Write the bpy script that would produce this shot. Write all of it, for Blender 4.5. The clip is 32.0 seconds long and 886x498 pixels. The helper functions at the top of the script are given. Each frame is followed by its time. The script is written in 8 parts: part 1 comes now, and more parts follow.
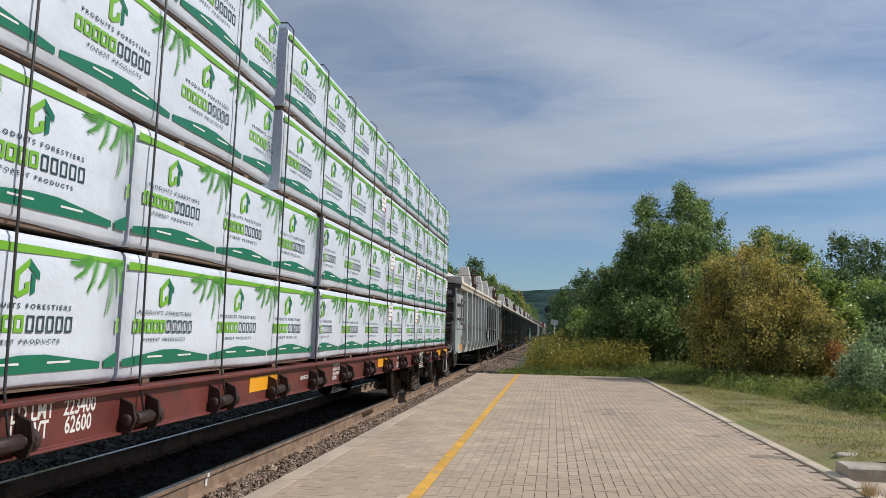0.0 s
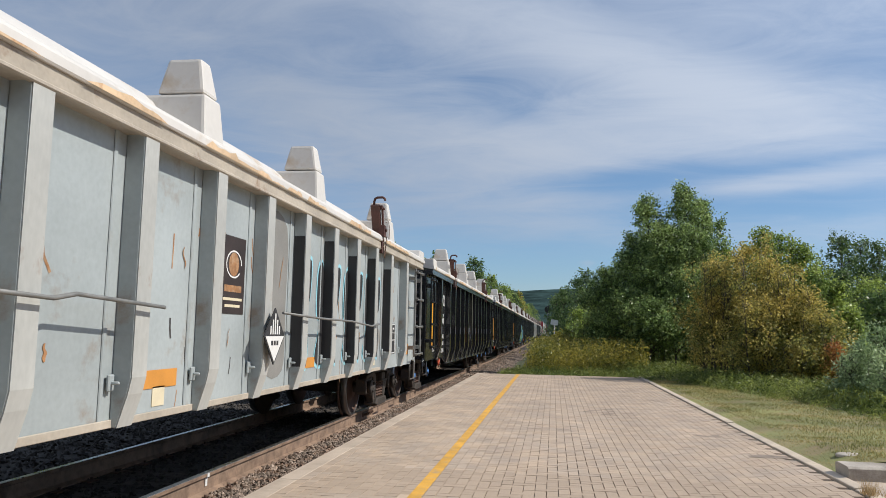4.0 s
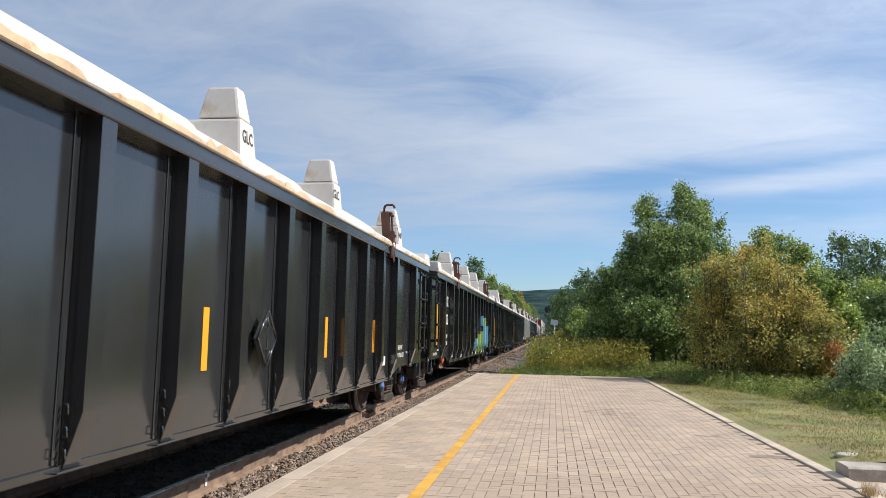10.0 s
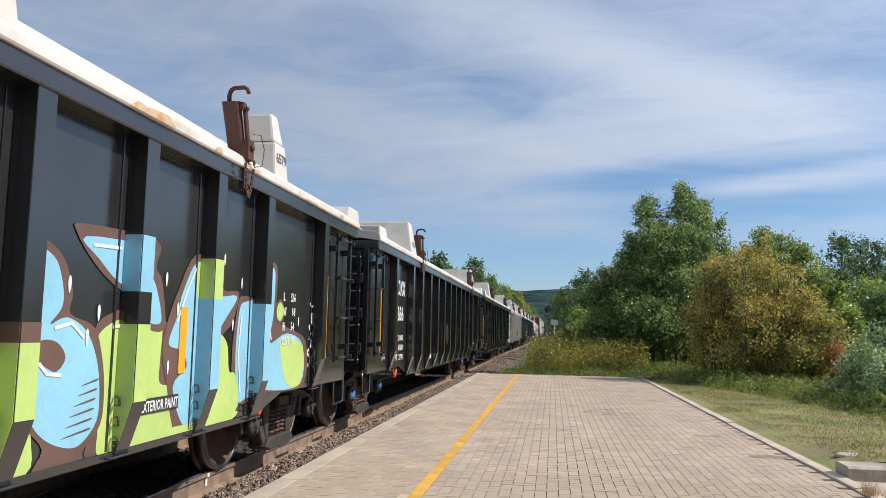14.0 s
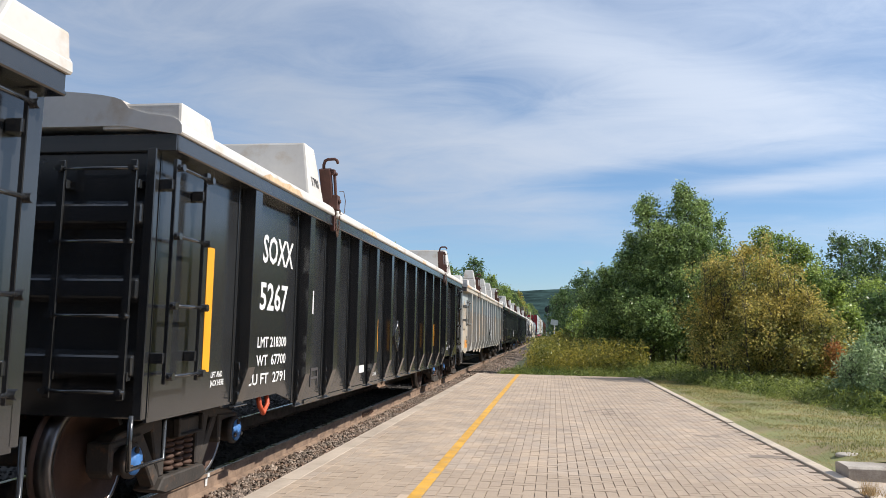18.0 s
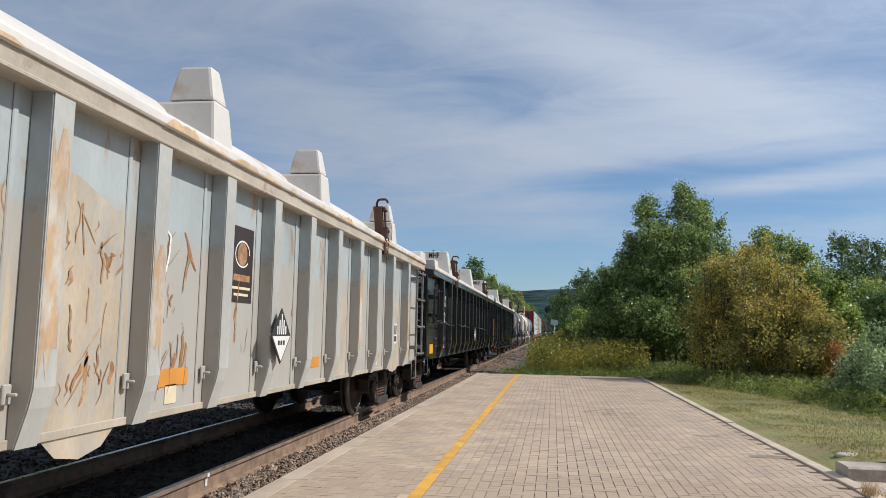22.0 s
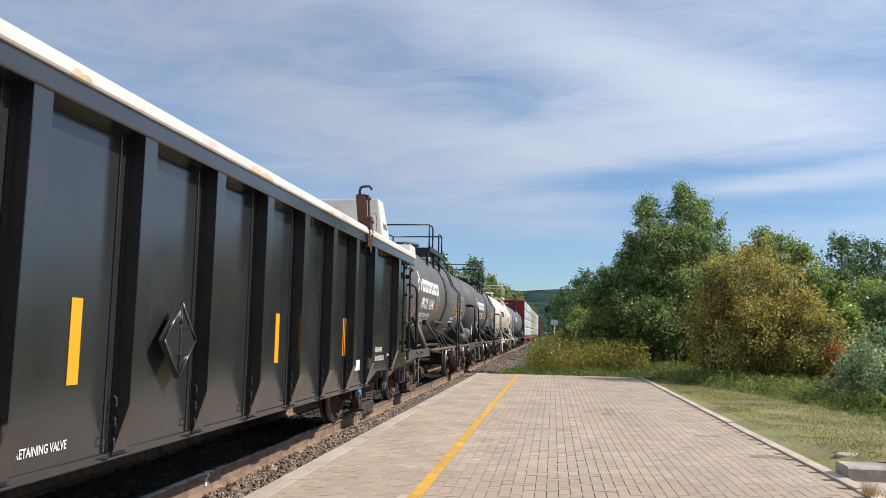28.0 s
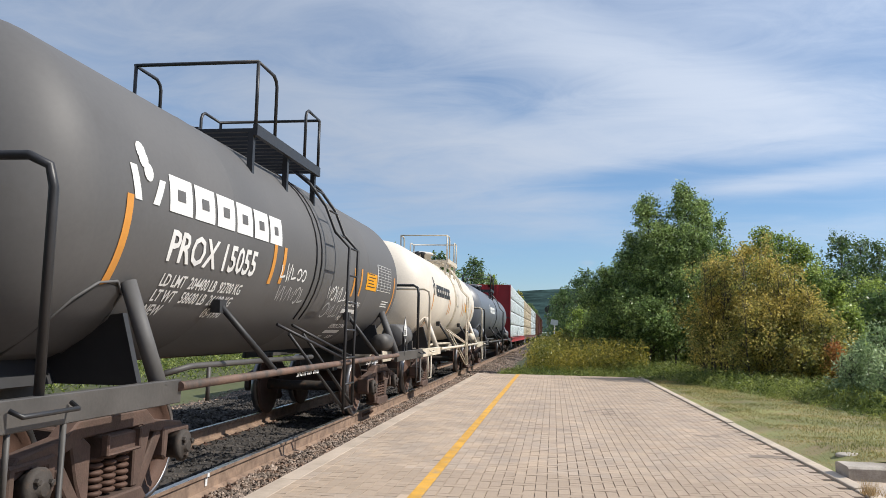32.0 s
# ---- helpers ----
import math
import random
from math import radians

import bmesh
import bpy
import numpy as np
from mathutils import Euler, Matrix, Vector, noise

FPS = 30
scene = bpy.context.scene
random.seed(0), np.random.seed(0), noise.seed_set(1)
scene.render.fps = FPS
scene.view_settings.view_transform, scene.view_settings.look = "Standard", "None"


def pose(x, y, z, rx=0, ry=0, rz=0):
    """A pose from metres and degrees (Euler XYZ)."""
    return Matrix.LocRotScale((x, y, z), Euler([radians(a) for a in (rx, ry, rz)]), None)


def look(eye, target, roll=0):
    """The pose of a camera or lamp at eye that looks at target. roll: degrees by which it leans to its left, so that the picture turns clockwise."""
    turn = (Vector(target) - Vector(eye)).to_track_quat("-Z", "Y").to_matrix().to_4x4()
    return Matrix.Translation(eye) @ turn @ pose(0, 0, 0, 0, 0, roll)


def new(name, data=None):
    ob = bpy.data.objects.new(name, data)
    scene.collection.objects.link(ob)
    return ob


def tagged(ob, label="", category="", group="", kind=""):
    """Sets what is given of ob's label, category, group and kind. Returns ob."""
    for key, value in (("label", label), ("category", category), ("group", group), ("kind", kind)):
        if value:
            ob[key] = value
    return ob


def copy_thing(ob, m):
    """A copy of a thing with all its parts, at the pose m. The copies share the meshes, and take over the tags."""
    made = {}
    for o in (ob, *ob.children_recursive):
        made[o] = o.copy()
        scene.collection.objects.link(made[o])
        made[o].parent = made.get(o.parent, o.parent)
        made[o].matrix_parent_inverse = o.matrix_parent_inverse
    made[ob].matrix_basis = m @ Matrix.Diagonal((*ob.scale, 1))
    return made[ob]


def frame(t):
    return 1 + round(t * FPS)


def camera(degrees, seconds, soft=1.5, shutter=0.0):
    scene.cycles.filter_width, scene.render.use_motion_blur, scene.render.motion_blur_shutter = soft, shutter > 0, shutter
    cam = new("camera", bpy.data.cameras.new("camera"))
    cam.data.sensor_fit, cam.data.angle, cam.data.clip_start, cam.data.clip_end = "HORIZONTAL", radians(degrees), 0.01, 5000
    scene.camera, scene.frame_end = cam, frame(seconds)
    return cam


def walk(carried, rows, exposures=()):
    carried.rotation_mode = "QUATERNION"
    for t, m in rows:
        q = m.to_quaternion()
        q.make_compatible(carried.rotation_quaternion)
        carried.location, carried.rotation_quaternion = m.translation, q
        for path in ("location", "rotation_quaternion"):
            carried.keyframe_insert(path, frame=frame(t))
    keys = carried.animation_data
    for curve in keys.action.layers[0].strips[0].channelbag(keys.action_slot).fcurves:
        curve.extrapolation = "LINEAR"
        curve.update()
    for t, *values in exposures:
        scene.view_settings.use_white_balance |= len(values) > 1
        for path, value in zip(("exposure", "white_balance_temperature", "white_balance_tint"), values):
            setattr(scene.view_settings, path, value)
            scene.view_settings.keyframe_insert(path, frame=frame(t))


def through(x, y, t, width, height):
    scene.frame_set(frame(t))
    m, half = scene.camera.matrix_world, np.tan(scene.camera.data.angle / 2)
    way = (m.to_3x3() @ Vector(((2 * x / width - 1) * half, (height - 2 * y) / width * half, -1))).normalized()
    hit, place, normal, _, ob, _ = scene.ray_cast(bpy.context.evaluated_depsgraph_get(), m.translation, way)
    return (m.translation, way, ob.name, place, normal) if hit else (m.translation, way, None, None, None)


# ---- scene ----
cam = camera(60.0, 32.0, soft=0.7)
EYE = (0.0, 0.0, 1.416)
CAM_POSE = (Matrix.Translation(EYE) @ Euler((0, 0, radians(8.234))).to_matrix().to_4x4()
            @ Euler((radians(96.079), 0, 0)).to_matrix().to_4x4() @ pose(0, 0, 0, 0, 0, 1.10))
walk(cam, [(0.0, CAM_POSE), (32.0, CAM_POSE)], exposures=[(0.0, -0.40), (1.0, -0.34), (2.0, -0.32), (3.0, -0.08), (3.5, -0.20), (5.4, -0.08), (7.0, 0.12), (9.0, 0.15), (12.0, 0.13), (14.0, -0.02), (16.5, 0.10), (18.0, 0.12), (20.5, 0.0), (22.5, -0.24), (24.0, 0.08), (25.0, 0.08), (32.0, 0.04)])

# ------------------------------------------------------------------ light
SUN_DIR = Vector((1.0, 0.05, 0.98)).normalized()
SKY_LEVEL = 0.115
CLOUD_BANKS = ((11.0, 16.0, 13.9, 3.6, -12, 0.4), (-3.4, 14.3, 14.3, 2.7, -10, 0.28), (5.8, 19.7, 11.8, 2.3, -20, 0.25), (-18.0, 15.5, 10.5, 3.4, -20, 0.22), (-14.1, 11.4, 11.0, 2.5, -3, 0.12),
               (-28.0, 21.0, 12.0, 4.0, -20, 0.10), (-11.4, 22.5, 7.2, 1.7, -25, 0.0), (-3.7, 17.1, 3.4, 1.0, -25, -0.13), (5.8, 11.2, 7.6, 1.1, 4, -0.42), (18.6, 11.8, 6.3, 0.6, 5, -0.2),
               (0.0, 9.5, 6.3, 1.2, -4, 0.2), (-0.8, 7.6, 6.3, 0.8, 0, 0.28), (16.4, 10.5, 8.4, 0.9, 3, 0.35), (13.9, 8.9, 11.0, 1.2, 0, -0.4), (-6.7, 4.7, 16.9, 2.3, 0, -0.35),
               (-6.0, 23.0, 9.0, 3.0, -15, 0.16), (2.5, 5.1, 0.6, 0.3, 0, 0.6))


def make_world():
    w = bpy.data.worlds.new("sky")
    scene.world = w
    w.use_nodes = True
    nt = w.node_tree
    nt.nodes.clear()
    N, L = nt.nodes.new, nt.links.new

    def math_node(op, a, b=None, clamp=False):
        n = N("ShaderNodeMath")
        n.operation, n.use_clamp = op, clamp
        for k, val in enumerate((a, b)):
            if val is None:
                continue
            if isinstance(val, (int, float)):
                n.inputs[k].default_value = val
            else:
                L(val, n.inputs[k])
        return n.outputs[0]

    out, bg = N("ShaderNodeOutputWorld"), N("ShaderNodeBackground")
    sky = N("ShaderNodeTexSky")
    sky.sky_type, sky.sun_disc = "NISHITA", False
    sky.sun_elevation = math.asin(SUN_DIR.z)
    sky.sun_rotation = math.atan2(SUN_DIR.x, SUN_DIR.y)
    sky.altitude, sky.air_density, sky.dust_density, sky.ozone_density = 300, 1.1, 0.15, 2.6
    tc, sep = N("ShaderNodeTexCoord"), N("ShaderNodeSeparateXYZ")
    L(tc.outputs["Generated"], sep.inputs[0])
    up = math_node("ADD", math_node("MAXIMUM", sep.outputs[2], 0.0), 0.10)
    px, py = math_node("DIVIDE", sep.outputs[0], up), math_node("DIVIDE", sep.outputs[1], up)
    comb = N("ShaderNodeCombineXYZ")
    L(px, comb.inputs[0])
    L(py, comb.inputs[1])
    mp = N("ShaderNodeMapping")
    mp.inputs["Rotation"].default_value = (0, 0, radians(-28))
    mp.inputs["Scale"].default_value = (0.55, 1.0, 1)
    mp.inputs["Location"].default_value = (3.4, 1.9, 0)
    L(comb.outputs[0], mp.inputs[0])
    big, fine = N("ShaderNodeTexNoise"), N("ShaderNodeTexNoise")
    big.inputs["Scale"].default_value, big.inputs["Detail"].default_value = 0.75, 7
    big.inputs["Roughness"].default_value, big.inputs["Distortion"].default_value = 0.52, 0.7
    fine.inputs["Scale"].default_value, fine.inputs["Detail"].default_value = 3.4, 9
    fine.inputs["Roughness"].default_value, fine.inputs["Distortion"].default_value = 0.64, 1.0
    L(mp.outputs[0], big.inputs["Vector"])
    L(mp.outputs[0], fine.inputs["Vector"])
    mix = math_node("ADD", math_node("MULTIPLY", big.outputs[0], 0.64), math_node("MULTIPLY", fine.outputs[0], 0.36))
    # broad banks and gaps of the cloud sheet: (azimuth, elevation, half width, half height, tilt, amount), in degrees
    az = math_node("ARCTAN2", sep.outputs[0], sep.outputs[1])
    el = math_node("ARCSINE", sep.outputs[2])
    sphere = N("ShaderNodeCombineXYZ")
    L(az, sphere.inputs[0])
    L(el, sphere.inputs[1])
    cover = math_node("MULTIPLY_ADD", math_node("SUBTRACT", mix, 0.5), 1.85)
    cover.node.inputs[2].default_value = 0.48
    for a, b, w, h, tilt, amount in CLOUD_BANKS:
        m = N("ShaderNodeMapping")
        m.vector_type = "TEXTURE"
        m.inputs["Location"].default_value = (radians(a), radians(b), 0)
        m.inputs["Rotation"].default_value = (0, 0, radians(tilt))
        m.inputs["Scale"].default_value = (radians(w), radians(h), 1)
        L(sphere.outputs[0], m.inputs[0])
        ln, fall = N("ShaderNodeVectorMath"), N("ShaderNodeMapRange")
        ln.operation, fall.interpolation_type = "LENGTH", "SMOOTHSTEP"
        fall.inputs[1].default_value, fall.inputs[2].default_value = 1.5, 0.0
        fall.inputs[3].default_value, fall.inputs[4].default_value = 0.0, amount
        L(m.outputs[0], ln.inputs[0])
        L(ln.outputs["Value"], fall.inputs[0])
        cover = math_node("ADD", cover, fall.outputs[0])
    soft = N("ShaderNodeMapRange")
    soft.interpolation_type = "SMOOTHSTEP"
    L(cover, soft.inputs[0])
    low = N("ShaderNodeMapRange")
    low.inputs[1].default_value, low.inputs[2].default_value = 0.03, 0.20
    L(sep.outputs[2], low.inputs[0])
    amount = math_node("MULTIPLY", math_node("MULTIPLY", soft.outputs[0], low.outputs[0]), 0.90)
    cloud = N("ShaderNodeMixRGB")
    dot = N("ShaderNodeVectorMath")
    dot.operation = "DOT_PRODUCT"
    dot.inputs[1].default_value = SUN_DIR
    L(tc.outputs["Generated"], dot.inputs[0])
    glow = math_node("MULTIPLY_ADD", math_node("MAXIMUM", dot.outputs["Value"], 0.0), 0.75)
    glow.node.inputs[2].default_value = 0.72
    lit = N("ShaderNodeVectorMath")
    lit.operation = "SCALE"
    lit.inputs[0].default_value = (5.8, 6.5, 7.7)
    L(glow, lit.inputs["Scale"])
    L(lit.outputs[0], cloud.inputs[2])
    L(amount, cloud.inputs[0])
    tint = N("ShaderNodeMixRGB")
    tint.blend_type, tint.inputs[0].default_value = "MULTIPLY", 1.0
    haze = N("ShaderNodeMixRGB")
    haze.inputs[1].default_value, haze.inputs[2].default_value = (0.62, 0.79, 1.05, 1), (0.86, 0.95, 1.04, 1)
    grad = N("ShaderNodeMapRange")
    grad.inputs[1].default_value, grad.inputs[2].default_value = 0.0, 0.28
    L(sep.outputs[2], grad.inputs[0])
    L(grad.outputs[0], haze.inputs[0])
    L(haze.outputs[0], tint.inputs[2])
    L(sky.outputs[0], tint.inputs[1])
    L(tint.outputs[0], cloud.inputs[1])
    L(cloud.outputs[0], bg.inputs[0])
    bg.inputs[1].default_value = SKY_LEVEL
    L(bg.outputs[0], out.inputs[0])


make_world()
sun = new("sun", bpy.data.lights.new("sun", "SUN"))
sun.data.energy, sun.data.angle, sun.data.color = 5.0, radians(0.53), (1.0, 0.945, 0.86)
sun.matrix_world = look(SUN_DIR * 60, (0, 0, 0))

# ------------------------------------------------------------------ materials
MATS = {}


def mat(name, c, rough=0.6, metal=0.0, var=0.18, scale=2.5, fine=55.0, bump=0.15, c2=None, cover=(0.45, 0.65),
        rand=0.0, island=0.0, spec=0.5, stretch=(1, 1, 1), coat=0.0):
    """A node material: base colour with broad and fine variation, optional second colour in patches, and relief."""
    if name in MATS:
        return MATS[name]
    m = bpy.data.materials.new(name)
    m.use_nodes = True
    nt = m.node_tree
    b = nt.nodes["Principled BSDF"]
    N, L = nt.nodes.new, nt.links.new
    tc, mp = N("ShaderNodeTexCoord"), N("ShaderNodeMapping")
    mp.inputs["Scale"].default_value = stretch
    L(tc.outputs["Object"], mp.inputs[0])
    n1, n2 = N("ShaderNodeTexNoise"), N("ShaderNodeTexNoise")
    for n, s, d in ((n1, scale, 5), (n2, fine, 3)):
        n.inputs["Scale"].default_value, n.inputs["Detail"].default_value = s, d
        L(mp.outputs[0], n.inputs["Vector"])
    mixv = N("ShaderNodeMath")
    mixv.operation = "MULTIPLY_ADD"
    mixv.inputs[1].default_value = 0.35
    L(n2.outputs[0], mixv.inputs[0])
    L(n1.outputs[0], mixv.inputs[2])
    rng = N("ShaderNodeMapRange")
    rng.inputs[1].default_value, rng.inputs[2].default_value = 0.45, 0.9
    rng.inputs[3].default_value, rng.inputs[4].default_value = 1 - var, 1 + var
    L(mixv.outputs[0], rng.inputs[0])
    val = rng.outputs[0]
    for amount, kind in ((rand, "ShaderNodeObjectInfo"), (island, "ShaderNodeNewGeometry")):
        if amount:
            oi, r2, mu = N(kind), N("ShaderNodeMapRange"), N("ShaderNodeMath")
            r2.inputs[3].default_value, r2.inputs[4].default_value = 1 - amount, 1 + amount
            L(oi.outputs["Random" if kind.endswith("Info") else "Random Per Island"], r2.inputs[0])
            mu.operation = "MULTIPLY"
            L(val, mu.inputs[0])
            L(r2.outputs[0], mu.inputs[1])
            val = mu.outputs[0]
    base = N("ShaderNodeMixRGB")
    base.inputs[1].default_value = (*c, 1)
    base.inputs[2].default_value = (*(c2 or c), 1)
    if c2:
        r3 = N("ShaderNodeMapRange")
        r3.inputs[1].default_value, r3.inputs[2].default_value = cover
        n3 = N("ShaderNodeTexNoise")
        n3.inputs["Scale"].default_value, n3.inputs["Detail"].default_value = scale * 1.7, 8
        n3.inputs["Roughness"].default_value = 0.65
        L(mp.outputs[0], n3.inputs["Vector"])
        L(n3.outputs[0], r3.inputs[0])
        L(r3.outputs[0], base.inputs[0])
    else:
        base.inputs[0].default_value = 0
    mul = N("ShaderNodeVectorMath")
    mul.operation = "SCALE"
    L(base.outputs[0], mul.inputs[0])
    L(val, mul.inputs["Scale"])
    L(mul.outputs[0], b.inputs["Base Color"])
    r4 = N("ShaderNodeMapRange")
    r4.inputs[3].default_value, r4.inputs[4].default_value = max(0.03, rough - 0.1), min(1, rough + 0.1)
    L(n1.outputs[0], r4.inputs[0])
    L(r4.outputs[0], b.inputs["Roughness"])
    b.inputs["Metallic"].default_value = metal
    b.inputs["Specular IOR Level"].default_value = spec
    b.inputs["Coat Weight"].default_value = coat
    if bump:
        bp = N("ShaderNodeBump")
        bp.inputs["Strength"].default_value, bp.inputs["Distance"].default_value = bump, 0.02
        L(mixv.outputs[0], bp.inputs["Height"])
        L(bp.outputs[0], b.inputs["Normal"])
    MATS[name] = m
    return m


def leaf_mat(name, c, c2, through=0.35, spread=0.35, rough=0.4):
    """Leaves: two greens mixed leaf by leaf, with light passing through."""
    if name in MATS:
        return MATS[name]
    m = bpy.data.materials.new(name)
    m.use_nodes = True
    nt = m.node_tree
    b = nt.nodes["Principled BSDF"]
    N, L = nt.nodes.new, nt.links.new
    geo, mix, tc, no = N("ShaderNodeNewGeometry"), N("ShaderNodeMixRGB"), N("ShaderNodeTexCoord"), N("ShaderNodeTexNoise")
    no.inputs["Scale"].default_value = 0.9
    L(tc.outputs["Object"], no.inputs["Vector"])
    add = N("ShaderNodeMath")
    add.operation, add.use_clamp = "MULTIPLY_ADD", True
    add.inputs[1].default_value = 0.55
    r = N("ShaderNodeMapRange")
    r.inputs[1].default_value, r.inputs[2].default_value = 0.35, 0.65
    r.inputs[3].default_value, r.inputs[4].default_value = -0.15, 0.6
    L(no.outputs[0], r.inputs[0])
    L(geo.outputs["Random Per Island"], add.inputs[0])
    L(r.outputs[0], add.inputs[2])
    L(add.outputs[0], mix.inputs[0])
    mix.inputs[1].default_value, mix.inputs[2].default_value = (*c, 1), (*c2, 1)
    r2, mul = N("ShaderNodeMapRange"), N("ShaderNodeVectorMath")
    r2.inputs[3].default_value, r2.inputs[4].default_value = 1 - spread, 1 + spread
    L(geo.outputs["Random Per Island"], r2.inputs[0])
    mul.operation = "SCALE"
    L(mix.outputs[0], mul.inputs[0])
    L(r2.outputs[0], mul.inputs["Scale"])
    L(mul.outputs[0], b.inputs["Base Color"])
    b.inputs["Roughness"].default_value = rough
    b.inputs["Specular IOR Level"].default_value = 0.45
    tr, ms = N("ShaderNodeBsdfTranslucent"), N("ShaderNodeMixShader")
    L(mul.outputs[0], tr.inputs[0])
    ms.inputs[0].default_value = through
    out = nt.nodes["Material Output"]
    L(b.outputs[0], ms.inputs[1])
    L(tr.outputs[0], ms.inputs[2])
    L(ms.outputs[0], out.inputs[0])
    MATS[name] = m
    return m


PAVER = mat("paver", (0.425, 0.325, 0.238), 0.85, var=0.15, scale=1.3, fine=140, bump=0.25, rand=0.07, island=0.07, c2=(0.375, 0.30, 0.235), cover=(0.4, 0.6))
SAND = mat("joint_sand", (0.135, 0.108, 0.085), 0.95, scale=3, fine=200)
CONCRETE = mat("concrete", (0.46, 0.375, 0.295), 0.9, var=0.2, scale=1.6, fine=90, bump=0.35, c2=(0.33, 0.27, 0.21), cover=(0.5, 0.75))
KERB = mat("kerb_concrete", (0.55, 0.46, 0.36), 0.9, var=0.2, scale=1.8, fine=90, bump=0.35, c2=(0.40, 0.33, 0.26), cover=(0.55, 0.78))
OLD_CONCRETE = mat("old_concrete", (0.46, 0.41, 0.35), 0.92, var=0.3, scale=3, fine=70, bump=0.6, c2=(0.28, 0.24, 0.20), cover=(0.48, 0.72))
YELLOW_LINE = mat("yellow_line_paint", (0.62, 0.33, 0.045), 0.75, var=0.2, scale=5, fine=120, bump=0.2, c2=(0.42, 0.30, 0.17), cover=(0.52, 0.72))
STONE = mat("ballast_stone", (0.26, 0.205, 0.165), 0.9, var=0.25, scale=2, fine=60, bump=0.3, island=0.6, c2=(0.20, 0.13, 0.09), cover=(0.45, 0.65))
# the same stone with the shade under the train put into its colour
SHADED_STONE = mat("shaded_ballast_stone", (0.05, 0.044, 0.039), 0.85, var=0.25, scale=2, fine=60, bump=0.3, island=0.6)
# bed colour lowered too, to deepen the shade below the cars
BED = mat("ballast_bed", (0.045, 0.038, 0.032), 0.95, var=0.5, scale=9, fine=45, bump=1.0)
RAIL_RUST = mat("rail_rust", (0.27, 0.185, 0.13), 0.8, 0.0, var=0.25, scale=4, fine=90, bump=0.3, c2=(0.16, 0.105, 0.075))
RAIL_HEAD = mat("rail_head", (0.5, 0.47, 0.44), 0.28, 0.9, var=0.15, scale=6, fine=60, bump=0.05)
TIE = mat("tie_wood", (0.075, 0.062, 0.052), 0.9, var=0.35, scale=4, fine=50, bump=0.7, stretch=(1, 6, 6))
LAWN = mat("lawn_soil", (0.20, 0.205, 0.075), 0.95, var=0.35, scale=0.9, fine=60, bump=0.8, c2=(0.26, 0.195, 0.105), cover=(0.46, 0.66))
EARTH = mat("earth", (0.075, 0.085, 0.035), 0.95, var=0.35, scale=0.2, fine=6, bump=0.6)
BLACK = mat("black_car_paint", (0.024, 0.0255, 0.0275), 0.17, var=0.25, scale=1.2, fine=30, bump=0.010, spec=1.0, c2=(0.019, 0.019, 0.018), cover=(0.55, 0.8))
BLACK_DENT = mat("dented_black_car_paint", (0.030, 0.032, 0.034), 0.18, var=0.25, scale=1.4, fine=4, bump=0.5, c2=(0.017, 0.018, 0.019), cover=(0.58, 0.8), spec=1.0)
DARKS = (BLACK, BLACK_DENT)
GREY = mat("grey_car_paint", (0.365, 0.405, 0.41), 0.45, var=0.16, scale=1.1, fine=25, bump=0.06, c2=(0.27, 0.215, 0.165), cover=(0.57, 0.72))
# worn cream with rust; sunlight on the outer post faces is mixed into the tone
SUNLIT_CREAM = mat("sunlit_worn_cream_paint", (0.45, 0.455, 0.43), 0.5, var=0.16, scale=1.6, fine=30, bump=0.08, c2=(0.27, 0.13, 0.06), cover=(0.60, 0.70), stretch=(1, 1, 0.45))
RUSTY = mat("rusty_grey_paint", (0.375, 0.42, 0.43), 0.5, var=0.14, scale=1.3, fine=25, bump=0.08, c2=(0.36, 0.20, 0.10), cover=(0.575, 0.70), stretch=(1, 1.6, 0.6))


def silt_line(m, height, c):
    """Dried dirt over the paint below a ragged level line."""
    nt = m.node_tree
    b = nt.nodes["Principled BSDF"]
    N, L = nt.nodes.new, nt.links.new
    src = b.inputs["Base Color"].links[0].from_socket
    tc, sep, no, add, r, mix = N("ShaderNodeTexCoord"), N("ShaderNodeSeparateXYZ"), N("ShaderNodeTexNoise"), N("ShaderNodeMath"), N("ShaderNodeMapRange"), N("ShaderNodeMixRGB")
    no.inputs["Scale"].default_value, no.inputs["Detail"].default_value = 0.9, 7
    L(tc.outputs["Object"], sep.inputs[0])
    L(tc.outputs["Object"], no.inputs["Vector"])
    add.operation = "MULTIPLY_ADD"
    add.inputs[1].default_value = -0.75
    L(no.outputs[0], add.inputs[0])
    L(sep.outputs[2], add.inputs[2])
    r.inputs[1].default_value, r.inputs[2].default_value = height - 0.375, height - 0.455
    r.inputs[3].default_value, r.inputs[4].default_value = 0.0, 0.72
    L(add.outputs[0], r.inputs[0])
    L(r.outputs[0], mix.inputs[0])
    L(src, mix.inputs[1])
    mix.inputs[2].default_value = (*c, 1)
    L(mix.outputs[0], b.inputs["Base Color"])


silt_line(RUSTY, 2.12, (0.42, 0.385, 0.335))
RUST_WASH = mat("tan_rust_wash", (0.46, 0.385, 0.29), 0.65, var=0.2, scale=2.2, fine=30, bump=0.05, c2=(0.40, 0.375, 0.33), cover=(0.42, 0.62), stretch=(1, 1.6, 0.7))
RUST_POST = mat("rusty_post_stain", (0.43, 0.30, 0.185), 0.7, var=0.25, scale=4, fine=40, bump=0.1, c2=(0.46, 0.43, 0.38), cover=(0.46, 0.62), stretch=(1, 1, 0.4))
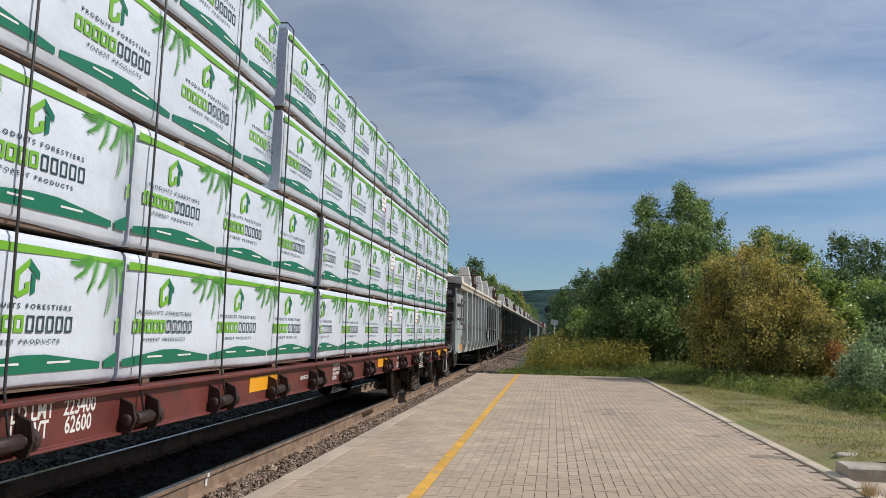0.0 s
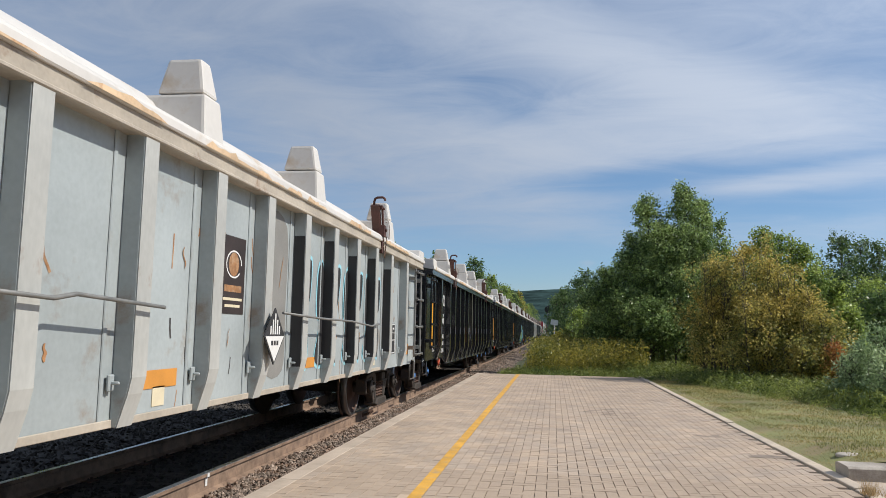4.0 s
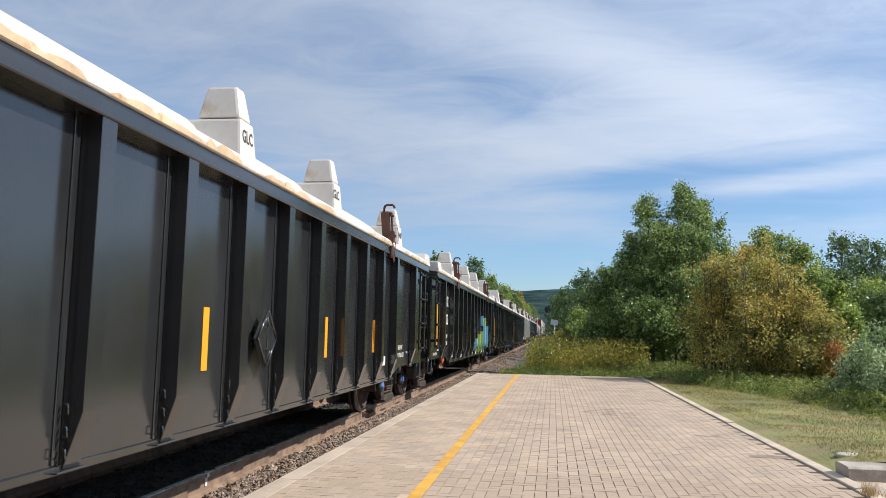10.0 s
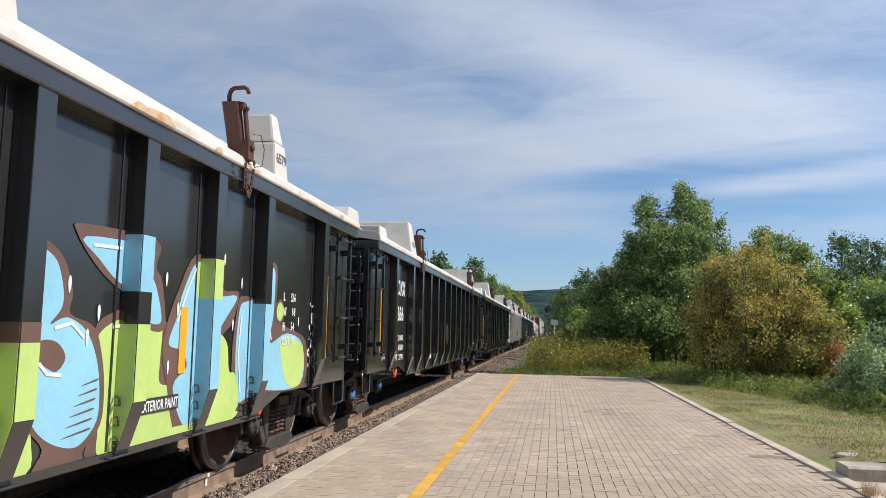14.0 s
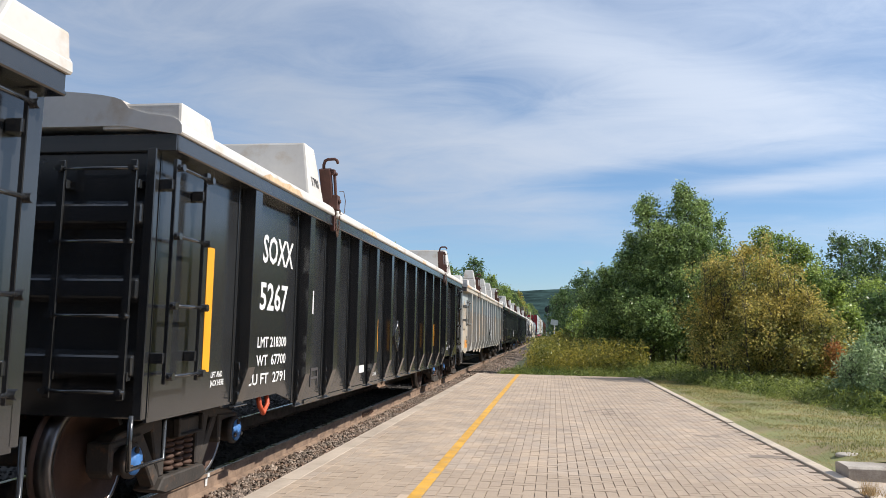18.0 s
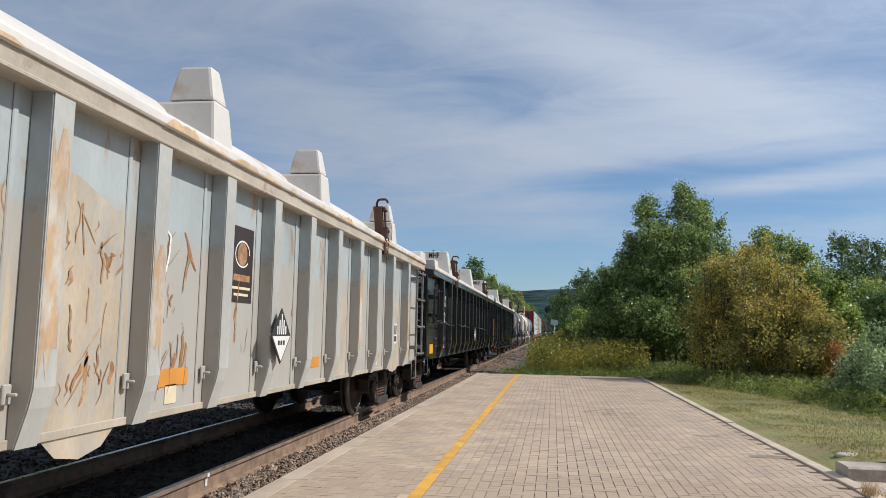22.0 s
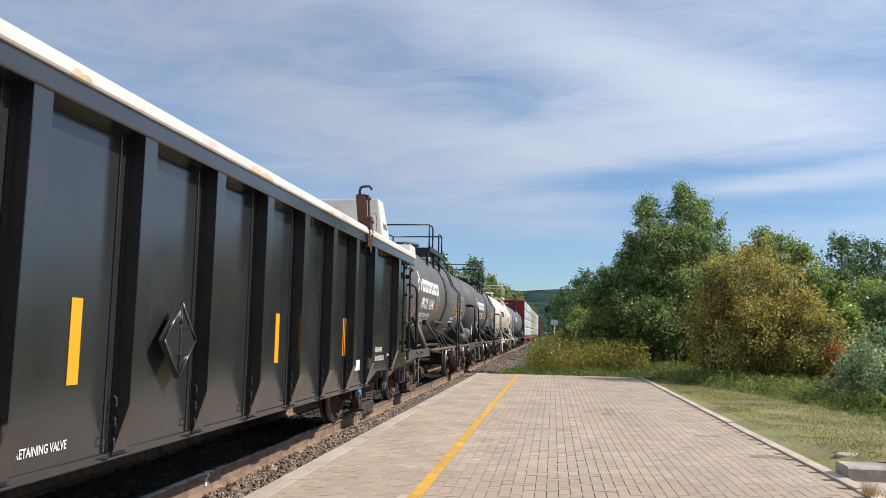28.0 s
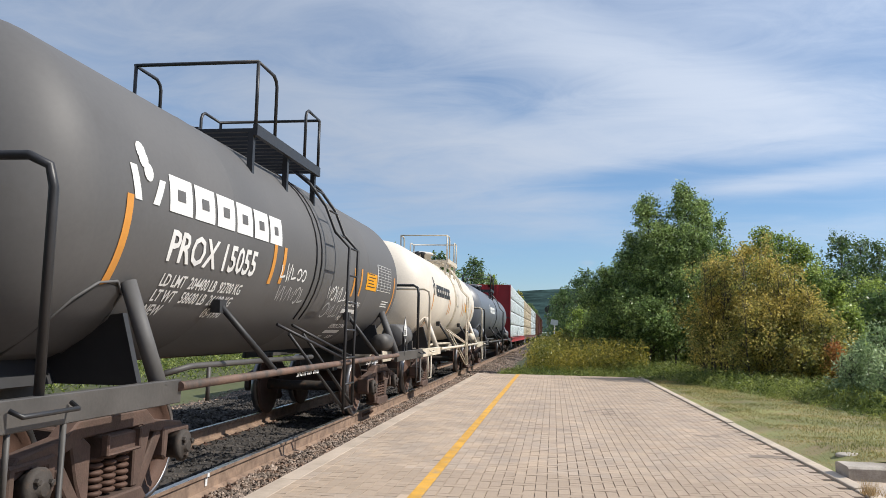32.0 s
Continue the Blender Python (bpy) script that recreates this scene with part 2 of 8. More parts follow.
RUST_STREAK = mat("rust_streak", (0.30, 0.15, 0.065), 0.8, var=0.35, scale=5, fine=40, bump=0.1, c2=(0.42, 0.29, 0.18), cover=(0.45, 0.65))
GREY_TRIM = mat("worn_tan_grey_paint", (0.43, 0.38, 0.31), 0.6, var=0.2, scale=2, fine=30, bump=0.15, c2=(0.22, 0.13, 0.08), cover=(0.6, 0.75))
LID = mat("white_fibreglass", (0.62, 0.595, 0.555), 0.5, var=0.08, scale=1.2, fine=20, bump=0.08, c2=(0.50, 0.40, 0.29), cover=(0.55, 0.72))
LATCH = mat("rust_red_steel", (0.085, 0.035, 0.027), 0.65, 0.1, var=0.3, scale=9, fine=60, bump=0.2)
CHAIN = mat("rusty_chain", (0.10, 0.055, 0.035), 0.7, 0.3, var=0.3, scale=20, fine=80)
STEEL = mat("grimy_cast_steel", (0.052, 0.044, 0.038), 0.75, 0.15, var=0.3, scale=6, fine=60, bump=0.3, c2=(0.13, 0.075, 0.045), cover=(0.55, 0.72))
WHEEL = mat("rusty_wheel_plate", (0.095, 0.052, 0.036), 0.7, 0.2, var=0.25, scale=4, fine=60, bump=0.2)
TREAD = mat("polished_tread", (0.26, 0.25, 0.25), 0.35, 0.9, var=0.15, scale=8, fine=70, bump=0.03)
BLUE = mat("blue_bearing_cap", (0.06, 0.20, 0.50), 0.5, var=0.2, scale=12, fine=60)
RED_HOSE = mat("orange_red_hose", (0.55, 0.09, 0.035), 0.5, var=0.1, scale=8, fine=60)
REFLECT = mat("yellow_reflector", (0.80, 0.36, 0.02), 0.4, var=0.06, scale=4, fine=80, bump=0.05)
ORANGE = mat("orange_reflector", (0.62, 0.27, 0.05), 0.5, var=0.1, scale=4, fine=80, bump=0.05)
WHITE = mat("white_lettering", (0.72, 0.72, 0.70), 0.55, var=0.08, scale=8, fine=50, bump=0)
FADED_WHITE = mat("dull_white_lettering", (0.38, 0.38, 0.38), 0.6, var=0.2, scale=8, fine=50, bump=0)
LABEL_WHITE = mat("paper_tag", (0.78, 0.77, 0.74), 0.7, var=0.06, scale=6, fine=50, bump=0.1)
CREAM = mat("cream_sticker", (0.68, 0.60, 0.42), 0.6, var=0.08, scale=8, fine=50, bump=0)
DEEP_TEAL = mat("charcoal_teal_print", (0.022, 0.055, 0.060), 0.45, var=0.1, scale=8, fine=50, bump=0)
INK = mat("black_lettering", (0.03, 0.03, 0.032), 0.55, var=0.1, scale=8, fine=50, bump=0)
FADED = mat("faded_black_plate", (0.06, 0.055, 0.055), 0.6, var=0.25, scale=5, fine=50, bump=0.05)
RUST_TRUCK = mat("rust_brown_casting", (0.10, 0.062, 0.048), 0.8, 0.1, var=0.3, scale=6, fine=60, bump=0.3, c2=(0.09, 0.06, 0.045), cover=(0.45, 0.65))
RUST_PIPE = mat("rust_brown_pipe", (0.17, 0.105, 0.078), 0.7, 0.0, var=0.3, scale=3, fine=50, bump=0.15, c2=(0.075, 0.062, 0.055), cover=(0.45, 0.65))
WINCH = mat("black_red_winch", (0.035, 0.020, 0.018), 0.6, 0.2, var=0.3, scale=9, fine=60, bump=0.2)
TANK = mat("dark_grey_tank_paint", (0.106, 0.104, 0.103), 0.63, var=0.12, scale=0.8, fine=25, bump=0.03, c2=(0.092, 0.088, 0.083), cover=(0.58, 0.8))
TANK_BLUE = mat("slate_tank_paint", (0.135, 0.145, 0.165), 0.42, var=0.12, scale=0.8, fine=25, bump=0.03)
TANK_WHITE = mat("off_white_tank_paint", (0.66, 0.60, 0.51), 0.5, var=0.10, scale=0.9, fine=25, bump=0.05, c2=(0.40, 0.30, 0.20), cover=(0.60, 0.78))
RAILING = mat("black_railing", (0.025, 0.025, 0.027), 0.45, var=0.2, scale=6, fine=60)
CREAM_RAIL = mat("cream_railing", (0.60, 0.53, 0.42), 0.5, var=0.2, scale=6, fine=60)
OXIDE = mat("red_oxide_paint", (0.14, 0.032, 0.026), 0.5, var=0.2, scale=2, fine=40, bump=0.06, c2=(0.09, 0.03, 0.024))
RED = mat("bright_red_paint", (0.36, 0.02, 0.025), 0.5, var=0.15, scale=2, fine=40)
WRAP = mat("white_lumber_wrap", (0.63, 0.68, 0.755), 0.36, var=0.07, scale=1.9, fine=11, bump=1.0)
WRAP_TAN = mat("tan_lumber_wrap", (0.52, 0.42, 0.28), 0.5, var=0.08, scale=2.2, fine=9, bump=0.3)
WRAP_PALE = mat("pale_green_wrap", (0.60, 0.66, 0.66), 0.5, var=0.06, scale=2.2, fine=9, bump=0.3)
LUMBER = mat("sawn_lumber", (0.15, 0.10, 0.068), 0.8, var=0.2, scale=6, fine=60, bump=0.2)
GREEN_D = mat("dark_green_print", (0.010, 0.155, 0.085), 0.45, var=0.05, scale=4, fine=20, bump=0.1)
GREEN_L = mat("bright_green_print", (0.17, 0.42, 0.035), 0.45, var=0.05, scale=4, fine=20, bump=0.1)
NEEDLE = mat("needle_green_print", (0.09, 0.31, 0.045), 0.45, var=0.2, scale=12, fine=40, bump=0.05)
BROWN_CAR = mat("brown_car_paint", (0.17, 0.075, 0.035), 0.6, var=0.2, scale=1.5, fine=30)
PINK = mat("magenta_tag", (0.45, 0.02, 0.10), 0.5, var=0.05)
G_BLUE = mat("graffiti_blue", (0.25, 0.52, 0.68), 0.5, var=0.10, scale=2.5, fine=20, bump=0)
G_LIME = mat("graffiti_lime", (0.45, 0.60, 0.18), 0.5, var=0.10, scale=2.5, fine=20, bump=0)
G_BROWN = mat("graffiti_brown", (0.13, 0.075, 0.06), 0.5, var=0.15, scale=2.5, fine=20, bump=0)
G_CYAN = mat("graffiti_cyan", (0.30, 0.62, 0.72), 0.5, var=0.05, bump=0)
G_RED = mat("graffiti_red", (0.35, 0.04, 0.04), 0.5, var=0.05, bump=0)
BARK = mat("bark", (0.085, 0.075, 0.062), 0.9, var=0.35, scale=6, fine=50, bump=0.6, stretch=(1, 1, 0.3))
HILL = mat("far_forest", (0.030, 0.052, 0.050), 1.0, var=0.6, scale=0.03, fine=0.2, bump=0, spec=0)
# soot on the car ends, darkened further for the shade they stand in
SHADED_GRIME = mat("shaded_sooty_end_paint", (0.105, 0.098, 0.09), 0.7, var=0.3, scale=2, fine=30, bump=0.1, c2=(0.06, 0.05, 0.045), cover=(0.45, 0.65))
GALV = mat("galvanised_sign_steel", (0.27, 0.275, 0.28), 0.5, 0.4, var=0.1, scale=6)
STRAW = mat("dry_straw", (0.52, 0.38, 0.20), 0.9, var=0.2, scale=9, island=0.3)
LEAF_ASPEN = leaf_mat("aspen_leaves", (0.075, 0.145, 0.040), (0.37, 0.47, 0.16), 0.33, spread=0.55, rough=0.38)
LEAF_AUTUMN = leaf_mat("turning_leaves", (0.21, 0.25, 0.07), (0.60, 0.46, 0.12), 0.45, spread=0.45, rough=0.55)
LEAF_BACK = leaf_mat("green_leaves", (0.13, 0.21, 0.050), (0.39, 0.47, 0.11), 0.45, spread=0.45, rough=0.42)
LEAF_DARK = leaf_mat("dark_leaves", (0.066, 0.122, 0.048), (0.18, 0.26, 0.085))
LEAF_GREY = leaf_mat("willow_leaves", (0.19, 0.28, 0.12), (0.46, 0.55, 0.30), 0.42, rough=0.5)
LEAF_WEED = leaf_mat("weed_leaves", (0.12, 0.155, 0.036), (0.44, 0.37, 0.07), 0.45)
LEAF_LOW = leaf_mat("undergrowth_leaves", (0.095, 0.15, 0.036), (0.30, 0.335, 0.085), 0.45, rough=0.5)
LEAF_RED = leaf_mat("red_leaves", (0.42, 0.12, 0.05), (0.48, 0.30, 0.07))
GRASS = leaf_mat("grass_blades", (0.21, 0.235, 0.07), (0.42, 0.34, 0.14), 0.3)

# ------------------------------------------------------------------ mesh tools


class Shape:
    """Collects faces of one part."""

    def __init__(self):
        self.v, self.f, self.s = [], [], []

    def face(self, pts, smooth=False):
        k = len(self.v)
        self.v += [tuple(p) for p in pts]
        self.f.append(tuple(range(k, k + len(pts))))
        self.s.append(smooth)

    def box(self, x0, x1, y0, y1, z0, z1):
        k = len(self.v)
        self.v += [(x, y, z) for z in (z0, z1) for y in (y0, y1) for x in (x0, x1)]
        for q in ((0, 2, 3, 1), (4, 5, 7, 6), (0, 1, 5, 4), (2, 6, 7, 3), (0, 4, 6, 2), (1, 3, 7, 5)):
            self.f.append(tuple(k + i for i in q))
            self.s.append(False)
        return self

    def prism(self, outline, a0, a1, axis="y"):
        """A flat outline pushed along an axis: for y it is in (x, z), for x in (y, z), for z in (x, y)."""
        put = {"y": lambda p, a: (p[0], a, p[1]), "x": lambda p, a: (a, p[0], p[1]), "z": lambda p, a: (p[0], p[1], a)}[axis]
        n, k = len(outline), len(self.v)
        self.v += [put(p, a0) for p in outline] + [put(p, a1) for p in outline]
        self.f += [tuple(range(k, k + n)), tuple(range(k + 2 * n - 1, k + n - 1, -1))]
        self.f += [(k + i, k + n + i, k + n + (i + 1) % n, k + (i + 1) % n) for i in range(n)]
        self.s += [False] * (n + 2)
        return self

    def tube(self, pts, r, n=8, r1=None, cap=True):
        pts = [Vector(p) for p in pts]
        k, m = len(self.v), len(pts)
        ref = None
        for i, p in enumerate(pts):
            d = (pts[min(i + 1, m - 1)] - pts[max(i - 1, 0)]).normalized()
            if ref is None:
                ref = d.orthogonal().normalized()
            ref = (ref - d * ref.dot(d)).normalized()
            w = d.cross(ref)
            rr = r if r1 is None else r + (r1 - r) * i / max(1, m - 1)
            self.v += [tuple(p + (ref * math.cos(2 * math.pi * j / n) + w * math.sin(2 * math.pi * j / n)) * rr) for j in range(n)]
        for i in range(m - 1):
            for j in range(n):
                a, b = k + i * n + j, k + i * n + (j + 1) % n
                self.f.append((a, b, b + n, a + n))
                self.s.append(True)
        if cap:
            self.f += [tuple(range(k + n - 1, k - 1, -1)), tuple(range(k + (m - 1) * n, k + m * n))]
            self.s += [False, False]
        return self

    def lathe(self, prof, n=24, axis="x", centre=(0, 0, 0), smooth=True, cap=True):
        """Turns a profile of (along the axis, radius)."""
        k, c = len(self.v), Vector(centre)
        for a, r in prof:
            for j in range(n):
                t = 2 * math.pi * j / n
                u, w = r * math.cos(t), r * math.sin(t)
                self.v.append(tuple(c + Vector({"x": (a, u, w), "y": (w, a, u), "z": (u, w, a)}[axis])))
        for i in range(len(prof) - 1):
            for j in range(n):
                a, b = k + i * n + j, k + i * n + (j + 1) % n
                self.f.append((a, b, b + n, a + n))
                self.s.append(smooth)
        if cap:
            self.f += [tuple(range(k + n - 1, k - 1, -1)), tuple(range(k + (len(prof) - 1) * n, k + len(prof) * n))]
            self.s += [False, False]
        return self

    def frustum(self, base, top, z0, z1):
        """A tapered block: base and top are (x0, x1, y0, y1)."""
        k = len(self.v)
        for (x0, x1, y0, y1), z in ((base, z0), (top, z1)):
            self.v += [(x0, y0, z), (x1, y0, z), (x1, y1, z), (x0, y1, z)]
        for q in ((3, 2, 1, 0), (4, 5, 6, 7), (0, 1, 5, 4), (1, 2, 6, 5), (2, 3, 7, 6), (3, 0, 4, 7)):
            self.f.append(tuple(k + i for i in q))
            self.s.append(False)
        return self

    def moved(self, m):
        self.v = [tuple(m @ Vector(p)) for p in self.v]
        return self

    def mesh(self, name, material, bevel=0.0, segments=1):
        me = bpy.data.meshes.new(name)
        me.from_pydata(self.v, [], self.f)
        me.polygons.foreach_set("use_smooth", self.s)
        bm = bmesh.new()
        bm.from_mesh(me)
        if len(self.f) < 4000:
            bmesh.ops.recalc_face_normals(bm, faces=bm.faces)
        if bevel:
            es = [e for e in bm.edges if len(e.link_faces) == 2 and e.calc_face_angle(0) > 0.6]
            bmesh.ops.bevel(bm, geom=es, offset=bevel, segments=segments, affect="EDGES", profile=0.6, clamp_overlap=True)
        bm.to_mesh(me)
        bm.free()
        me.materials.append(material)
        return me


def part(name, shape, material, parent=None, label="", bevel=0.0, segments=1):
    """One mesh object under a thing or a part."""
    me = shape if isinstance(shape, bpy.types.Mesh) else shape.mesh(name, material, bevel, segments)
    ob = new(name, me)
    ob.parent = parent
    return tagged(ob, label)


def thing(name, label, category, group="", kind=""):
    return tagged(new(name), label, category, group, kind)


KEPT = {}


def shared(key, material, build, bevel=0.0, segments=1):
    """A mesh that is built once and used by all alike parts."""
    k = (key, material.name)
    if k not in KEPT:
        KEPT[k] = build().mesh(key, material, bevel, segments)
    return KEPT[k]


def text_shape(body, height, bold=0.02, condense=0.8):
    """Flat letters in (u, v): the left end of the base line at 0, 0."""
    cu = bpy.data.curves.new("letters", "FONT")
    cu.body, cu.size, cu.resolution_u, cu.offset = body, 1.0, 2, bold
    ob = bpy.data.objects.new("letters", cu)
    scene.collection.objects.link(ob)
    me = bpy.data.meshes.new_from_object(ob.evaluated_get(bpy.context.evaluated_depsgraph_get()))
    k = height / 0.729
    out = ([(p.co.x * k * condense, p.co.y * k) for p in me.vertices], [tuple(p.vertices) for p in me.polygons])
    bpy.data.objects.remove(ob)
    bpy.data.curves.remove(cu)
    bpy.data.meshes.remove(me)
    return out


TEXTS = {}
for words in ("MHFX", "5706", "MHFX 5706", "5785", "MHFX 5785", "5742", "MHFX 5742", "SOXX", "5266", "5267", "AOKX", "43602",
              "47", "39", "65", "01", "72", "LD LMT 218400", "LT WT  67600", "CU FT  2791", "LD LMT 218300", "LT WT  67700",
              "LD LMT 217900", "LT WT  68100", "LD LMT 220200", "LT WT  65800", "LD LMT 219300", "LT WT  66700", "LIFT AND", "JACK HERE",
              "2 INCH HF COMP SHOES", "CONDITIONALLY", "APPROVED", "CONTROL VALVE", "IF DEFECTIVE, SEE", "AAR FM. RULE 4",
              "RETAINING VALVE", "RELEASE ROD", "IL        52-6", "IW        9-8", "IH        5-4", "CU FT  2715", "EXTERIOR PAINT", "PAINT APPLIED: 02-23",
              "GLC", "MHF", "6407", "4561", "6579", "6536", "1818", "1790", "PROX 16540", "PROX 15055", "LD LMT  207100 LB  93950 KG", "LT WT   55900 LB  25350 KG",
              "LD LMT  204400 LB  92700 KG", "LT WT   58600 LB  26600 KG", "NEW                       07-2001", "NEW                       05-1990", "CAPY  13578  US GAL", "51398  LITRES", "36\" WHEELS",
              "1830", "8", "JACK", "HERE", "LD LMT   223400", "LT WT     62600", "FOR RESTRICTED", "LOADING ONLY", "SEE EQUIPMENT", "REGISTER",
              "INTERIOR  COATING", "EXTERIOR COATING", "EMPTY LOAD", "PLATE", "C", "X", "P R O D U I T S   F O R E S T I E R S", "F O R E S T   P R O D U C T S", "11-5", "73-0", "PRO            05-2019", "7/16\" ADJ. BLOCK", "LOT", "BRAKE CYLINDER", "PRESSURE TAP"):
    TEXTS[words] = text_shape(words, 1.0, 0.010 if words.startswith("MHFX") else 0.02)


def glyphs(words):
    """The letters of a piece of writing one by one: faces whose runs along the line overlap belong to one letter."""
    vs, fs = TEXTS[words]
    spans = sorted((min(vs[i][0] for i in f), max(vs[i][0] for i in f), f) for f in fs)
    out, end = [], -1e9
    for a, b, f in spans:
        if a > end - 1e-4:
            out.append([])
        out[-1].append(f)
        end = max(end, b)
    return out


def letters(words, height, at, material, parent, plane="side", wide=1.0, name="lettering", label="", span=0.0, lean=0.0):
    """Writing that lies on a car's side (plane x = const) or on its end (plane y = const); at: the left end of the base line."""
    vs, fs = TEXTS[words]
    x, y, z = at
    if span:
        wide = span / (height * max(u for u, _ in vs))
    if plane == "side":
        pts = [(x - lean * w * height, y + u * height * wide, z + w * height) for u, w in vs]
    else:
        pts = [(x + u * height * wide, y, z + w * height) for u, w in vs]
    for faces in (glyphs(words) if height > 0.2 else [fs]):
        s = Shape()
        for f in faces:
            s.face([pts[i] for i in f])
        ob = part("letter" if height > 0.2 else name, s, material, parent, label)
        if height <= 0.2:
            tagged(ob, kind="stuff")
    return ob


def plate(x, y0, y1, z0, z1, t=0.006):
    return Shape().box(x, x + t, y0, y1, z0, z1)

# ------------------------------------------------------------------ the line of the track
TRACK_X = -4.10          # centre line


def smooth01(a, b, v):
    t = min(1.0, max(0.0, (v - a) / (b - a)))
    return t * t * (3 - 2 * t)


def kerb_x(y):
    return 2.665


PLAT = 0.07              # platform level over the rail heads
PLAT_END = 25.15


def ground_z(x, y):
    z = -0.28 + 0.24 * smooth01(25.4, 26.6, y) * smooth01(-2.2, -0.5, x)
    if x > 0:
        z += 0.20 * smooth01(3.4, 4.0, x) * (1 - smooth01(25.2, 26.8, y))
    if x < -7:
        z += 0.2 * smooth01(-7.5, -11, x)
    return z + 0.05 * noise.noise(Vector((x * 0.4, y * 0.4, 0)))


def make_ground():
    xs = [-2500, -1200, -500, -200, -90, -50, -30, -22, -16, -12, -10, -8.6, -7.4, -6.4, -5.4, -4.2, -3.2, -2.4, -1.6, -0.8, 0, 0.8, 1.6, 2.4, 3.2, 4, 4.8,
          5.6, 6.4, 7.4, 8.6, 10, 12, 15, 19, 24, 30, 45, 70, 120, 250, 600, 1300, 2500]
    ys = [-2500, -900, -300, -100, -40, -20, -10, -5, 0, 4, 8, 12, 16, 19, 22, 23.5, 24.6, 25.2, 25.8, 26.4, 27, 28, 29.5, 31, 33, 36, 38, 40, 43, 46, 50, 55, 60, 68, 78, 90, 110, 140,
          180, 240, 320, 450, 700, 1200, 2600]
    s = Shape()
    n = len(xs)
    for y in ys:
        for x in xs:
            s.v.append((x, y, ground_z(x, min(y, 300))))
    for j in range(len(ys) - 1):
        for i in range(n - 1):
            a = j * n + i
            s.f.append((a, a + 1, a + n + 1, a + n))
            s.s.append(True)
    ob = part("ground", s, EARTH)
    tagged(ob, "rough green verge and open ground round the railway", "ground", kind="structure")


make_ground()
ALONG = [-30, -10, 0, 10, 18, 22, 26, 30, 36, 44, 54, 66, 80, 100, 130, 170, 230, 320, 420]


def swept(outline, zoff=0.0, ys=ALONG):
    """An outline in (x, z) carried along the track."""
    s = Shape()
    n = len(outline)
    for y in ys:
        s.v += [(x, y, z + zoff) for x, z in outline]
    for j in range(len(ys) - 1):
        for i in range(n):
            a, b = j * n + i, j * n + (i + 1) % n
            s.f.append((a, b, b + n, a + n))
            s.s.append(False)
    s.f += [tuple(range(n - 1, -1, -1)), tuple(range((len(ys) - 1) * n, len(ys) * n))]
    s.s += [False, False]
    return s


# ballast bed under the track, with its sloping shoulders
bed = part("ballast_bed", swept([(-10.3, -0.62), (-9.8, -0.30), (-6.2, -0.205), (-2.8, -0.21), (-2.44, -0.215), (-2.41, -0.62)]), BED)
tagged(bed, "crushed stone track bed between platform and verge, darkened for the shade under the train", "track bed", kind="structure")
far_bed = part("ballast_shoulder", swept([(-2.47, -0.40), (-2.45, -0.18), (-1.5, -0.30), (-1.0, -0.62), (-2.4, -0.62)], ys=[25.3, 28, 34, 38, 44, 54, 66, 80, 100, 130, 170, 230]), BED)
tagged(far_bed, "grey stone shoulder of the track bed beyond the platform", "track bed", kind="structure")

RAIL_OUT = [(-0.07, -0.20), (0.07, -0.20), (0.07, -0.188), (0.012, -0.165), (0.009, -0.05), (0.034, -0.036), (0.036, -0.004), (-0.036, -0.004), (-0.034, -0.036), (-0.009, -0.05), (-0.012, -0.165), (-0.07, -0.188)]
for sx in (0.7525, -0.7525):
    cx = TRACK_X + sx
    r = part("rail", swept([(cx + x, z) for x, z in RAIL_OUT]), RAIL_RUST)
    tagged(r, "rusty brown steel running rail with a polished head", "rail", "rails of the track", "structure")
    part("rail_head", swept([(cx - 0.031, -0.0038), (cx + 0.031, -0.0038), (cx + 0.029, 0.0), (cx - 0.029, 0.0)]), RAIL_HEAD, r, "worn shiny running surface")
    if sx > 0:
        for k, yj in enumerate((13.5, 13.85)):
            s = Shape().prism([(cx + 0.012, -0.13), (cx + 0.035, -0.12), (cx + 0.03, -0.05), (cx + 0.012, -0.05)], yj - 0.02, yj + 0.31)
            for b in range(3):
                s.lathe([(0, 0.018), (0.03, 0.018), (0.035, 0.012)], 6, "x", (cx + 0.03, yj + 0.04 + b * 0.11, -0.088), False)
            part("joint_bar", s, WHEEL, r, "reddish rusty joint bar with bolts")
        part("paint_mark", Shape().box(cx + 0.012, cx + 0.02, 7.23, 7.275, -0.125, -0.05).box(cx + 0.034, cx + 0.0395, 7.23, 7.275, -0.04, -0.006), WHITE, r, "white paint mark on the rail")

tie_mesh = Shape().box(-1.3, 1.3, -0.11, 0.11, -0.16, 0.0).mesh("tie", TIE, 0.012)
track = thing("railway_ties", "dark weathered wooden railway ties set in crushed stone", "railway ties", kind="structure")
rnd = random.Random(5)
for k in range(112):
    y = 1.2 + k * 0.53
    t = part("tie", tie_mesh, TIE, track)
    t.matrix_basis = pose(TRACK_X + rnd.uniform(-0.04, 0.04), y, -0.205 + rnd.uniform(-0.008, 0.004), 0, 0, rnd.uniform(-1, 1))
plate_mesh = Shape().box(-0.17, 0.17, -0.09, 0.09, 0, 0.012).lathe([(0.0, 0.017), (0.035, 0.017)], 6, "z", (0.1, 0.05, 0)).lathe([(0.0, 0.017), (0.035, 0.017)], 6, "z", (-0.1, -0.05, 0)).mesh("tie_plate", WHEEL)
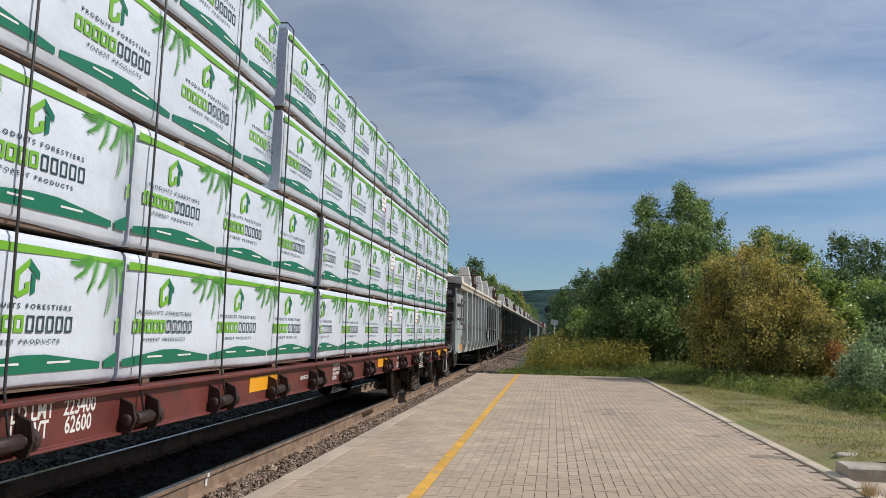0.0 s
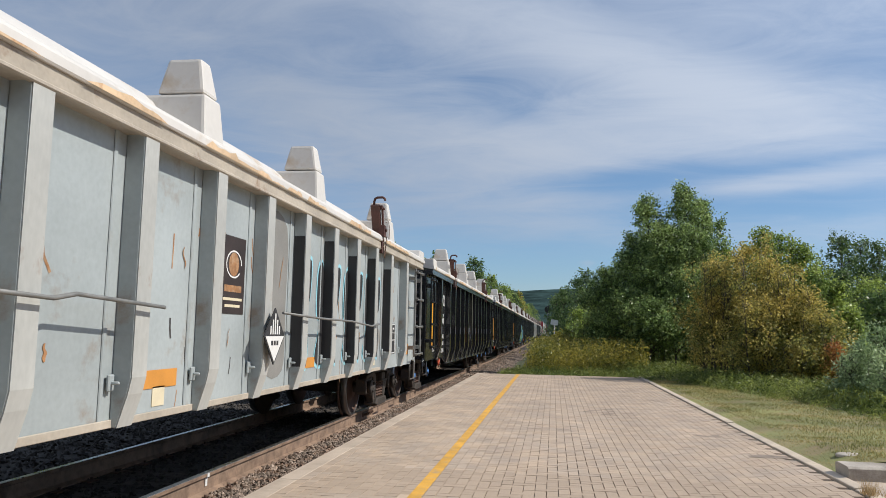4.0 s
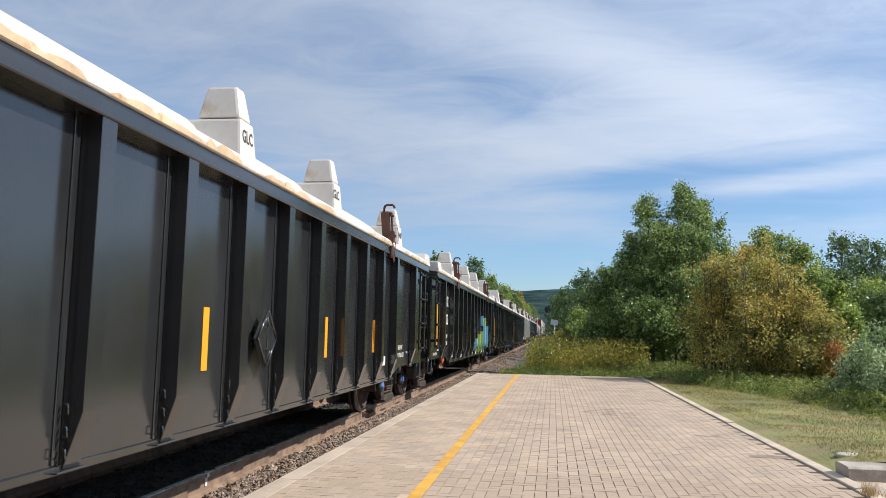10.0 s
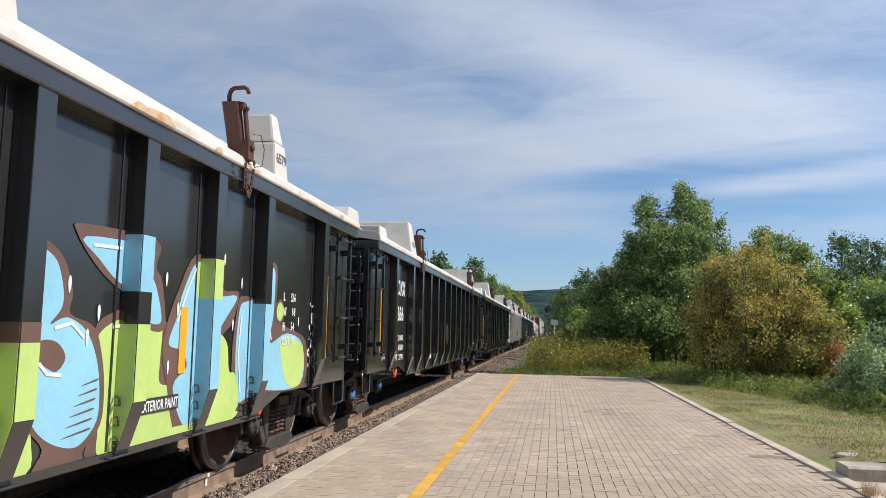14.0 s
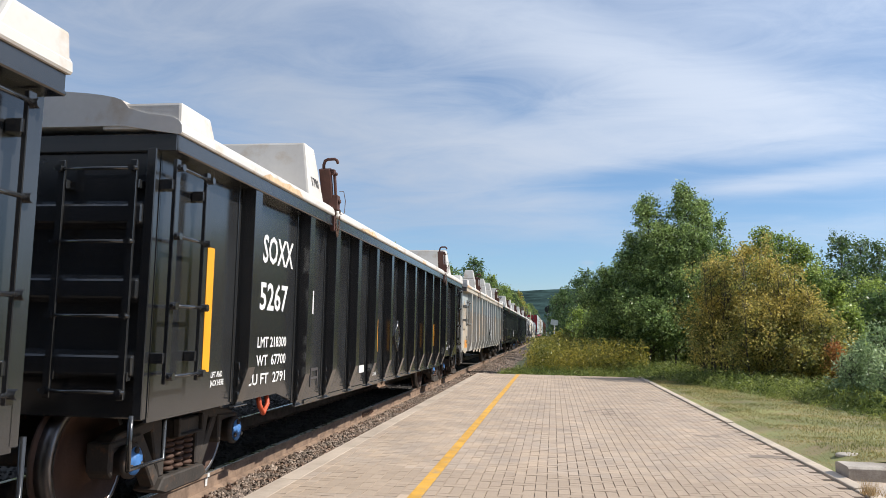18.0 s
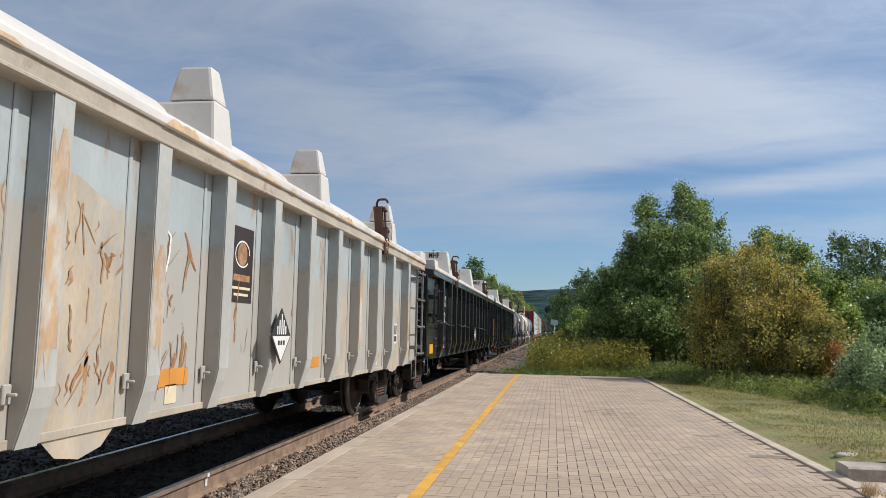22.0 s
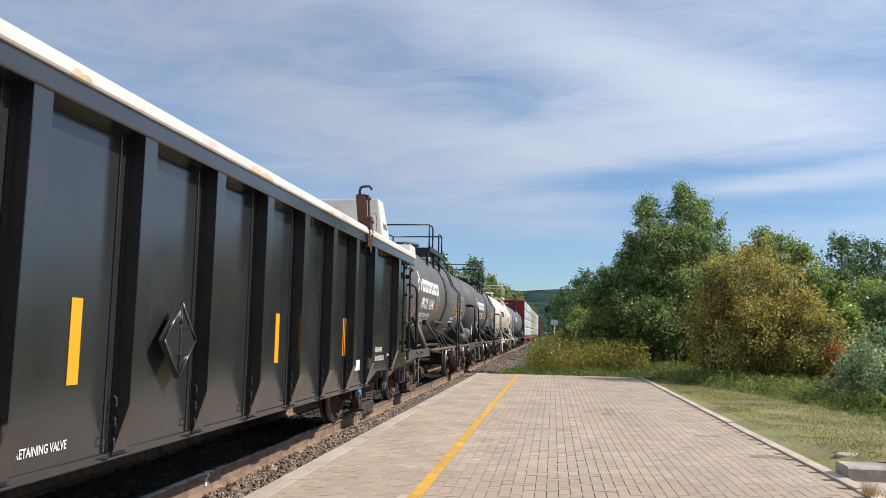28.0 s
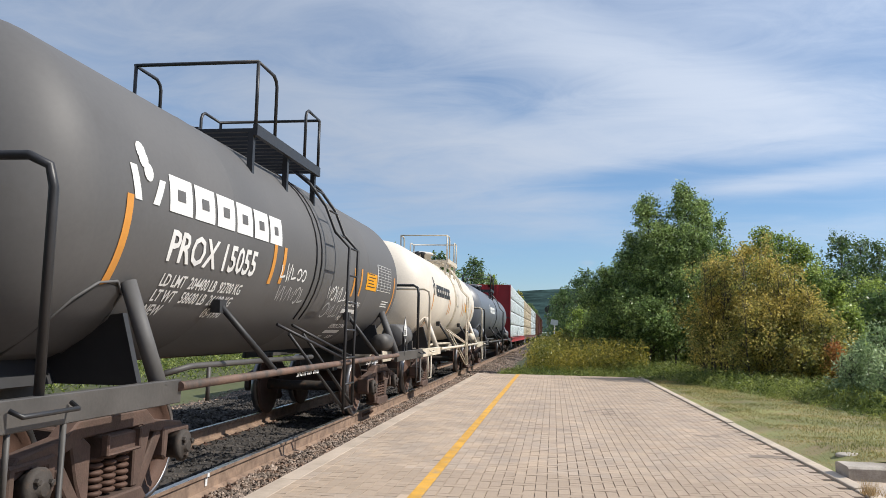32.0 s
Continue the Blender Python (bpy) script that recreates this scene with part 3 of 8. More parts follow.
for k in range(0, 60):
    for sx in (0.7525, -0.7525):
        y = 1.2 + k * 0.53
        t = part("tie_plate", plate_mesh, WHEEL, track)
        t.matrix_basis = pose(TRACK_X + sx, y, -0.207)


def rocks(name, label, x0, x1, y0, y1, per_m2, size, z_of, seed, stone=None):
    """Loose crushed stones: each an angular six-cornered lump."""
    g = np.random.default_rng(seed)
    n = int((x1 - x0) * (y1 - y0) * per_m2)
    px, py = g.uniform(x0, x1, n), g.uniform(y0, y1, n)
    sz = g.uniform(0.55, 1.25, n) * size
    base = np.array([(1, 0, 0), (0, 1, 0), (-1, 0, 0), (0, -1, 0), (0, 0, 0.8), (0, 0, -0.8)], float)
    jit = base[None] * g.uniform(0.55, 1.15, (n, 6, 1)) + g.uniform(-0.22, 0.22, (n, 6, 3))
    a = g.uniform(0, 6.28, n)
    tilt = g.uniform(-0.7, 0.7, n)
    c, s_ = np.cos(a)[:, None], np.sin(a)[:, None]
    x, y, z = jit[..., 0], jit[..., 1], jit[..., 2]
    ct, st = np.cos(tilt)[:, None], np.sin(tilt)[:, None]
    y, z = y * ct - z * st, y * st + z * ct
    x, y = x * c - y * s_, x * s_ + y * c
    pz = np.array([z_of(u, w) for u, w in zip(px, py)]) + sz * g.uniform(0.0, 0.55, n)
    v = np.stack([x * sz[:, None] + px[:, None], y * sz[:, None] + py[:, None], z * sz[:, None] + pz[:, None]], -1).reshape(-1, 3)
    tri = np.array([(0, 1, 4), (1, 2, 4), (2, 3, 4), (3, 0, 4), (1, 0, 5), (2, 1, 5), (3, 2, 5), (0, 3, 5)])
    f = (tri[None] + (np.arange(n) * 6)[:, None, None]).reshape(-1, 3)
    me = bpy.data.meshes.new(name)
    me.from_pydata(v.tolist(), [], f.tolist())
    me.materials.append(stone or STONE)
    return tagged(new(name, me), label, "ballast", kind="stuff")


rocks("ballast", "loose crushed brown and grey stones between rail and platform", -3.30, -2.45, 4.0, 26.0, 780, 0.030, lambda x, y: -0.205, 1)
# these two strips carry the train's shade as darker stone colour
rocks("ballast", "crushed stones between the rails, darkened for the shade under the train", -4.78, -3.42, 3.0, 34.0, 300, 0.036, lambda x, y: -0.222, 2, SHADED_STONE)
rocks("ballast", "crushed stones beside the far rail, darkened for the train's shadow", -7.4, -4.98, 2.5, 30.0, 150, 0.042, lambda x, y: -0.21 - 0.04 * max(0, -6.3 - x), 3, SHADED_STONE)
rocks("ballast", "crushed stones on the far side of the track", -9.6, -7.4, 2.5, 30.0, 180, 0.042, lambda x, y: -0.21 - 0.04 * max(0, -6.3 - x), 9, STONE)
rocks("ballast", "grey crushed stones beside the rails beyond the platform", -3.3, -1.3, 25.5, 70.0, 100, 0.05, lambda x, y: -0.19 - 0.13 * max(0, x + 2.5), 4)

# ------------------------------------------------------------------ platform
platform = part("pavement", Shape().prism([(-2.435, -0.6), (3.25, -0.6), (3.25, PLAT - 0.012), (-2.435, PLAT - 0.012)], -12, PLAT_END), SAND)
tagged(platform, "station platform of buff herringbone pavers with dark sandy joints", "pavement", kind="structure")
# weathered concrete edging along the track, in lengths
edge_rnd = random.Random(3)
for k in range(14):
    y0 = -10 + k * 2.8
    y1 = min(y0 + 2.785, PLAT_END)
    if y0 < PLAT_END:
        part("edging", Shape().box(-2.44, -2.255, y0, y1, -0.3, PLAT + edge_rnd.uniform(-0.002, 0.001)), CONCRETE, platform, "pale concrete edging slab", 0.004)

kerb = thing("kerb", "pale concrete kerb between pavers and lawn", "kerb", kind="structure")
for k in range(26):
    y0 = -4 + k * 1.28
    y1 = min(y0 + 1.265, PLAT_END + 0.1)
    if y0 > PLAT_END:
        continue
    a, b = kerb_x(y0), kerb_x(y1)
    dz = edge_rnd.uniform(-0.006, 0.008)
    s = Shape()
    s.v = [(a, y0, -0.2), (a + 0.13, y0, -0.2), (b + 0.13, y1, -0.2), (b, y1, -0.2),
           (a + 0.012, y0, PLAT + 0.012 + dz), (a + 0.12, y0, PLAT + 0.024 + dz), (b + 0.12, y1, PLAT + 0.024 + dz), (b + 0.012, y1, PLAT + 0.012 + dz)]
    s.f = [(3, 2, 1, 0), (4, 5, 6, 7), (0, 1, 5, 4), (1, 2, 6, 5), (2, 3, 7, 6), (3, 0, 4, 7)]
    s.s = [False] * 6
    part("kerbstone", s, KERB, kerb, "", 0.014, 2)

# yellow safety line
yl = Shape()
for a in range(-10, 25):
    x0, x1 = -1.103 + 0.012 * noise.noise(Vector((a * 0.3, 0, 8))), -1.103 + 0.012 * noise.noise(Vector((a * 0.3 + 0.3, 0, 8)))
    yl.face([(x0 - 0.055, a, PLAT + 0.0055), (x0 + 0.055, a, PLAT + 0.0055), (x1 + 0.055, a + 1, PLAT + 0.0055), (x1 - 0.055, a + 1, PLAT + 0.0055)])
tagged(part("safety_line", yl, YELLOW_LINE), "worn yellow painted safety line on the platform pavers", "painted line", kind="structure")

# lawn, walkway and the old concrete wall end beside it
lawn_s = Shape()
LX = [-0.012, 0.06, 0.3, 0.7, 1.2, 1.8, 2.5, 3.3, 4.5, 6.0, 9.0]
LY = [8.3, 8.7, 9.3, 10, 11, 12.5, 14, 16, 18, 20, 22, 23, 24, 25, 25.8, 26.6]


def lawn_z(x, y):
    u = x - kerb_x(y) - 0.13
    return PLAT + 0.014 + 0.016 * smooth01(0.0, 0.4, u) + 0.13 * (1 - smooth01(8.5, 11.5, y)) * smooth01(0.0, 0.5, u) + 0.03 * smooth01(0.0, 0.5, u) * noise.noise(Vector((x, y, 3))) - 0.02 * max(0, u - 2)


for y in LY:
    lawn_s.v += [(kerb_x(y) + 0.125 + u, y, lawn_z(kerb_x(y) + 0.125 + u, y)) for u in LX]
for j in range(len(LY) - 1):
    for i in range(len(LX) - 1):
        a = j * len(LX) + i
        lawn_s.f.append((a, a + 1, a + len(LX) + 1, a + len(LX)))
        lawn_s.s.append(True)
tagged(part("lawn", lawn_s, LAWN), "short late-summer lawn with bare brown patches", "lawn", kind="structure")
walkway = part("walkway", Shape().box(2.80, 14, -4, 8.0, -0.2, PLAT - 0.004), CONCRETE)
tagged(walkway, "pale concrete walkway joining the platform", "walkway", kind="structure")
wall_s = Shape()
wrnd = random.Random(12)
for k in range(27):
    w0 = 2.80 + 0.35 * k
    t = [wrnd.uniform(-0.004, 0.004) for _ in range(4)]
    wall_s.prism([(7.97 + t[0], -0.2), (8.34, -0.2), (8.34 + t[1], 0.185 + t[2]), (8.30, 0.20 + t[2]), (8.02 + t[0], 0.198 + t[3]), (7.985 + t[0], 0.18 + t[3])], w0, w0 + 0.352, "x")
tagged(part("low_wall", wall_s, OLD_CONCRETE), "low rough grey concrete kerb wall holding the lawn", "kerb wall", kind="structure")
flat_stone = part("flat_stone", Shape().lathe([(-0.05, 0.13), (0.0, 0.15), (0.012, 0.13), (0.015, 0.06)], 9, "z", (3.16, 8.95, 0.175)), OLD_CONCRETE, bevel=0)
tagged(flat_stone, "flat grey stone lying in the lawn", "stone")
tuft = Shape()
trnd = random.Random(8)
for k in range(120):
    a, l, o = trnd.uniform(0, 6.28), trnd.uniform(0.06, 0.15), trnd.uniform(0.02, 0.09)
    bx, by = 2.72 + trnd.gauss(0, 0.035), 7.25 + trnd.gauss(0, 0.06)
    tuft.face([(bx - 0.003, by, PLAT), (bx + 0.003, by, PLAT), (bx + o * math.cos(a), by + o * math.sin(a), PLAT + l)])
tagged(part("grass_tuft", tuft, STRAW), "tuft of dry straw-coloured grass at the kerb", "grass tuft")

# dark stains on the pavers
for (x, y, w, l, nm) in ((0.80, 13.9, 0.26, 0.45, "a"), (1.08, 13.4, 0.28, 0.3, "b"), (2.05, 10.97, 0.16, 0.1, "c"), (2.42, 9.3, 0.2, 0.14, "d")):
    st = Shape()
    srnd = random.Random(int(x * 100))
    for k in range(9):
        cx, cy = x + srnd.uniform(-w, w) * 0.8, y + srnd.uniform(-l, l) * 0.8
        st.face([(cx - w * 0.35, cy - 0.045, PLAT + 0.0045 + k * 2e-5), (cx + w * 0.35, cy - 0.045, PLAT + 0.0045 + k * 2e-5), (cx + w * 0.35, cy + 0.045, PLAT + 0.0045 + k * 2e-5), (cx - w * 0.35, cy + 0.045, PLAT + 0.0045 + k * 2e-5)])
    tagged(part("stain", st, mat("dark_paver_stain", (0.27, 0.215, 0.17), 0.9, var=0.3, scale=6, fine=90)), "patch of darker stained pavers", "stain", kind="structure")

# ------------------------------------------------------------------ the train: running gear
MIDDLE = 8.36            # from the leading end mark of a gondola to its middle
HALF = 8.22              # from the middle of a gondola to its leading end
TAIL = 8.06              # and to its trailing end


def end_y(end):
    return TAIL if end > 0 else -HALF


WHEEL_R = 0.457
WHEELSETS = []           # (axle object, y, speed factor)


def wheel_shape(side):
    s = Shape()
    prof = [(-0.07, 0.10), (-0.065, 0.16), (-0.035, 0.20), (-0.045, 0.33), (-0.065, 0.385), (-0.068, 0.484), (-0.045, 0.486), (-0.035, 0.462),
            (0.068, 0.452), (0.07, 0.39), (0.035, 0.37), (0.012, 0.30), (0.02, 0.20), (0.075, 0.155), (0.085, 0.10)]
    s.lathe([(a * side, r) for a, r in prof], 36, "x", (0.7525 * side, 0, 0))
    return s


def tread_shape(side):
    return Shape().lathe([(0.0712 * side, 0.41), (0.0735 * side, 0.41), (0.0735 * side, 0.449), (0.070 * side, 0.4545), (-0.03 * side, 0.4655), (-0.03 * side, 0.455)], 36, "x", (0.7525 * side, 0, 0), cap=False)


def axle_shape():
    return Shape().lathe([(-1.0, 0.075), (-0.7, 0.09), (-0.3, 0.08), (0.3, 0.08), (0.7, 0.09), (1.0, 0.075)], 14, "x")


def cap_shape(side):
    s = Shape().lathe([(0.98 * side, 0.10), (1.10 * side, 0.105), (1.12 * side, 0.125), (1.15 * side, 0.125), (1.165 * side, 0.10), (1.17 * side, 0.045), (1.19 * side, 0.04)], 20, "x")
    for k in range(3):
        a = 2.094 * k + 0.4
        s.lathe([(1.15 * side, 0.024), (1.19 * side, 0.024), (1.195 * side, 0.016)], 6, "x", (0, 0.075 * math.cos(a), 0.075 * math.sin(a)), False)
    return s


def sideframe_shape(side):
    """A cast truck side: arched top member, sloping ends, spring window and bottom seat."""
    s = Shape()
    a, b = (0.93, 1.07) if side > 0 else (-1.07, -0.93)
    s.prism([(-1.06, 0.56), (-0.98, 0.64), (-0.55, 0.70), (-0.42, 0.79), (0.42, 0.79), (0.55, 0.70), (0.98, 0.64), (1.06, 0.56), (1.04, 0.50), (0.75, 0.58), (0.5, 0.61), (0.36, 0.67),
             (-0.36, 0.67), (-0.5, 0.61), (-0.75, 0.58), (-1.04, 0.50)], a, b, "x")
    for d in (-1, 1):
        s.prism([(d * 0.36, 0.68), (d * 0.50, 0.66), (d * 0.42, 0.40), (d * 0.34, 0.24), (d * 0.27, 0.24), (d * 0.27, 0.62)], a, b, "x")
        s.prism([(d * 0.70, 0.60), (d * 0.60, 0.62), (d * 0.30, 0.22), (d * 0.40, 0.17)], a + 0.01, b - 0.01, "x")
        s.prism([(d * 1.08, 0.60), (d * 1.08, 0.40), (d * 1.02, 0.34), (d * 1.02, 0.56), (d * 0.74, 0.56), (d * 0.72, 0.36), (d * 0.66, 0.40), (d * 0.66, 0.62)], a - 0.02 * side, b + 0.02 * side, "x")
    s.prism([(-0.42, 0.15), (-0.34, 0.24), (0.34, 0.24), (0.42, 0.15), (0.3, 0.11), (-0.3, 0.11)], a - 0.04, b + 0.04, "x")
    return s


def spring_shape(side, y):
    s = Shape()
    for k in range(6):
        z = 0.26 + k * 0.046
        s.lathe([(z, 0.05), (z + 0.012, 0.066), (z + 0.026, 0.066), (z + 0.038, 0.05)], 12, "z", (1.02 * side, y, 0))
    return s


def bolster_shape():
    s = Shape().prism([(-1.12, 0.52), (-0.95, 0.48), (-0.4, 0.40), (0.4, 0.40), (0.95, 0.48), (1.12, 0.52), (1.12, 0.66), (0.9, 0.68), (0.3, 0.72), (-0.3, 0.72), (-0.9, 0.68), (-1.12, 0.66)], -0.2, 0.2)
    s.box(1.1, 1.16, -0.22, 0.22, 0.53, 0.55).box(1.1, 1.16, -0.22, -0.19, 0.53, 0.68).box(1.1, 1.16, 0.19, 0.22, 0.53, 0.68)
    return s


def brake_shape():
    s = Shape()
    for d in (-1, 1):
        s.tube([(-0.75, d * 0.36, 0.36), (0, d * 0.24, 0.38), (0.75, d * 0.36, 0.36)], 0.035, 6)
        for x in (-0.75, 0.75):
            s.box(x - 0.05, x + 0.05, d * 0.36 - 0.04, d * 0.36 + 0.04, 0.26, 0.52)
    return s.tube([(0.15, -0.3, 0.4), (0.15, 0.3, 0.5)], 0.02, 6)


def truck(car, y, caps=None, base=0.0, frame_material=None):
    """Two wheelsets, two cast side frames, springs, a bolster and its brake beams, about y on the car."""
    frame_material = frame_material or STEEL
    for d in (-0.89, 0.89):
        ax = part("wheelset", shared("axle", STEEL, axle_shape), STEEL, car, "rusty steel axle with two wheels")
        ax.location = (0, y + d, WHEEL_R)
        WHEELSETS.append((ax, y + d))
        for side in (1, -1):
            part("wheel", shared("wheel%d" % side, WHEEL, lambda: wheel_shape(side)), WHEEL, ax, "rust-brown railway wheel")
            part("tread", shared("tread%d" % side, TREAD, lambda: tread_shape(side)), TREAD, ax, "polished steel wheel tread")
            if side > 0:
                part("bearing_cap", shared("cap%d" % side, STEEL, lambda: cap_shape(side)), STEEL, ax, "bearing end cap")
                if caps:
                    part("cap_face", shared("cap_face%d" % side, caps, lambda: Shape().lathe([(1.166 * side, 0.098), (1.174 * side, 0.098), (1.176 * side, 0.06), (1.193 * side, 0.05), (1.195 * side, 0.02)], 20, "x")), caps, ax, "blue painted bearing end")
    for side in (1, -1):
        fr = part("side_frame", shared("side_frame%d" % side, frame_material, lambda: sideframe_shape(side), 0.012), frame_material, car, "cast steel truck side frame")
        fr.location = (0, y, 0)
        for k in (-0.16, 0.0, 0.16):
            part("spring", shared("spring%d%d" % (side, round(k * 100)), WHEEL, lambda: spring_shape(side, k)), WHEEL, fr, "rusty coil spring")
    bo = part("bolster", shared("bolster", frame_material, bolster_shape, 0.01), frame_material, car)
    bo.location = (0, y, 0)
    br = part("brake_beam", shared("brake_beam", STEEL, brake_shape), STEEL, car)
    br.location = (0, y, 0)


def coupler_shape(end):
    s = Shape()
    s.box(-0.09, 0.09, 0, end * 0.42, 0.78, 0.94)
    s.prism([(-0.16, end * 0.36), (0.10, end * 0.36), (0.17, end * 0.5), (0.15, end * 0.62), (0.05, end * 0.64), (0.04, end * 0.52), (-0.10, end * 0.50), (-0.20, end * 0.60)], 0.72, 1.0, "z")
    return s


def hose_shape(end):
    return Shape().tube([(0.3, 0, 0.72), (0.3, end * 0.2, 0.62), (0.24, end * 0.4, 0.46), (0.12, end * 0.55, 0.44), (0.03, end * 0.6, 0.55)], 0.022, 8)


def couplers(car, half, paint):
    for end in (-1, 1):
        c = part("coupler", shared("coupler%d" % end, STEEL, lambda: coupler_shape(end), 0.02), STEEL, car, "cast steel knuckle coupler")
        c.location = (0, end * half, 0)
        h = part("brake_hose", shared("hose%d" % end, RAILING, lambda: hose_shape(end)), RAILING, car, "black rubber air hose")
        h.location = (0, end * half, 0)
    part("centre_sill", shared("sill%d" % round(half * 100), paint, lambda: Shape().box(-0.2, 0.2, -half, half, 0.68, 1.0)), paint, car)


def ladder(car, y0, y1, x, z0, z1, rungs, material, name="ladder"):
    """Two uprights on brackets and round rungs, standing off the side."""
    lad = None
    for y in (y0, y1):
        s = Shape().box(x - 0.015, x + 0.015, y - 0.028, y + 0.028, z0 - 0.05, z1 + 0.06)
        for z in (z0 + 0.12, z1 - 0.12):
            s.box(1.48, x, y - 0.05, y + 0.05, z - 0.035, z + 0.035)
        if lad is None:
            lad = part(name, s, material, car, "bolted side ladder", 0.004)
        else:
            part("upright", s, material, lad, "", 0.004)
    for k in range(rungs):
        z = z0 + (z1 - z0) * k / (rungs - 1)
        r = Shape().tube([(x + 0.03, y0 - 0.03, z), (x + 0.03, y1 + 0.03, z)], 0.013, 8)
        for y in (y0, y1):
            r.lathe([(x + 0.01, 0.026), (x + 0.055, 0.026)], 8, "x", (0, y, z), False)
        part("rung", r, material, lad)
    return lad


def end_ladder(car, end, material, x0=0.82, x1=1.34, z0=0.98, z1=2.45, rungs=4):
    y = end_y(end) + end * 0.10
    lad = None
    for x in (x0, x1):
        s = Shape().box(x - 0.025, x + 0.025, y - 0.012, y + 0.012, z0 - 0.05, z1 + 0.06)
        for z in (z0 + 0.1, z1 - 0.1):
            s.box(x - 0.04, x + 0.04, min(y, end_y(end)), max(y, end_y(end)), z - 0.03, z + 0.03)
        if lad is None:
            lad = part("end_ladder", s, material, car, "", 0.004)
        else:
            part("upright", s, material, lad, "", 0.004)
    for k in range(rungs):
        z = z0 + (z1 - z0) * k / (rungs - 1)
        r = Shape().tube([(x0 - 0.04, y + end * 0.02, z), (x1 + 0.04, y + end * 0.02, z)], 0.013, 8)
        for x in (x0, x1):
            r.lathe([(y + end * 0.01, 0.024), (y + end * 0.045, 0.024)], 8, "y", (x, 0, z), False)
        part("rung", r, material, lad)


# ------------------------------------------------------------------ gondola cars
POSTS = [1.585, 3.09] + [4.075 + 1.04 * k for k in range(10)] + [15.15]
HEAVY_POSTS = [1.735, 3.155] + [4.145 + 1.05 * k for k in range(10)] + [14.88]


def post_shape(kind, bend=0.945):
    s = Shape()
    foot = bend - 0.31
    if kind == "plain":
        s.prism([(1.474, 2.60), (1.60, 2.60), (1.60, bend), (1.50, foot), (1.474, foot)], -0.075, 0.075)
        s.box(1.474, 1.487, -0.150, -0.128, foot + 0.03, 2.61)
        for z in (bend + 0.02, bend - 0.10, bend - 0.22):
            s.tube([(1.49, -0.09, z + 0.02), (1.53, -0.11, z + 0.02), (1.535, -0.11, z - 0.03), (1.49, -0.09, z - 0.03)], 0.009, 5)
        s.box(1.476, 1.53, -0.16, 0.10, foot - 0.012, foot)
    else:
        s.prism([(1.474, 2.60), (1.585, 2.60), (1.60, 2.56), (1.60, 1.10), (1.58, 1.0), (1.52, 0.80), (1.474, 0.80)], -0.085, 0.085)
        s.box(1.474, 1.486, -0.22, -0.18, 0.84, 2.61)
        s.tube([(1.49, -0.14, 1.07), (1.56, -0.14, 1.07)], 0.012, 6).box(1.49, 1.51, -0.17, -0.11, 1.02, 1.12)
    return s


SIDE_BELLY = [(-8.22, 0.78), (-5.84, 0.79), (-5.05, 0.605), (5.05, 0.605), (5.84, 0.79), (TAIL, 0.78), (TAIL, 2.62), (-8.22, 2.62)]
SIDE_FLAT = [(-8.22, 0.95), (-8.12, 0.84), (-7.88, 0.87), (-7.78, 0.80), (7.62, 0.80), (7.72, 0.87), (7.96, 0.84), (TAIL, 0.95), (TAIL, 2.62), (-8.22, 2.62)]


def end_shape(end):
    y = end_y(end)
    return Shape().box(-1.475, 1.475, min(y, y - end * 0.03), max(y, y - end * 0.03), 0.80, 2.62)


def rib_shape(end):
    y = end_y(end)
    return Shape().prism([(y, -0.1), (y + end * 0.09, -0.06), (y + end * 0.09, 0.06), (y, 0.1)], -1.40, 1.40, "x")


def end_post_shape(end):
    y = end_y(end)
    return Shape().box(1.40, 1.47, min(y, y + end * 0.06), max(y, y + end * 0.06), 0.8, 2.60)


def lid_shape(rise=0.36):
    """The fibreglass cover: a lip over the top chord, a flat rim and a low vault, with raised end corners."""
    half = [(1.622, 2.698), (1.63, 2.71), (1.626, 2.76), (1.61, 2.785), (1.565, 2.815), (1.36, 2.845), (1.24, 2.88)]
    half += [(1.2 * math.cos(a), 2.92 + rise * math.sin(a)) for a in [math.pi / 2 * k / 9 for k in range(1, 10)]]
    prof = half + [(-x, z) for x, z in reversed(half[:-1])] + [(-1.59, 2.698), (-1.2, 2.76), (1.2, 2.76), (1.59, 2.698)]
    s = Shape()
    n = len(prof)
    rows = [(-8.26, 0.34), (-8.18, 0.40), (-7.2, 0.55), (-6.0, 0.92), (-4.2, 1.0), (-4.05, 0.90), (-3.9, 1.0), (0.0, 1.0), (0.12, 0.9), (0.25, 1.0), (4.0, 1.0), (4.12, 0.9), (4.25, 1.0), (6.0, 0.92), (7.2, 0.55), (8.02, 0.40), (8.10, 0.34)]
    for y, k in rows:
        s.v += [(x, y, 2.92 + (z - 2.92) * k if z > 2.92 else z) for x, z in prof]
    for j in range(len(rows) - 1):
        for i in range(n):
            a, b = j * n + i, j * n + (i + 1) % n
            s.f.append((a, b, b + n, a + n))
            s.s.append(6 <= i < 24)
    s.f += [tuple(range(n - 1, -1, -1)), tuple(range((len(rows) - 1) * n, len(rows) * n))]
    s.s += [False, False]
    return s


def corner_shape(ex, ey):
    x0, x1 = sorted((1.04 * ex, 1.622 * ex))
    u0, u1 = sorted((1.09 * ex, 1.612 * ex))
    out = abs(end_y(ey)) + 0.035
    y0, y1 = sorted((out * ey, (out - 0.555) * ey))
    t0, t1 = sorted(((out - 0.01) * ey, (out - 0.455) * ey))
    return Shape().frustum((x0, x1, y0, y1), (u0, u1, t0, t1), 2.735, 2.92)


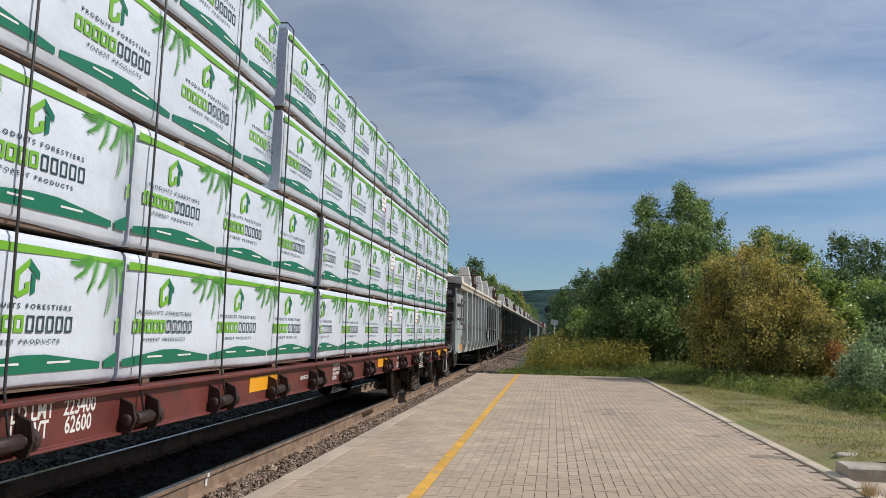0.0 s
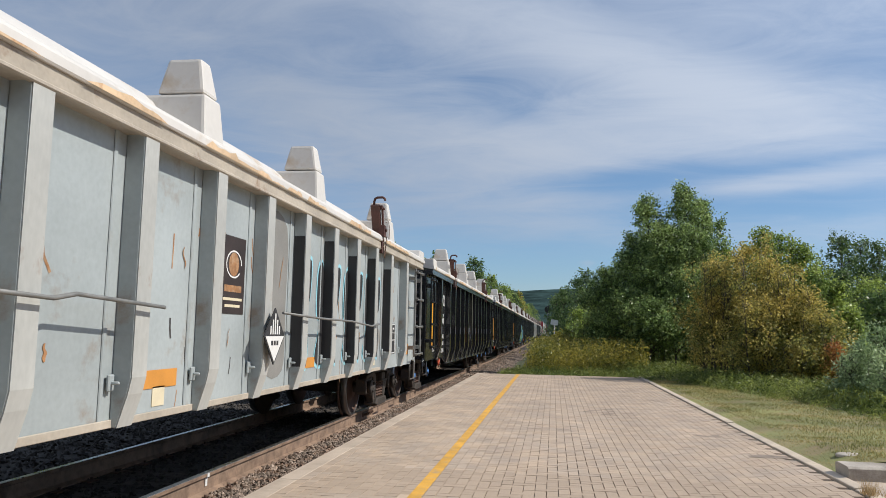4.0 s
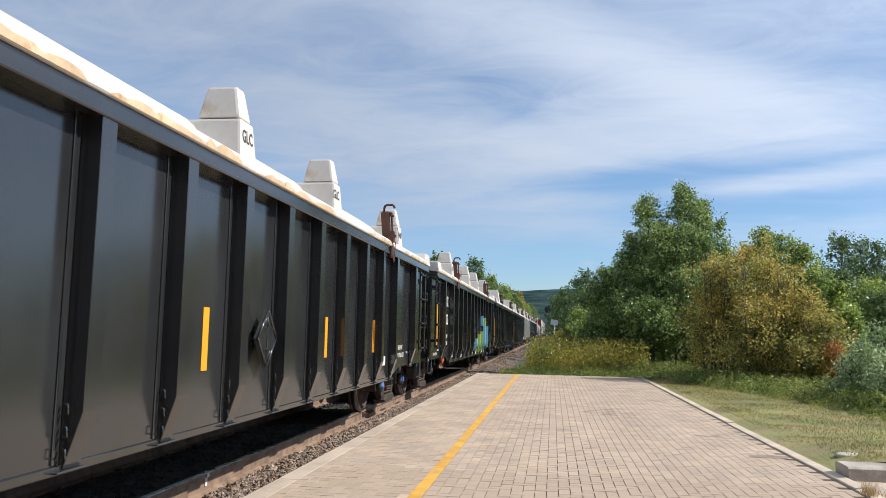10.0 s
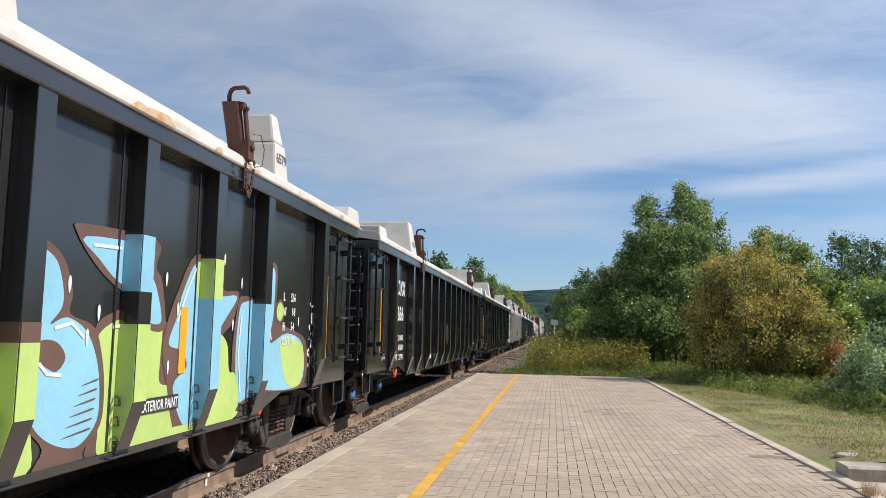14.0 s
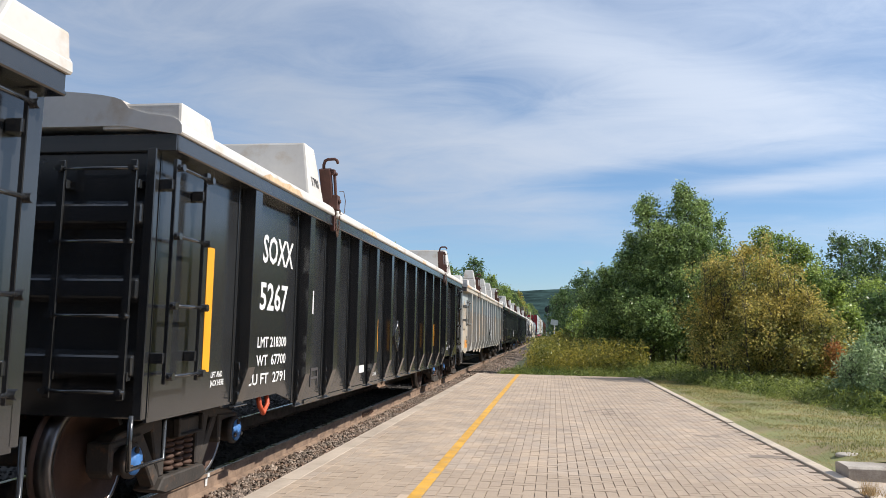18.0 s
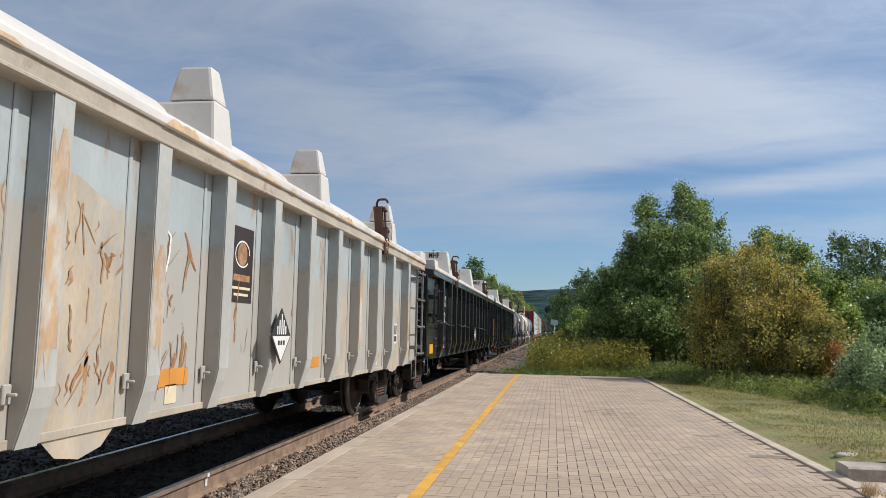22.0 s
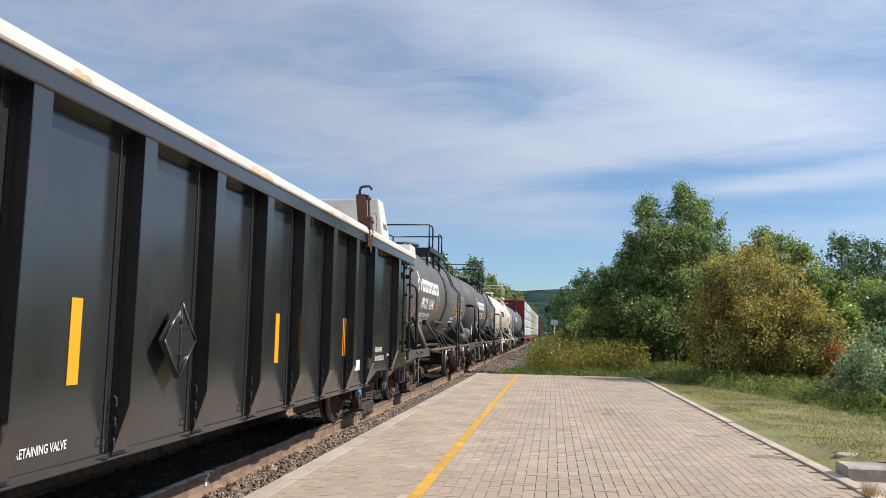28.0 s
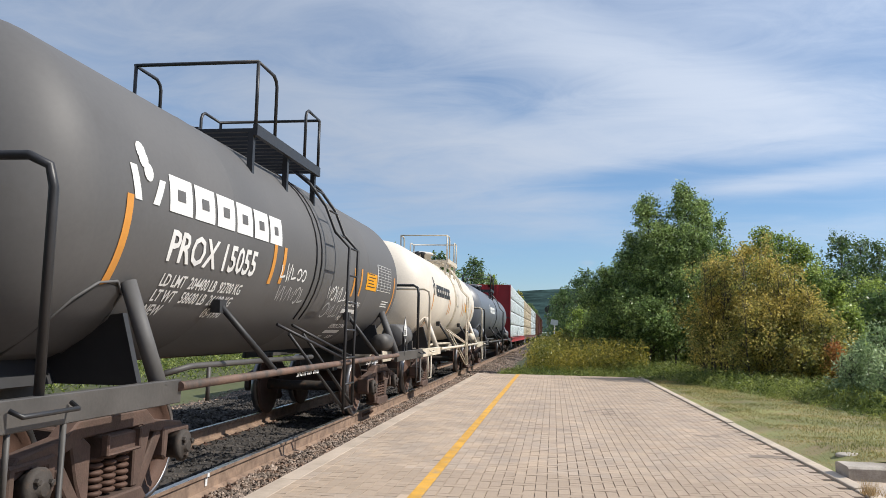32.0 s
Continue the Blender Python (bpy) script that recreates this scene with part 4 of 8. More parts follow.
def hump_shape(wide):
    """A stacking block: a plinth with a narrower tapered cap."""
    x0 = 0.36 if wide else 1.15
    if wide:
        return Shape().frustum((x0 - 0.05, 1.55, -0.27, 0.27), (x0 + 0.10, 1.44, -0.17, 0.17), 2.78, 3.41)
    s = Shape().frustum((x0 - 0.26, 1.56, -0.17, 0.19), (x0 - 0.18, 1.53, -0.14, 0.14), 2.78, 3.14)
    s.frustum((x0 - 0.01, 1.515, -0.125, 0.125), (x0 + 0.05, 1.46, -0.085, 0.085), 3.15, 3.43)
    return s


def latch_shape():
    """A red upright on the rim, a tilted flat housing above it and a bent hook on top."""
    s = Shape()
    s.box(1.61, 1.66, -0.035, 0.035, 2.56, 2.92)
    s.box(1.585, 1.69, -0.05, 0.06, 2.80, 2.97)
    s.prism([(-0.02, 2.86), (0.05, 2.88), (-0.10, 3.27), (-0.19, 3.24)], 1.50, 1.625, "x")
    s.prism([(0.0, 2.90), (0.05, 2.90), (-0.05, 3.22), (-0.11, 3.22)], 1.64, 1.665, "x")
    s.box(1.60, 1.67, -0.14, -0.08, 3.19, 3.25)
    s.tube([(1.545, -0.14, 3.22), (1.545, -0.15, 3.30), (1.56, -0.15, 3.345), (1.59, -0.15, 3.36), (1.67, -0.15, 3.363), (1.70, -0.15, 3.345), (1.71, -0.15, 3.31)], 0.019, 8)
    s.lathe([(1.665, 0.022), (1.69, 0.022), (1.695, 0.012)], 8, "x", (0, -0.10, 3.20), False)
    s.lathe([(1.69, 0.028), (1.71, 0.028), (1.715, 0.015)], 8, "x", (0, 0.0, 2.90), False)
    s.box(1.63, 1.66, 0.02, 0.13, 2.95, 2.975)
    return s


def chain_shape():
    s = Shape()
    for k in range(15):
        t = k / 14
        y, z = -0.10 + 0.17 * t, 2.93 - 0.42 * math.sin(math.pi * (0.12 + 0.80 * t)) ** 0.8
        r = 0.018
        s.tube([(1.69, y + r * math.cos(a), z + r * 1.3 * math.sin(a)) for a in [1.2566 * i for i in range(6)]], 0.006, 4, cap=False)
    return s


def cable_shape(y0):
    return Shape().tube([(1.69, y0 + 0.02, 3.02), (1.70, y0 + 0.16, 3.05), (1.70, y0 + 0.25, 2.95), (1.70, y0 + 0.22, 2.80), (1.69, y0 + 0.08, 2.76)], 0.004, 4)


def diamond_shape():
    q = [(-0.24, 0), (0, -0.26), (0.24, 0), (0, 0.26)]
    s = Shape().prism(q, 1.545, 1.575, "x")
    for (a, b), (c, d) in zip(q, q[1:] + q[:1]):
        s.tube([(1.578, a * 0.94, b * 0.94), (1.578, c * 0.94, d * 0.94)], 0.014, 4)
    s.tube([(1.578, 0, -0.22), (1.578, 0, 0.22)], 0.008, 4)
    for z in (0.09, -0.09):
        s.box(1.575, 1.583, -0.13, 0.13, z - 0.012, z + 0.012)
        s.lathe([(1.57, 0.018), (1.592, 0.018)], 6, "x", (0, 0, z * 1.4), False)
    return s.box(1.48, 1.545, -0.08, 0.08, -0.08, 0.08)


def stirrup_shape(end):
    y = end_y(end) - end * 0.09
    return Shape().tube([(1.44, y - 0.22, 0.84), (1.44, y - 0.22, 0.50), (1.44, y + 0.22, 0.50), (1.44, y + 0.22, 0.84)], 0.018, 6)


def dy(d):
    """Place along a gondola, from metres behind the face of its leading coupler pocket."""
    return d - MIDDLE


LID_STAINS = {"blocks": 34, "wide": 7, "three": 9}
LID_STAIN = mat("lid_edge_stain", (0.60, 0.44, 0.28), 0.7, var=0.25, scale=4, fine=40, c2=(0.42, 0.22, 0.10), cover=(0.55, 0.7))


def gondola(label, paint, kind="plain", lid="blocks", caps=None, belly=True):
    car = thing("gondola_car", label, "rail car", "cars of the freight train")
    trim = GREY_TRIM if kind == "heavy" and paint not in DARKS else paint
    side = SIDE_BELLY if belly else SIDE_FLAT
    for sx in (1, -1):
        a, b = sorted((sx * 1.475, sx * 1.455))
        part("side_sheet", shared("side%d%d" % (sx, belly), paint, lambda: Shape().prism(side, a, b, "x")), paint, car)
        c, d = sorted((sx * 1.462, sx * 1.605))
        part("top_chord", shared("chord%d" % sx, trim, lambda: Shape().box(c, d, -8.25, TAIL + 0.03, 2.588, 2.704).box(min(sx * 1.57, sx * 1.614), max(sx * 1.57, sx * 1.614), -8.25, TAIL + 0.03, 2.578, 2.608), 0.008), trim, car)
        zb = 0.61 if belly else 0.80
        e, f = sorted((sx * 1.474, sx * 1.49))
        part("side_sill", shared("sidesill%d%d" % (sx, belly), trim, lambda: Shape().box(e, f, -5.02, 5.02, zb, zb + 0.05), 0.004), trim, car)
    post_paint = SUNLIT_CREAM if kind == "heavy" and paint not in DARKS else paint
    pm = shared("post_" + kind, paint, lambda: post_shape(kind), 0.008)
    pe = shared("end_side_post_" + kind, paint, lambda: post_shape(kind, 1.08), 0.008)
    for k, d in enumerate(HEAVY_POSTS if kind == "heavy" else POSTS):
        for flip in (0, 180):
            p = part("side_post", pe if k in (0, len(POSTS) - 1) else pm, paint, car)
            if post_paint is SUNLIT_CREAM:
                part("post_face", shared("post_face", SUNLIT_CREAM, lambda: Shape().prism([(1.60, 2.58), (1.604, 2.58), (1.604, 1.10), (1.584, 0.998), (1.524, 0.80), (1.52, 0.80), (1.58, 1.0), (1.60, 1.10)], -0.083, 0.083)), SUNLIT_CREAM, p, "worn cream face with rust spots, paled for the sunlight on it")
            y = dy(d) if not flip else -dy(d)
            p.matrix_basis = Matrix.Translation((0, y, 0)) @ pose(0, 0, 0, 0, 0, flip)
    for end in (-1, 1):
        ep_paint = paint if paint in DARKS else SHADED_GRIME
        part("end_panel", shared("end%d%s" % (end, kind), ep_paint, lambda: end_shape(end), 0.01), ep_paint, car, "ribbed end panel")
        for z in ((1.05, 1.45, 1.85, 2.25) if kind == "heavy" else (1.15, 1.65, 2.15)):
            rb = part("end_rib", shared("rib%d" % end, ep_paint, lambda: rib_shape(end), 0.01), ep_paint, car)
            rb.location = (0, 0, z)
        for px in (0, -2.87):
            ep = part("end_post", shared("end_post%d" % end, paint, lambda: end_post_shape(end), 0.006), paint, car)
            ep.location = (px, 0, 0)
        part("end_chord", shared("endchord%d" % end, ep_paint, lambda: Shape().box(-1.60, 1.60, min(end_y(end) - end * 0.12, end_y(end) + end * 0.035), max(end_y(end) - end * 0.12, end_y(end) + end * 0.035), 2.58, 2.704), 0.008), ep_paint, car)
        part("step", shared("stirrup%d" % end, ep_paint, lambda: stirrup_shape(end)), ep_paint, car, "bent steel step")
    part("floor", shared("floor", paint, lambda: Shape().box(-1.45, 1.45, -8.22, TAIL, 1.02, 1.06)), paint, car)
    couplers(car, HALF, STEEL)
    for y in (-6.9, 6.9):
        truck(car, y, caps)
    lid_ob = part("lid", shared("lid_" + lid, LID, lambda: lid_shape(0.46 if lid == "blocks" else 0.34), 0.0), LID, car, "white fibreglass cover stained at its edges")
    for ex in (1, -1):
        for ey in (1, -1):
            part("lid_corner", shared("corner%d%d" % (ex, ey), LID, lambda: corner_shape(ex, ey), 0.02, 2), LID, lid_ob, "raised white lid corner")
    srd = random.Random(label)
    for k in range(LID_STAINS.get(lid, 0)):
        d, l, h = srd.uniform(0.2, 16.3), srd.uniform(0.05, 0.45), srd.uniform(0.02, 0.075)
        pts = [(dy(d) - l, 2.703)] + [(dy(d) - l + 2 * l * q / 6, 2.703 + h * srd.uniform(0.4, 1.0)) for q in range(1, 6)] + [(dy(d) + l, 2.703)]
        st = Shape()
        st.face([(1.6315 + 0.0002 * k, y, z) for y, z in pts])
        part("lid_stain", st, LID_STAIN, lid_ob, "peach-brown rust stain on the cover's lip")
    spots = {"blocks": (3.12, 7.20, 9.95, 13.75), "wide": (3.35, 14.3), "three": (3.35, 8.75, 14.3)}[lid]
    for d in spots:
        for flip in (0, 180):
            h = part("stacking_block", shared("hump" + ("blocks" if lid == "blocks" else "wide"), LID, lambda: hump_shape(lid != "blocks"), 0.025, 2), LID, lid_ob, "white moulded stacking block")
            h.matrix_basis = Matrix.Translation((0, dy(d), 0)) @ pose(0, 0, 0, 0, 0, flip)
    for d in ((3.66, 12.75) if lid == "blocks" else (3.80, 12.85)):
        la = part("latch", shared("latch", LATCH, latch_shape, 0.006), LATCH, car, "rust-red steel cover latch with a hook")
        la.location = (-0.03, dy(d), -0.035)
        part("chain", shared("chain", CHAIN, chain_shape), CHAIN, la, "rusty chain")
        part("cable", shared("cable", CHAIN, lambda: cable_shape(0.0)), CHAIN, la)
    return car


def black_gondola(label, mark, first, rest, limit, weight, tare, lid, number, caps=True):
    car = gondola(label, BLACK, "plain", lid, BLUE if caps else None)
    ladder(car, dy(0.18), dy(0.64), 1.57, 1.08, 2.48, 4, BLACK)
    ladder(car, dy(15.68), dy(16.24), 1.57, 1.08, 2.48, 4, BLACK)
    end_ladder(car, -1, BLACK)
    end_ladder(car, 1, BLACK)
    x = 1.4785
    letters(mark, 0.262, (x, dy(2.03), 2.015), WHITE, car, span=0.82)
    letters(first, 0.255, (x, dy(1.99), 1.58), WHITE, car, span=0.74 if len(first) == 4 else 0.84)
    if rest:
        letters(rest, 0.255, (x, dy(3.34), 1.58), WHITE, car, wide=1.05)
    for k, w in enumerate((limit, weight, tare)):
        if w:
            letters(w, 0.098, (x, dy(1.76), 1.235 - 0.165 * k), WHITE, car, span=0.98)
    letters("LIFT AND", 0.045, (x, dy(1.06), 1.02), WHITE, car)
    letters("JACK HERE", 0.045, (x, dy(1.06), 0.955), WHITE, car)
    for d, z0, z1 in ((0.96, 1.07, 2.02), (6.72 if caps else 6.62, 1.08, 1.56), (9.88 if caps else 9.74, 1.08, 1.55), (12.27 if caps else 12.09, 1.08, 1.55), (15.54, 1.07, 2.02)):
        part("reflector", plate(1.4765, dy(d) - (0.05 if z1 < 2 else 0.06), dy(d) + (0.05 if z1 < 2 else 0.06), z0, z1, 0.004 if caps else 0.014), REFLECT, car, "yellow reflective strip")
    dm = part("placard_holder", shared("diamond", BLACK, diamond_shape), BLACK, car, "empty diamond placard holder")
    dm.location = (0, dy(7.75 if caps else 8.72), 1.32)
    if rest:
        letters(rest, 0.16, (0.50, -HALF - 0.098, 2.07), FADED_WHITE, car, "end", 1.0)
        letters(mark, 0.16, (0.10, -HALF - 0.098, 2.32), FADED_WHITE, car, "end", 0.9)
    if rest != "39":
        part("notice", plate(1.4765, dy(5.69), dy(5.96), 0.82, 0.92, 0.004), WHITE, car, "small white notice")
        letters("RETAINING VALVE", 0.05, (x, dy(6.30), 0.74), WHITE, car, wide=0.9)
    part("notice", plate(1.4765, dy(12.86), dy(13.12), 0.86, 1.0, 0.004), WHITE, car, "small white notice")
    for k, w in enumerate(("EXTERIOR PAINT", "PAINT APPLIED: 02-23")):
        letters(w, 0.075, (x, dy(14.0), 1.08 - 0.13 * k), WHITE, car, wide=0.8)
    letters("LIFT AND", 0.04, (x, dy(14.85), 1.0), WHITE, car)
    lift = Shape().tube([(1.40, dy(2.35) - 0.1, 0.82), (1.42, dy(2.35) - 0.1, 0.70), (1.42, dy(2.35), 0.62), (1.42, dy(2.35) + 0.1, 0.70), (1.40, dy(2.35) + 0.1, 0.82)], 0.025, 6)
    part("jacking_loop", lift, RED_HOSE, car, "orange-red loop under the sill")
    lift = Shape().tube([(1.40, dy(13.75) - 0.1, 0.82), (1.42, dy(13.75) - 0.1, 0.70), (1.42, dy(13.75), 0.62), (1.42, dy(13.75) + 0.1, 0.70), (1.40, dy(13.75) + 0.1, 0.82)], 0.025, 6)
    part("jacking_loop", lift, RED_HOSE, car, "orange-red loop under the sill")
    part("stencil_frame", Shape().box(x, x + 0.004, dy(3.55), dy(3.58), 0.78, 0.98).box(x, x + 0.004, dy(3.78), dy(3.81), 0.78, 0.98).box(x, x + 0.004, dy(3.58), dy(3.78), 0.95, 0.98).box(x, x + 0.004, dy(3.58), dy(3.78), 0.86, 0.885), FADED, car)
    for d, w in (((3.05, number), (13.75, number)) if lid == "blocks" else ((3.35, number), (14.3, number))):
        if w in TEXTS:
            letters(w, 0.10, (1.549 if lid == "blocks" else 1.525, dy(d) - 0.13, 2.95), FADED, car, span=0.26, lean=0.085 if lid == "blocks" else 0.175)
    for d in (7.3, 10.0):
        if lid == "blocks":
            letters("GLC", 0.11, (1.549, dy(d) - 0.22, 2.95), FADED, car, span=0.22, lean=0.085)
    return car


def wire(car, pts, material):
    return part("tie_wire", Shape().tube([(x + 0.03, y, z) for x, y, z in pts], 0.013, 6), material, car, "bent wire tied along the side posts")


def heavy_gondola(label, paint, number, mark_plate, limit, weight, lid, block):
    car = gondola(label, paint, "heavy", lid, None, belly=False)
    dark = paint in DARKS
    x = 1.4785
    ladder(car, dy(0.26), dy(0.86), 1.60, 1.62, 2.26, 2, trim_of(paint), "grab_frame")
    ladder(car, dy(15.68), dy(16.26), 1.60, 0.98, 2.48, 4, trim_of(paint))
    end_ladder(car, -1, trim_of(paint), 0.72, 1.36, 0.95, 1.62, 2)
    if mark_plate:
        part("name_plate", plate(1.4765, dy(2.03), dy(2.90), 1.57, 2.30, 0.003), FADED, car, "faded black number panel")
        part("end_plate", Shape().box(0.45, 1.44, -HALF - 0.112, -HALF - 0.098, 2.36, 2.60), FADED, car, "faded black number panel on the end")
    letters("MHFX", 0.27, (x + 0.002, dy(2.06), 2.00), WHITE, car, span=0.77)
    letters(number, 0.27, (x + 0.002, dy(2.07 if mark_plate else 2.18), 1.61), WHITE, car, span=0.62)
    letters("MHFX " + number, 0.135, (0.56, -HALF - 0.116, 2.42), WHITE, car, "end", span=0.80)
    for k, w in enumerate((limit, weight)):
        letters(w, 0.10, (x + 0.002, dy(1.95), 1.19 - 0.19 * k), WHITE, car, span=0.76)
    if mark_plate:
        for k in range(2):
            part("number_panel", plate(1.4765, dy(1.92), dy(2.74), 1.16 - 0.19 * k, 1.31 - 0.19 * k, 0.003), FADED, car)
    om = REFLECT if dark else ORANGE
    for d, w, z0, z1 in ((0.70, 0.23, 0.92, 1.12) if dark else (1.15, 0.34, 0.92, 1.15) if paint is RUSTY else (1.30, 0.24, 0.85, 1.06), (3.70, 0.20, 0.98, 1.11), (6.73, 0.23, 1.00, 1.12), (9.96, 0.17, 0.99, 1.10), (12.95, 0.23, 1.01, 1.13), (15.52, 0.18, 0.98, 1.17)):
        part("reflector", plate(1.4765, dy(d) - w, dy(d) + w, z0, z1, 0.004), om, car, "orange reflective patch")
    if not dark:
        for d, z in ((0.63, 0.97), (3.72, 0.93), (6.72, 0.94), (12.98, 0.95)):
            part("sticker", plate(1.4765, dy(d) - 0.08, dy(d) + 0.08, z - 0.06, z + 0.07, 0.004), CREAM, car, "pale cream sticker")
    pl = part("placard", Shape().prism([(dy(8.38) - 0.25, 1.34), (dy(8.38), 1.09), (dy(8.38) + 0.25, 1.34), (dy(8.38), 1.59)], 1.650, 1.660, "x").box(1.55, 1.650, dy(8.38) - 0.05, dy(8.38) + 0.05, 1.28, 1.40), INK, car, "white and black diamond placard")
    part("placard_face", Shape().prism([(dy(8.38) - 0.225, 1.34), (dy(8.38), 1.115), (dy(8.38) + 0.225, 1.34)], 1.661, 1.663, "x"), WHITE, pl)
    for k in range(-2, 3):
        part("placard_bar", plate(1.661, dy(8.38) + 0.052 * k - 0.014, dy(8.38) + 0.052 * k + 0.014, 1.355, 1.54 - abs(k) * 0.055, 0.002), WHITE, pl)
    for k in range(3):
        part("placard_bar", plate(1.6635, dy(8.38) - 0.09 + 0.065 * k, dy(8.38) - 0.045 + 0.065 * k, 1.26, 1.30, 0.001), INK, pl)
    part("stencil_frame", Shape().box(x, x + 0.004, dy(1.21), dy(1.25), 1.06, 1.26).box(x, x + 0.004, dy(1.47), dy(1.51), 1.06, 1.26).box(x, x + 0.004, dy(1.25), dy(1.47), 1.22, 1.26).box(x, x + 0.004, dy(1.25), dy(1.47), 1.05, 1.08).box(x, x + 0.004, dy(1.35), dy(1.37), 1.08, 1.2), FADED, car)
    if block in TEXTS:
        letters(block, 0.11, (1.549 if lid == "blocks" else 1.525, dy(3.05 if lid == "blocks" else 3.35) - 0.13, 2.95), FADED, car, span=0.26, lean=0.085 if lid == "blocks" else 0.175)
    if lid != "blocks":
        for d in (3.35, 14.3):
            letters("MHF", 0.14, (0.98, dy(d) - 0.215, 3.24), INK, car, "end", 0.9)
    if paint is RUSTY:
        return car
    wire(car, [(1.63, dy(0.98), 1.64), (1.55, dy(1.25), 1.58), (1.62, dy(1.6), 1.62), (1.60, dy(2.2), 1.56), (1.63, dy(3.1), 1.54)], trim_of(paint))
    wire(car, [(1.62, dy(4.2), 1.58), (1.63, dy(5.3), 1.54), (1.62, dy(5.5), 1.57), (1.63, dy(6.4), 1.53)], trim_of(paint))
    wire(car, [(1.62, dy(8.6), 1.55), (1.63, dy(9.8), 1.52), (1.63, dy(11.0), 1.51), (1.62, dy(12.1), 1.46), (1.62, dy(12.6), 1.50)], trim_of(paint))
    return car


def trim_of(paint):
    return BLACK if paint in DARKS else mat("weathered_grey_steel", (0.20, 0.20, 0.19), 0.55, 0.2, var=0.25, scale=6, fine=50)

# paint on the graffiti car and marks on others lie on the panels between the posts
def blot(car, material, pts, layer, name="graffiti"):
    """A painted patch on the side sheet; pts are (metres behind the leading end, height)."""
    s = Shape()
    n = len(pts)
    fine = []
    for i in range(n):
        p0, p1, p2, p3 = (pts[(i + j) % n] for j in (-1, 0, 1, 2))
        for t in (0.0, 0.25, 0.5, 0.75):
            fine.append(tuple(0.5 * (2 * p1[c] + (p2[c] - p0[c]) * t + (2 * p0[c] - 5 * p1[c] + 4 * p2[c] - p3[c]) * t * t
                                     + (3 * p1[c] - p0[c] - 3 * p2[c] + p3[c]) * t ** 3) for c in (0, 1)))
    s.face([(1.4775 + 0.0012 * layer, dy(a), b) for a, b in fine])
    return part(name, s, material, car, "spray-painted patch")


def stroke(pts, r, place):
    """One spray stroke: a ribbon of half width r along points of the plane, laid onto a surface by place(u, v)."""
    ps = [Vector(p) for k, p in enumerate(pts) if k == 0 or (Vector(p) - Vector(pts[k - 1])).length > 1e-6]
    s = Shape()
    for k, p in enumerate(ps):
        v = ps[min(k + 1, len(ps) - 1)] - ps[max(k - 1, 0)]
        if v.length < 1e-6:
            v = ps[k] - ps[k - 1]
        w = Vector((-v.y, v.x)).normalized() * r
        s.v += [place(p.x - w.x, p.y - w.y), place(p.x + w.x, p.y + w.y)]
    s.f = [(2 * k, 2 * k + 1, 2 * k + 3, 2 * k + 2) for k in range(len(ps) - 1)]
    s.s = [False] * len(s.f)
    return s


def scrawl(car, material, pts, r=0.012, x=1.479):
    s = stroke(pts, r, lambda a, b: (x, dy(a), b))
    return part("scribble", s, material, car, "spray-can scribble")


# ------------------------------------------------------------------ tank cars
TR, TZ = 1.215, 2.30


def on_tank(y, deg, lift=0.005):
    a = radians(1.1 * deg + 4.6)
    return ((TR + lift) * math.cos(a), y, TZ + (TR + lift) * math.sin(a))


def tank_shape(half=4.75, head=0.72):
    prof = [(-half - head, 0.02)]
    prof += [(-half - head * math.cos(a), TR * math.sin(a)) for a in [math.pi / 2 * k / 10 for k in range(1, 10)]]
    for y in (-half, -half + 0.02):
        prof.append((y, TR))
    for y in (-2.6, -0.02):
        prof += [(y, TR), (y + 0.02, TR + 0.004), (y + 0.04, TR)]
    prof += [(2.6, TR), (2.62, TR + 0.004), (2.64, TR)]
    prof += [(-a, r) for a, r in reversed(prof[:12])]
    return Shape().lathe(prof, 64, "y", (0, 0, TZ))


def tank_text(car, words, height, y0, deg, material=None, wide=1.0):
    vs, fs = TEXTS[words]
    pts = [on_tank(y0 + u * height * wide, deg + math.degrees(w * height / TR) * 0.91, 0.007) for u, w in vs]
    for faces in (glyphs(words) if height > 0.2 else [fs]):
        s = Shape()
        for f in faces:
            s.face([pts[i] for i in f])
        ob = part("letter" if height > 0.2 else "lettering", s, material or WHITE, car)
        if height <= 0.2:
            tagged(ob, kind="stuff")


def tank_patch(car, name, y0, y1, d0, d1, material, label="", lift=0.005, slant=0.0):
    """A patch that hugs the tank between two angles."""
    s = Shape()
    n = max(2, int(abs(d1 - d0) / 4) + 1)
    for k in range(n):
        a, b = d0 + (d1 - d0) * k / n, d0 + (d1 - d0) * (k + 1) / n
        u, w = slant * k / n, slant * (k + 1) / n
        s.face([on_tank(y0 + u, a, lift), on_tank(y1 + u, a, lift), on_tank(y1 + w, b, lift), on_tank(y0 + w, b, lift)], True)
    return part(name, s, material, car, label)


def rail_loop(car, pts, r, material, name="handrail"):
    return part(name, Shape().tube(pts, r, 8), material, car, "bent pipe handrail")


